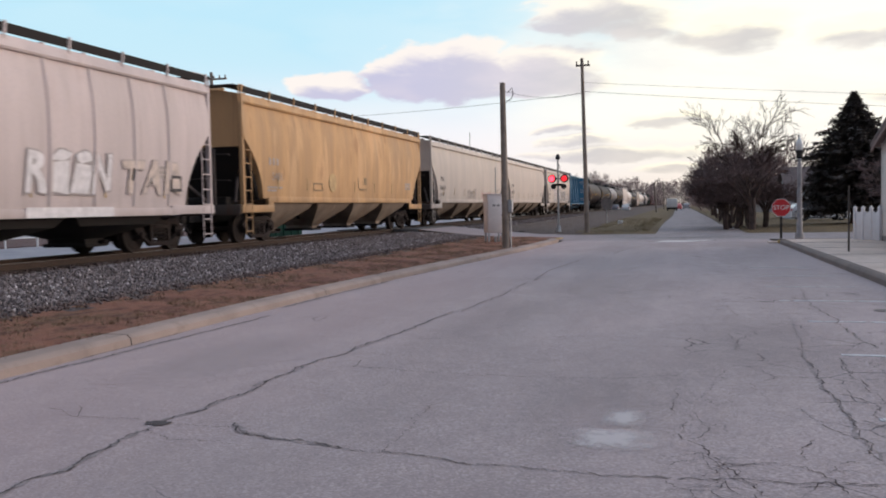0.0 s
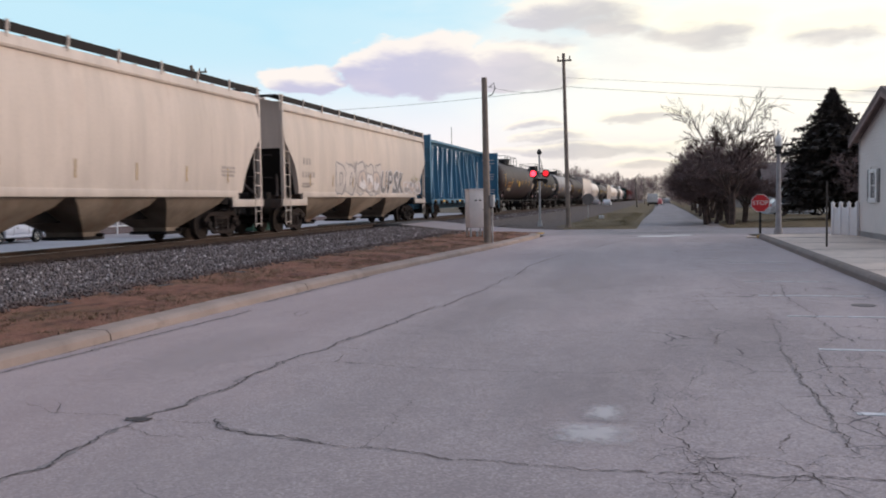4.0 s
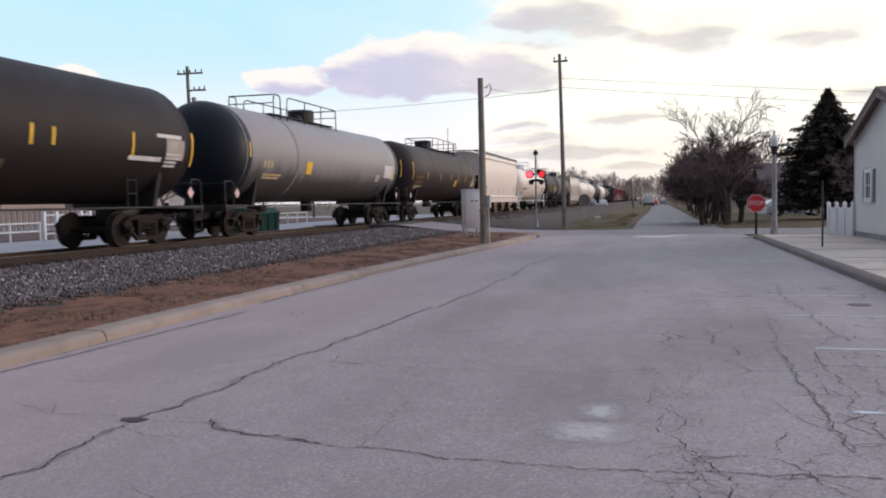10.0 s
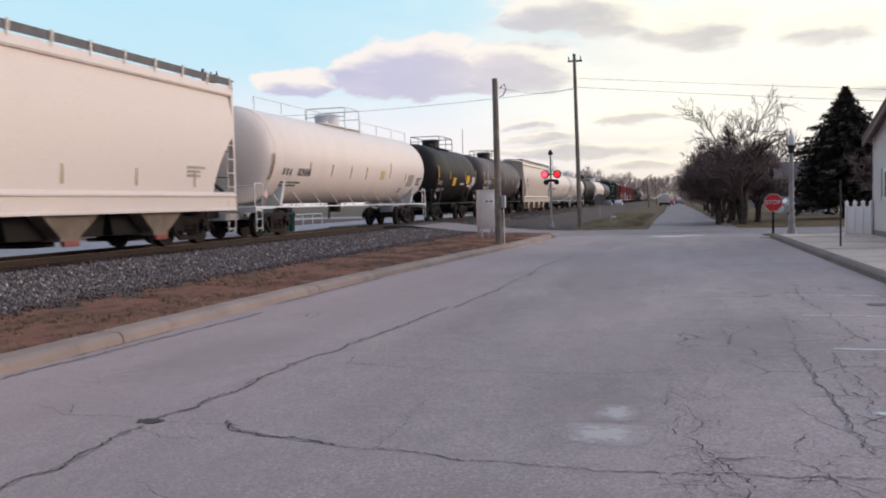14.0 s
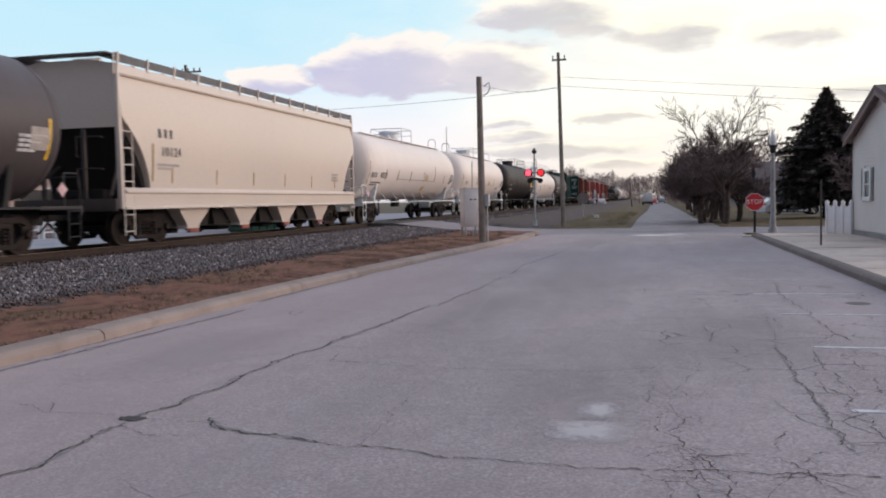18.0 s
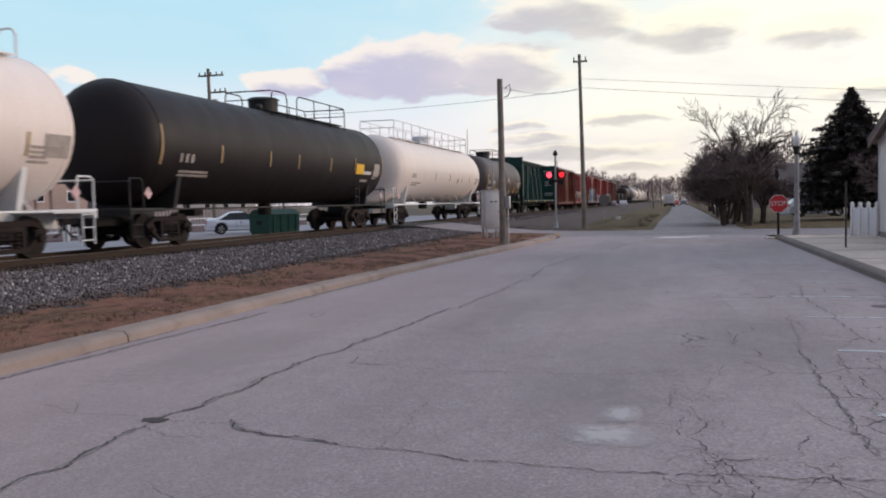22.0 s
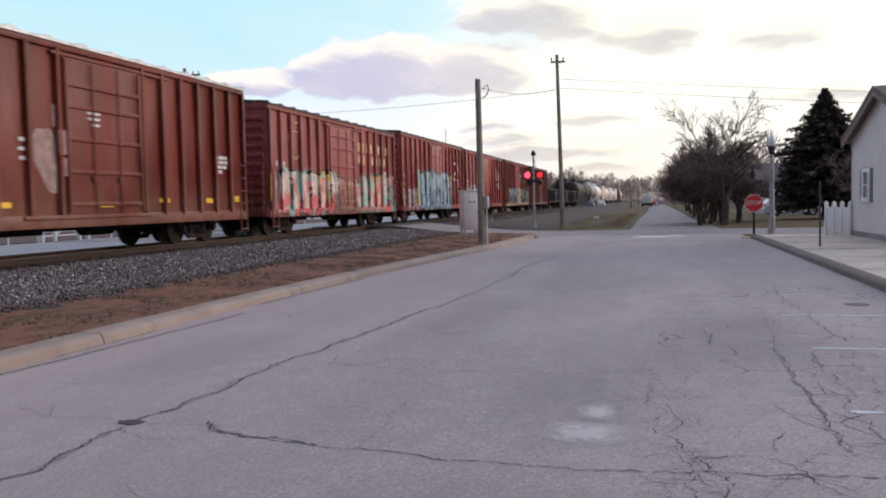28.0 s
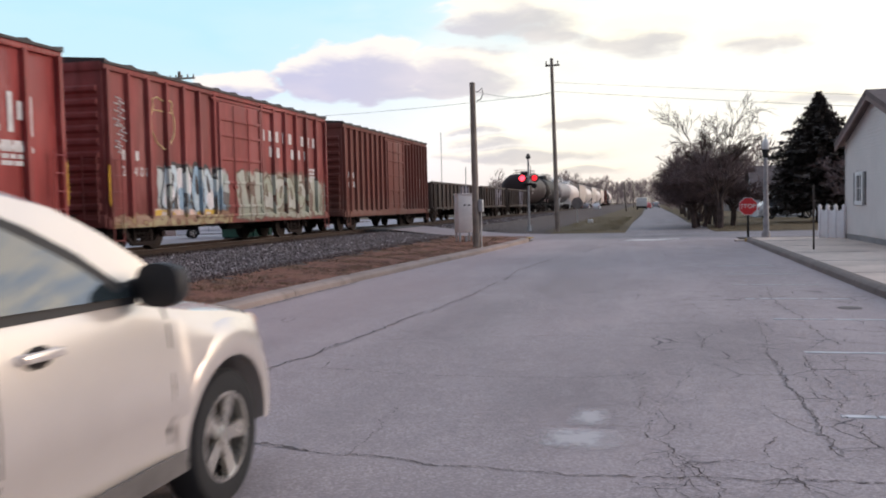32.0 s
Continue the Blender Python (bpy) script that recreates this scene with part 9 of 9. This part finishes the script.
# ---- beyond the railway ----
def dumpster(x, y, turn, w, length, lab):
    """A steel bin on skids; its nearest lower corner is the origin, and it lies along +y and -x."""
    d = thing("dumpster", lab, "dumpster", pose(x, y, 0.0, 0, 0, turn))
    bm = new_bm()
    prism(bm, [(-w, 0.12), (0, 0.12), (0.03, 1.22), (-w - 0.03, 1.22)], "y", 0, length)
    part("bin_body", bm, GREEN_BIN, d, smooth=False)
    for q in range(4):
        bm = new_bm()
        box(bm, (0.0, length * (q + 0.5) / 4 - 0.05, 0.15), (0.08, length * (q + 0.5) / 4 + 0.05, 1.18), 0.01)
        part("side_rib", bm, GREEN_BIN, d, smooth=False)
    bm = new_bm()
    box(bm, (-w - 0.05, -0.05, 1.15), (0.07, length + 0.05, 1.24), 0.015)
    part("top_rim", bm, GREEN_BIN, d, smooth=False)
    bm = new_bm()
    prism(bm, [(-w - 0.04, 1.24), (0.06, 1.24), (-0.35, 1.52), (-w + 0.35, 1.52)], "y", -0.03, length + 0.03)
    part("lid", bm, plain("bin_lid", (0.012, 0.05, 0.034), 0.7), d, smooth=False)
    bm = new_bm()
    box(bm, (-w * 0.62, -0.10, 0.62), (-w * 0.42, 0.02, 0.86), 0.01)
    part("fork_pocket", bm, BLACK, d, smooth=False)
    for xx in (-w + 0.15, -0.2):
        bm = new_bm()
        box(bm, (xx - 0.08, 0.05, 0.0), (xx + 0.08, length - 0.05, 0.13))
        part("skid", bm, BLACK, d, smooth=False)
    return d


dumpster(-23.2, 46.9, -12, 1.45, 2.95, "dark green metal dumpster with a closed sloping lid")
gate = thing("pipe_gate", "white pipe gate with crossed braces", "gate", pose(-32, 40.4, 0.0))
bm = new_bm()
for z in (0.35, 0.85, 1.35):
    tube(bm, [(0, 0, z), (0, 3.9, z)], 0.045)
part("gate_bar", bm, WHITE, gate)
for y in (0.0, 1.0, 3.1, 3.9):
    bm = new_bm()
    box(bm, (-0.09, y - 0.09, 0), (0.09, y + 0.09, 1.55), 0.01)
    part("gate_post", bm, WHITE, gate)
bm = new_bm()
tube(bm, [(0, 1.0, 1.35), (0, 3.1, 0.35)], 0.04)
tube(bm, [(0, 1.0, 0.35), (0, 3.1, 1.35)], 0.04)
part("gate_brace", bm, WHITE, gate)
for i, (y0, y1) in enumerate(((18, 29), (29, 40.2), (44.6, 55), (55, 66), (66, 77))):
    rail_f = thing("pipe_rail", "low white pipe railing round the car park", "railing", pose(-32.1, 0, 0), "pipe railings")
    bm = new_bm()
    for z in (0.5, 0.95):
        tube(bm, [(0, y0, z), (0, y1, z)], 0.04)
    part("rail_bar", bm, WHITE, rail_f)
    for y in span(y0, y1, 2.2):
        bm = new_bm()
        cyl(bm, (0, y, 0), (0, y, 1.0), 0.05, seg=8)
        part("rail_post", bm, WHITE, rail_f)
DULL_WHITE = plain("dull_white_paint", (0.20, 0.17, 0.175), 0.7, 0, 0.12)
slats = thing("slat_fence", "long white slatted fence beyond the car park", "fence", pose(-47, 0, 0))
for y in span(28, 92, 0.62):
    bm = new_bm()
    box(bm, (-0.03, y - 0.2, 0.1), (0.03, y + 0.2, 1.75))
    part("slat", bm, DULL_WHITE, slats, smooth=False)
bm = new_bm()
for z in (0.4, 1.4):
    box(bm, (-0.1, 27.8, z), (-0.03, 92.2, z + 0.12))
part("fence_rail", bm, DULL_WHITE, slats, smooth=False)
# red-brown mulch bed behind the railing
bm = new_bm()
box(bm, (-46, 10, -0.02), (-32.6, 100, 0.05))
setting("planting_bed", bm, soil("mulch", [(0.10, 0.055, 0.05), (0.16, 0.09, 0.08), (0.14, 0.10, 0.085)], 0.8), "reddish-brown mulch ground behind the railings", "ground")


def simple_house(name, label, m, w, d, eave, ridge, wall_m, roof_m, axis="y", wins=()):
    h = thing(name, label, "house", m)
    bm = new_bm()
    if axis == "y":
        prism(bm, [(-w / 2, 0), (w / 2, 0), (w / 2, eave), (0, ridge), (-w / 2, eave)], "y", -d / 2, d / 2)
    else:
        prism(bm, [(-d / 2, 0), (d / 2, 0), (d / 2, eave), (0, ridge), (-d / 2, eave)], "x", -w / 2, w / 2)
    part("wall", bm, wall_m, h, smooth=False)
    bm = new_bm()
    a = (w if axis == "y" else d) / 2
    o = 0.4
    dz = o * (ridge - eave) / a
    for s in (-1, 1):
        prism(bm, [(s * (a + o), eave - dz), (0, ridge), (0, ridge + 0.18), (s * (a + o), eave - dz + 0.18)], axis, -(d if axis == "y" else w) / 2 - 0.4, (d if axis == "y" else w) / 2 + 0.4)
    part("roof", bm, roof_m, h, smooth=False)
    for x, y, z, ww, hh, face in wins:
        bm = new_bm()
        if face == "y":
            box(bm, (x - ww / 2, y - 0.04, z), (x + ww / 2, y + 0.04, z + hh), 0.01)
        else:
            box(bm, (x - 0.04, y - ww / 2, z), (x + 0.04, y + ww / 2, z + hh), 0.01)
        wn2 = part("window", bm, WHITE, h, smooth=False)
        bm = new_bm()
        if face == "y":
            box(bm, (x - ww / 2 + 0.1, y - 0.06, z + 0.1), (x + ww / 2 - 0.1, y + 0.06, z + hh - 0.1))
        else:
            box(bm, (x - 0.06, y - ww / 2 + 0.1, z + 0.1), (x + 0.06, y + ww / 2 - 0.1, z + hh - 0.1))
        part("pane", bm, GLASS_DARK, wn2, smooth=False)
    return h


CREAM = plain("cream_wall", (0.55, 0.52, 0.50), 0.8, 0, 0.08)
simple_house("house", "tan house with a brown gable beyond the railway", pose(-67, 77.0, 0.0), 10, 9.4, 4.6, 6.9, TAN, ROOFING, "x", [(5.0, -2.6, 2.6, 1.1, 1.2, "x"), (5.0, 2.2, 2.6, 1.6, 1.2, "x")])
simple_house("house", "dark-roofed house beyond the railway", pose(-66, 60.0, 0.0), 9, 12, 3.2, 6.2, CREAM, ROOFING, "x", [(4.5, -3, 1.6, 1.4, 1.2, "x"), (4.5, 2, 1.6, 1.4, 1.2, "x")])
simple_house("shed", "long low grey building beyond the railway", pose(-66, 104.0, 0.0), 10, 30, 3.2, 4.4, plain("grey_shed", (0.30, 0.28, 0.28), 0.8), ROOFING, "x", [(5.0, -9 + 5 * i, 1.2, 1.6, 1.2, "x") for i in range(5)])
simple_house("house", "pale blue house behind the bare trees", pose(11.9, 84.0, 0.0), 5.4, 7, 2.7, 4.5, plain("pale_blue_wall", (0.55, 0.60, 0.66), 0.7, 0, 0.06), ROOFING, "x", [(-1.7, -3.5, 0.9, 0.9, 1.2, "y"), (0.4, -3.5, 0.9, 1.1, 1.2, "y")])
simple_house("house", "white house far along the street", pose(15.0, 135.0, 0.0), 9, 9, 3.2, 5.6, CREAM, ROOFING, "y")
up, ut = lean_pole("utility_pole", "far utility pole with two crossarms", (-32.0, 56.2, 0.0), (-32.2, 56.2, 11.6), 0.17, 0.11)
for z, x0, x1 in ((11.1, -1.0, 1.0), (9.9, -0.2, 1.2)):
    bm = new_bm()
    box(bm, (x0, -0.06, z - 0.06), (x1, 0.06, z + 0.06), 0.01)
    for q in span(x0 + 0.1, x1 - 0.1, 0.42):
        cyl(bm, (q, 0, z + 0.06), (q, 0, z + 0.26), 0.05, seg=8)
    part("crossarm", bm, POLE_WOOD, up)
bm = new_bm()
cyl(bm, (0.3, 0, 8.6), (0.3, 0, 9.4), 0.2, seg=14)
part("transformer", bm, GALV, up)
mast = thing("radio_mast", "thin far radio mast", "mast", pose(-47.3, 200, 0))
bm = new_bm()
tube(bm, [(0, 0, 0), (0, 0, 19)], 0.10)
part("mast_tube", bm, GALV, mast)
lean_pole("utility_pole", "small far utility pole beside the street", (-3.6, 150, 0.0), (-3.9, 150, 5.2), 0.16, 0.12)
lean_pole("utility_pole", "small far utility pole beside the street", (-3.4, 215, 0.0), (-3.5, 215, 6.5), 0.16, 0.12)
sgn = thing("warning_sign", "grey back of a round railway warning sign on a post", "road sign", pose(-5.5, 70.0, 0.1))
bm = new_bm()
cyl(bm, (0, -0.01, 1.55), (0, 0.01, 1.55), 0.45, seg=24)
part("sign_disc", bm, plain("sign_back", (0.24, 0.21, 0.20), 0.7), sgn)
bm = new_bm()
cyl(bm, (0, 0.03, 0), (0, 0.03, 1.9), 0.035, seg=8)
part("post", bm, GALV, sgn)
for x, y, h in ((4.0, 72, 0.5), (4.1, 84, 0.6), (4.0, 98, 0.6)):
    mb = thing("mailbox", "small white mailbox on a post", "mailbox", pose(x, y, 0.03), "mailboxes")
    bm = new_bm()
    box(bm, (-0.05, -0.05, 0), (0.05, 0.05, h))
    part("post", bm, WHITE, mb)
    bm = new_bm()
    box(bm, (-0.11, -0.24, h), (0.11, 0.24, h + 0.22), 0.05)
    part("letter_box", bm, WHITE, mb)
bm = new_bm()
box(bm, (-4.6, 69, 0.1), (-4.2, 69.3, 0.35), 0.03)
tagged(part("kerb_block", bm, WHITE), "small white block in the grass", "block")

for i, (x, y, h, sd) in enumerate(((-23.3, 140, 9.0, 41), (-27.5, 132, 8.0, 42), (-31, 120, 7.5, 43), (-45, 95, 9.5, 44), (-50, 82, 9.0, 45), (-44, 108, 10, 46), (-38, 118, 8.5, 47), (-47, 70, 8.5, 48), (-19.5, 180, 9.0, 49), (-17.5, 215, 9.5, 50))):
    bare_tree("bare_tree", "bare winter tree beyond the railway", (x, y, 0.0), h * 1.45, 0.85, sd, 1, 5)
spruce("spruce_tree", "dark conifer beyond the railway", (-17.5, 172, 0.0), 8.0, 2.0, 5, 26)
bare_tree("bare_tree", "broad bare tree beyond the railway", (-15.5, 195, 0.0), 8.0, 1.1, 52, 2, 5)


def far_woods(name, label, n, place, hmin, hmax, seed):
    """A distant wood as many thin upright sprays of twigs."""
    r = random.Random(seed)
    verts, faces = [], []
    for i in range(n):
        x, y = place(r)
        h = r.uniform(hmin, hmax)
        for j in range(150):
            a, f = r.random() * math.tau, r.random() ** 0.7
            sp = h * 0.34 * math.sin(math.pi * min(0.97, 0.12 + 0.85 * f)) * r.random() ** 0.5
            p = Vector((x + sp * math.cos(a), y + sp * math.sin(a), h * f * 0.92))
            d = Vector((math.cos(a) * r.uniform(0, 0.8), math.sin(a) * r.uniform(0, 0.8), 1)).normalized() * h * r.uniform(0.05, 0.14)
            s = Vector((r.uniform(-1, 1), r.uniform(-1, 1), 0)).normalized() * h * 0.008
            o = len(verts)
            verts.extend([p - s, p + s, p + d])
            faces.append((o, o + 1, o + 2))
    return tagged(put(name, raw(name, verts, faces, TWIG)), label, "woods", kind="stuff")


far_woods("far_woods", "hazy belt of bare woods at the end of the street", 420, lambda r: (r.uniform(-70, 60), r.uniform(380, 520)), 9, 14, 61)
far_woods("far_woods", "bare trees along the far side of the railway", 120, lambda r: (r.uniform(-40, -22), r.uniform(220, 420)), 7, 12, 62)
far_woods("far_woods", "bare trees lining the far street", 230, lambda r: (r.uniform(4.5, 16), r.uniform(120, 400)), 6, 11, 63)
far_woods("far_woods", "bare trees behind the houses beyond the railway", 200, lambda r: (r.uniform(-130, -74), r.uniform(30, 200)), 7, 12, 64)
far_woods("far_woods", "bare trees behind the houses", 120, lambda r: (r.uniform(16, 60), r.uniform(70, 180)), 6, 10, 65)
# Out of view: added so the passing car's window reflects a dark row.
far_woods("far_woods", "unseen row of bare trees added for the car window to reflect", 160, lambda r: (r.uniform(42, 70), r.uniform(-90, 70)), 5, 9, 66)


# ---- what moves ----
def motions():
    for car, y0 in TRAIN:
        walk(car, [(t, pose(TRACK_X, y0 - SPEED * t - SLOWING * t * t / 2, RAIL_Z)) for t in (0, 4, 8, 12, 16, 20, 24, 28, 32)])
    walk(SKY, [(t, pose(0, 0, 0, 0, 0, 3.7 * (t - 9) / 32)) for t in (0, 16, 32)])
    drive = 8.8
    # the saloon rolls in beyond the railway and stops behind the dumpsters
    walk(sedan, [(t, pose(x, y, 0, 0, 0, turn)) for t, x, y, turn in ((0, -31.0, 22.0, 0), (3, -31.0, 33.0, 0), (5.5, -31.0, 43.6, -10), (6.2, -30.9, 46.3, -28), (7, -30.2, 48.6, -46), (8, -28.4, 50.1, -54), (9, -26.95, 50.72, -55), (10, -26.2, 51.18, -55), (10.6, -26.0, 51.3, -55), (11.5, -26.0, 51.3, -55), (32, -26.0, 51.3, -55))])
    walk(suv, [(t, pose(SUV_X, 4.46 - drive * (32 - t), 0)) for t in (0, 16, 31, 32)])
    for wh, x, y in SUV_WHEELS:
        walk(wh, [(n / FPS, pose(x, y, 0.385, -math.degrees(drive * (n / FPS - 32) / 0.385))) for n in range(32 * FPS + 1)])
    # wheels roll one step a frame; axles in the same seat of their trucks roll alike
    first = {}
    for ob, a in AXLES:
        if a in first:
            ob.rotation_mode = "QUATERNION"
            ob.animation_data_create()
            ob.animation_data.action = first[a].animation_data.action
            ob.animation_data.action_slot = first[a].animation_data.action_slot
        else:
            first[a] = ob
            walk(ob, [(n / FPS, pose(0, a, 0.457, math.degrees((SPEED * n / FPS + SLOWING * (n / FPS) ** 2 / 2) / 0.457))) for n in range(32 * FPS + 1)])


motions()
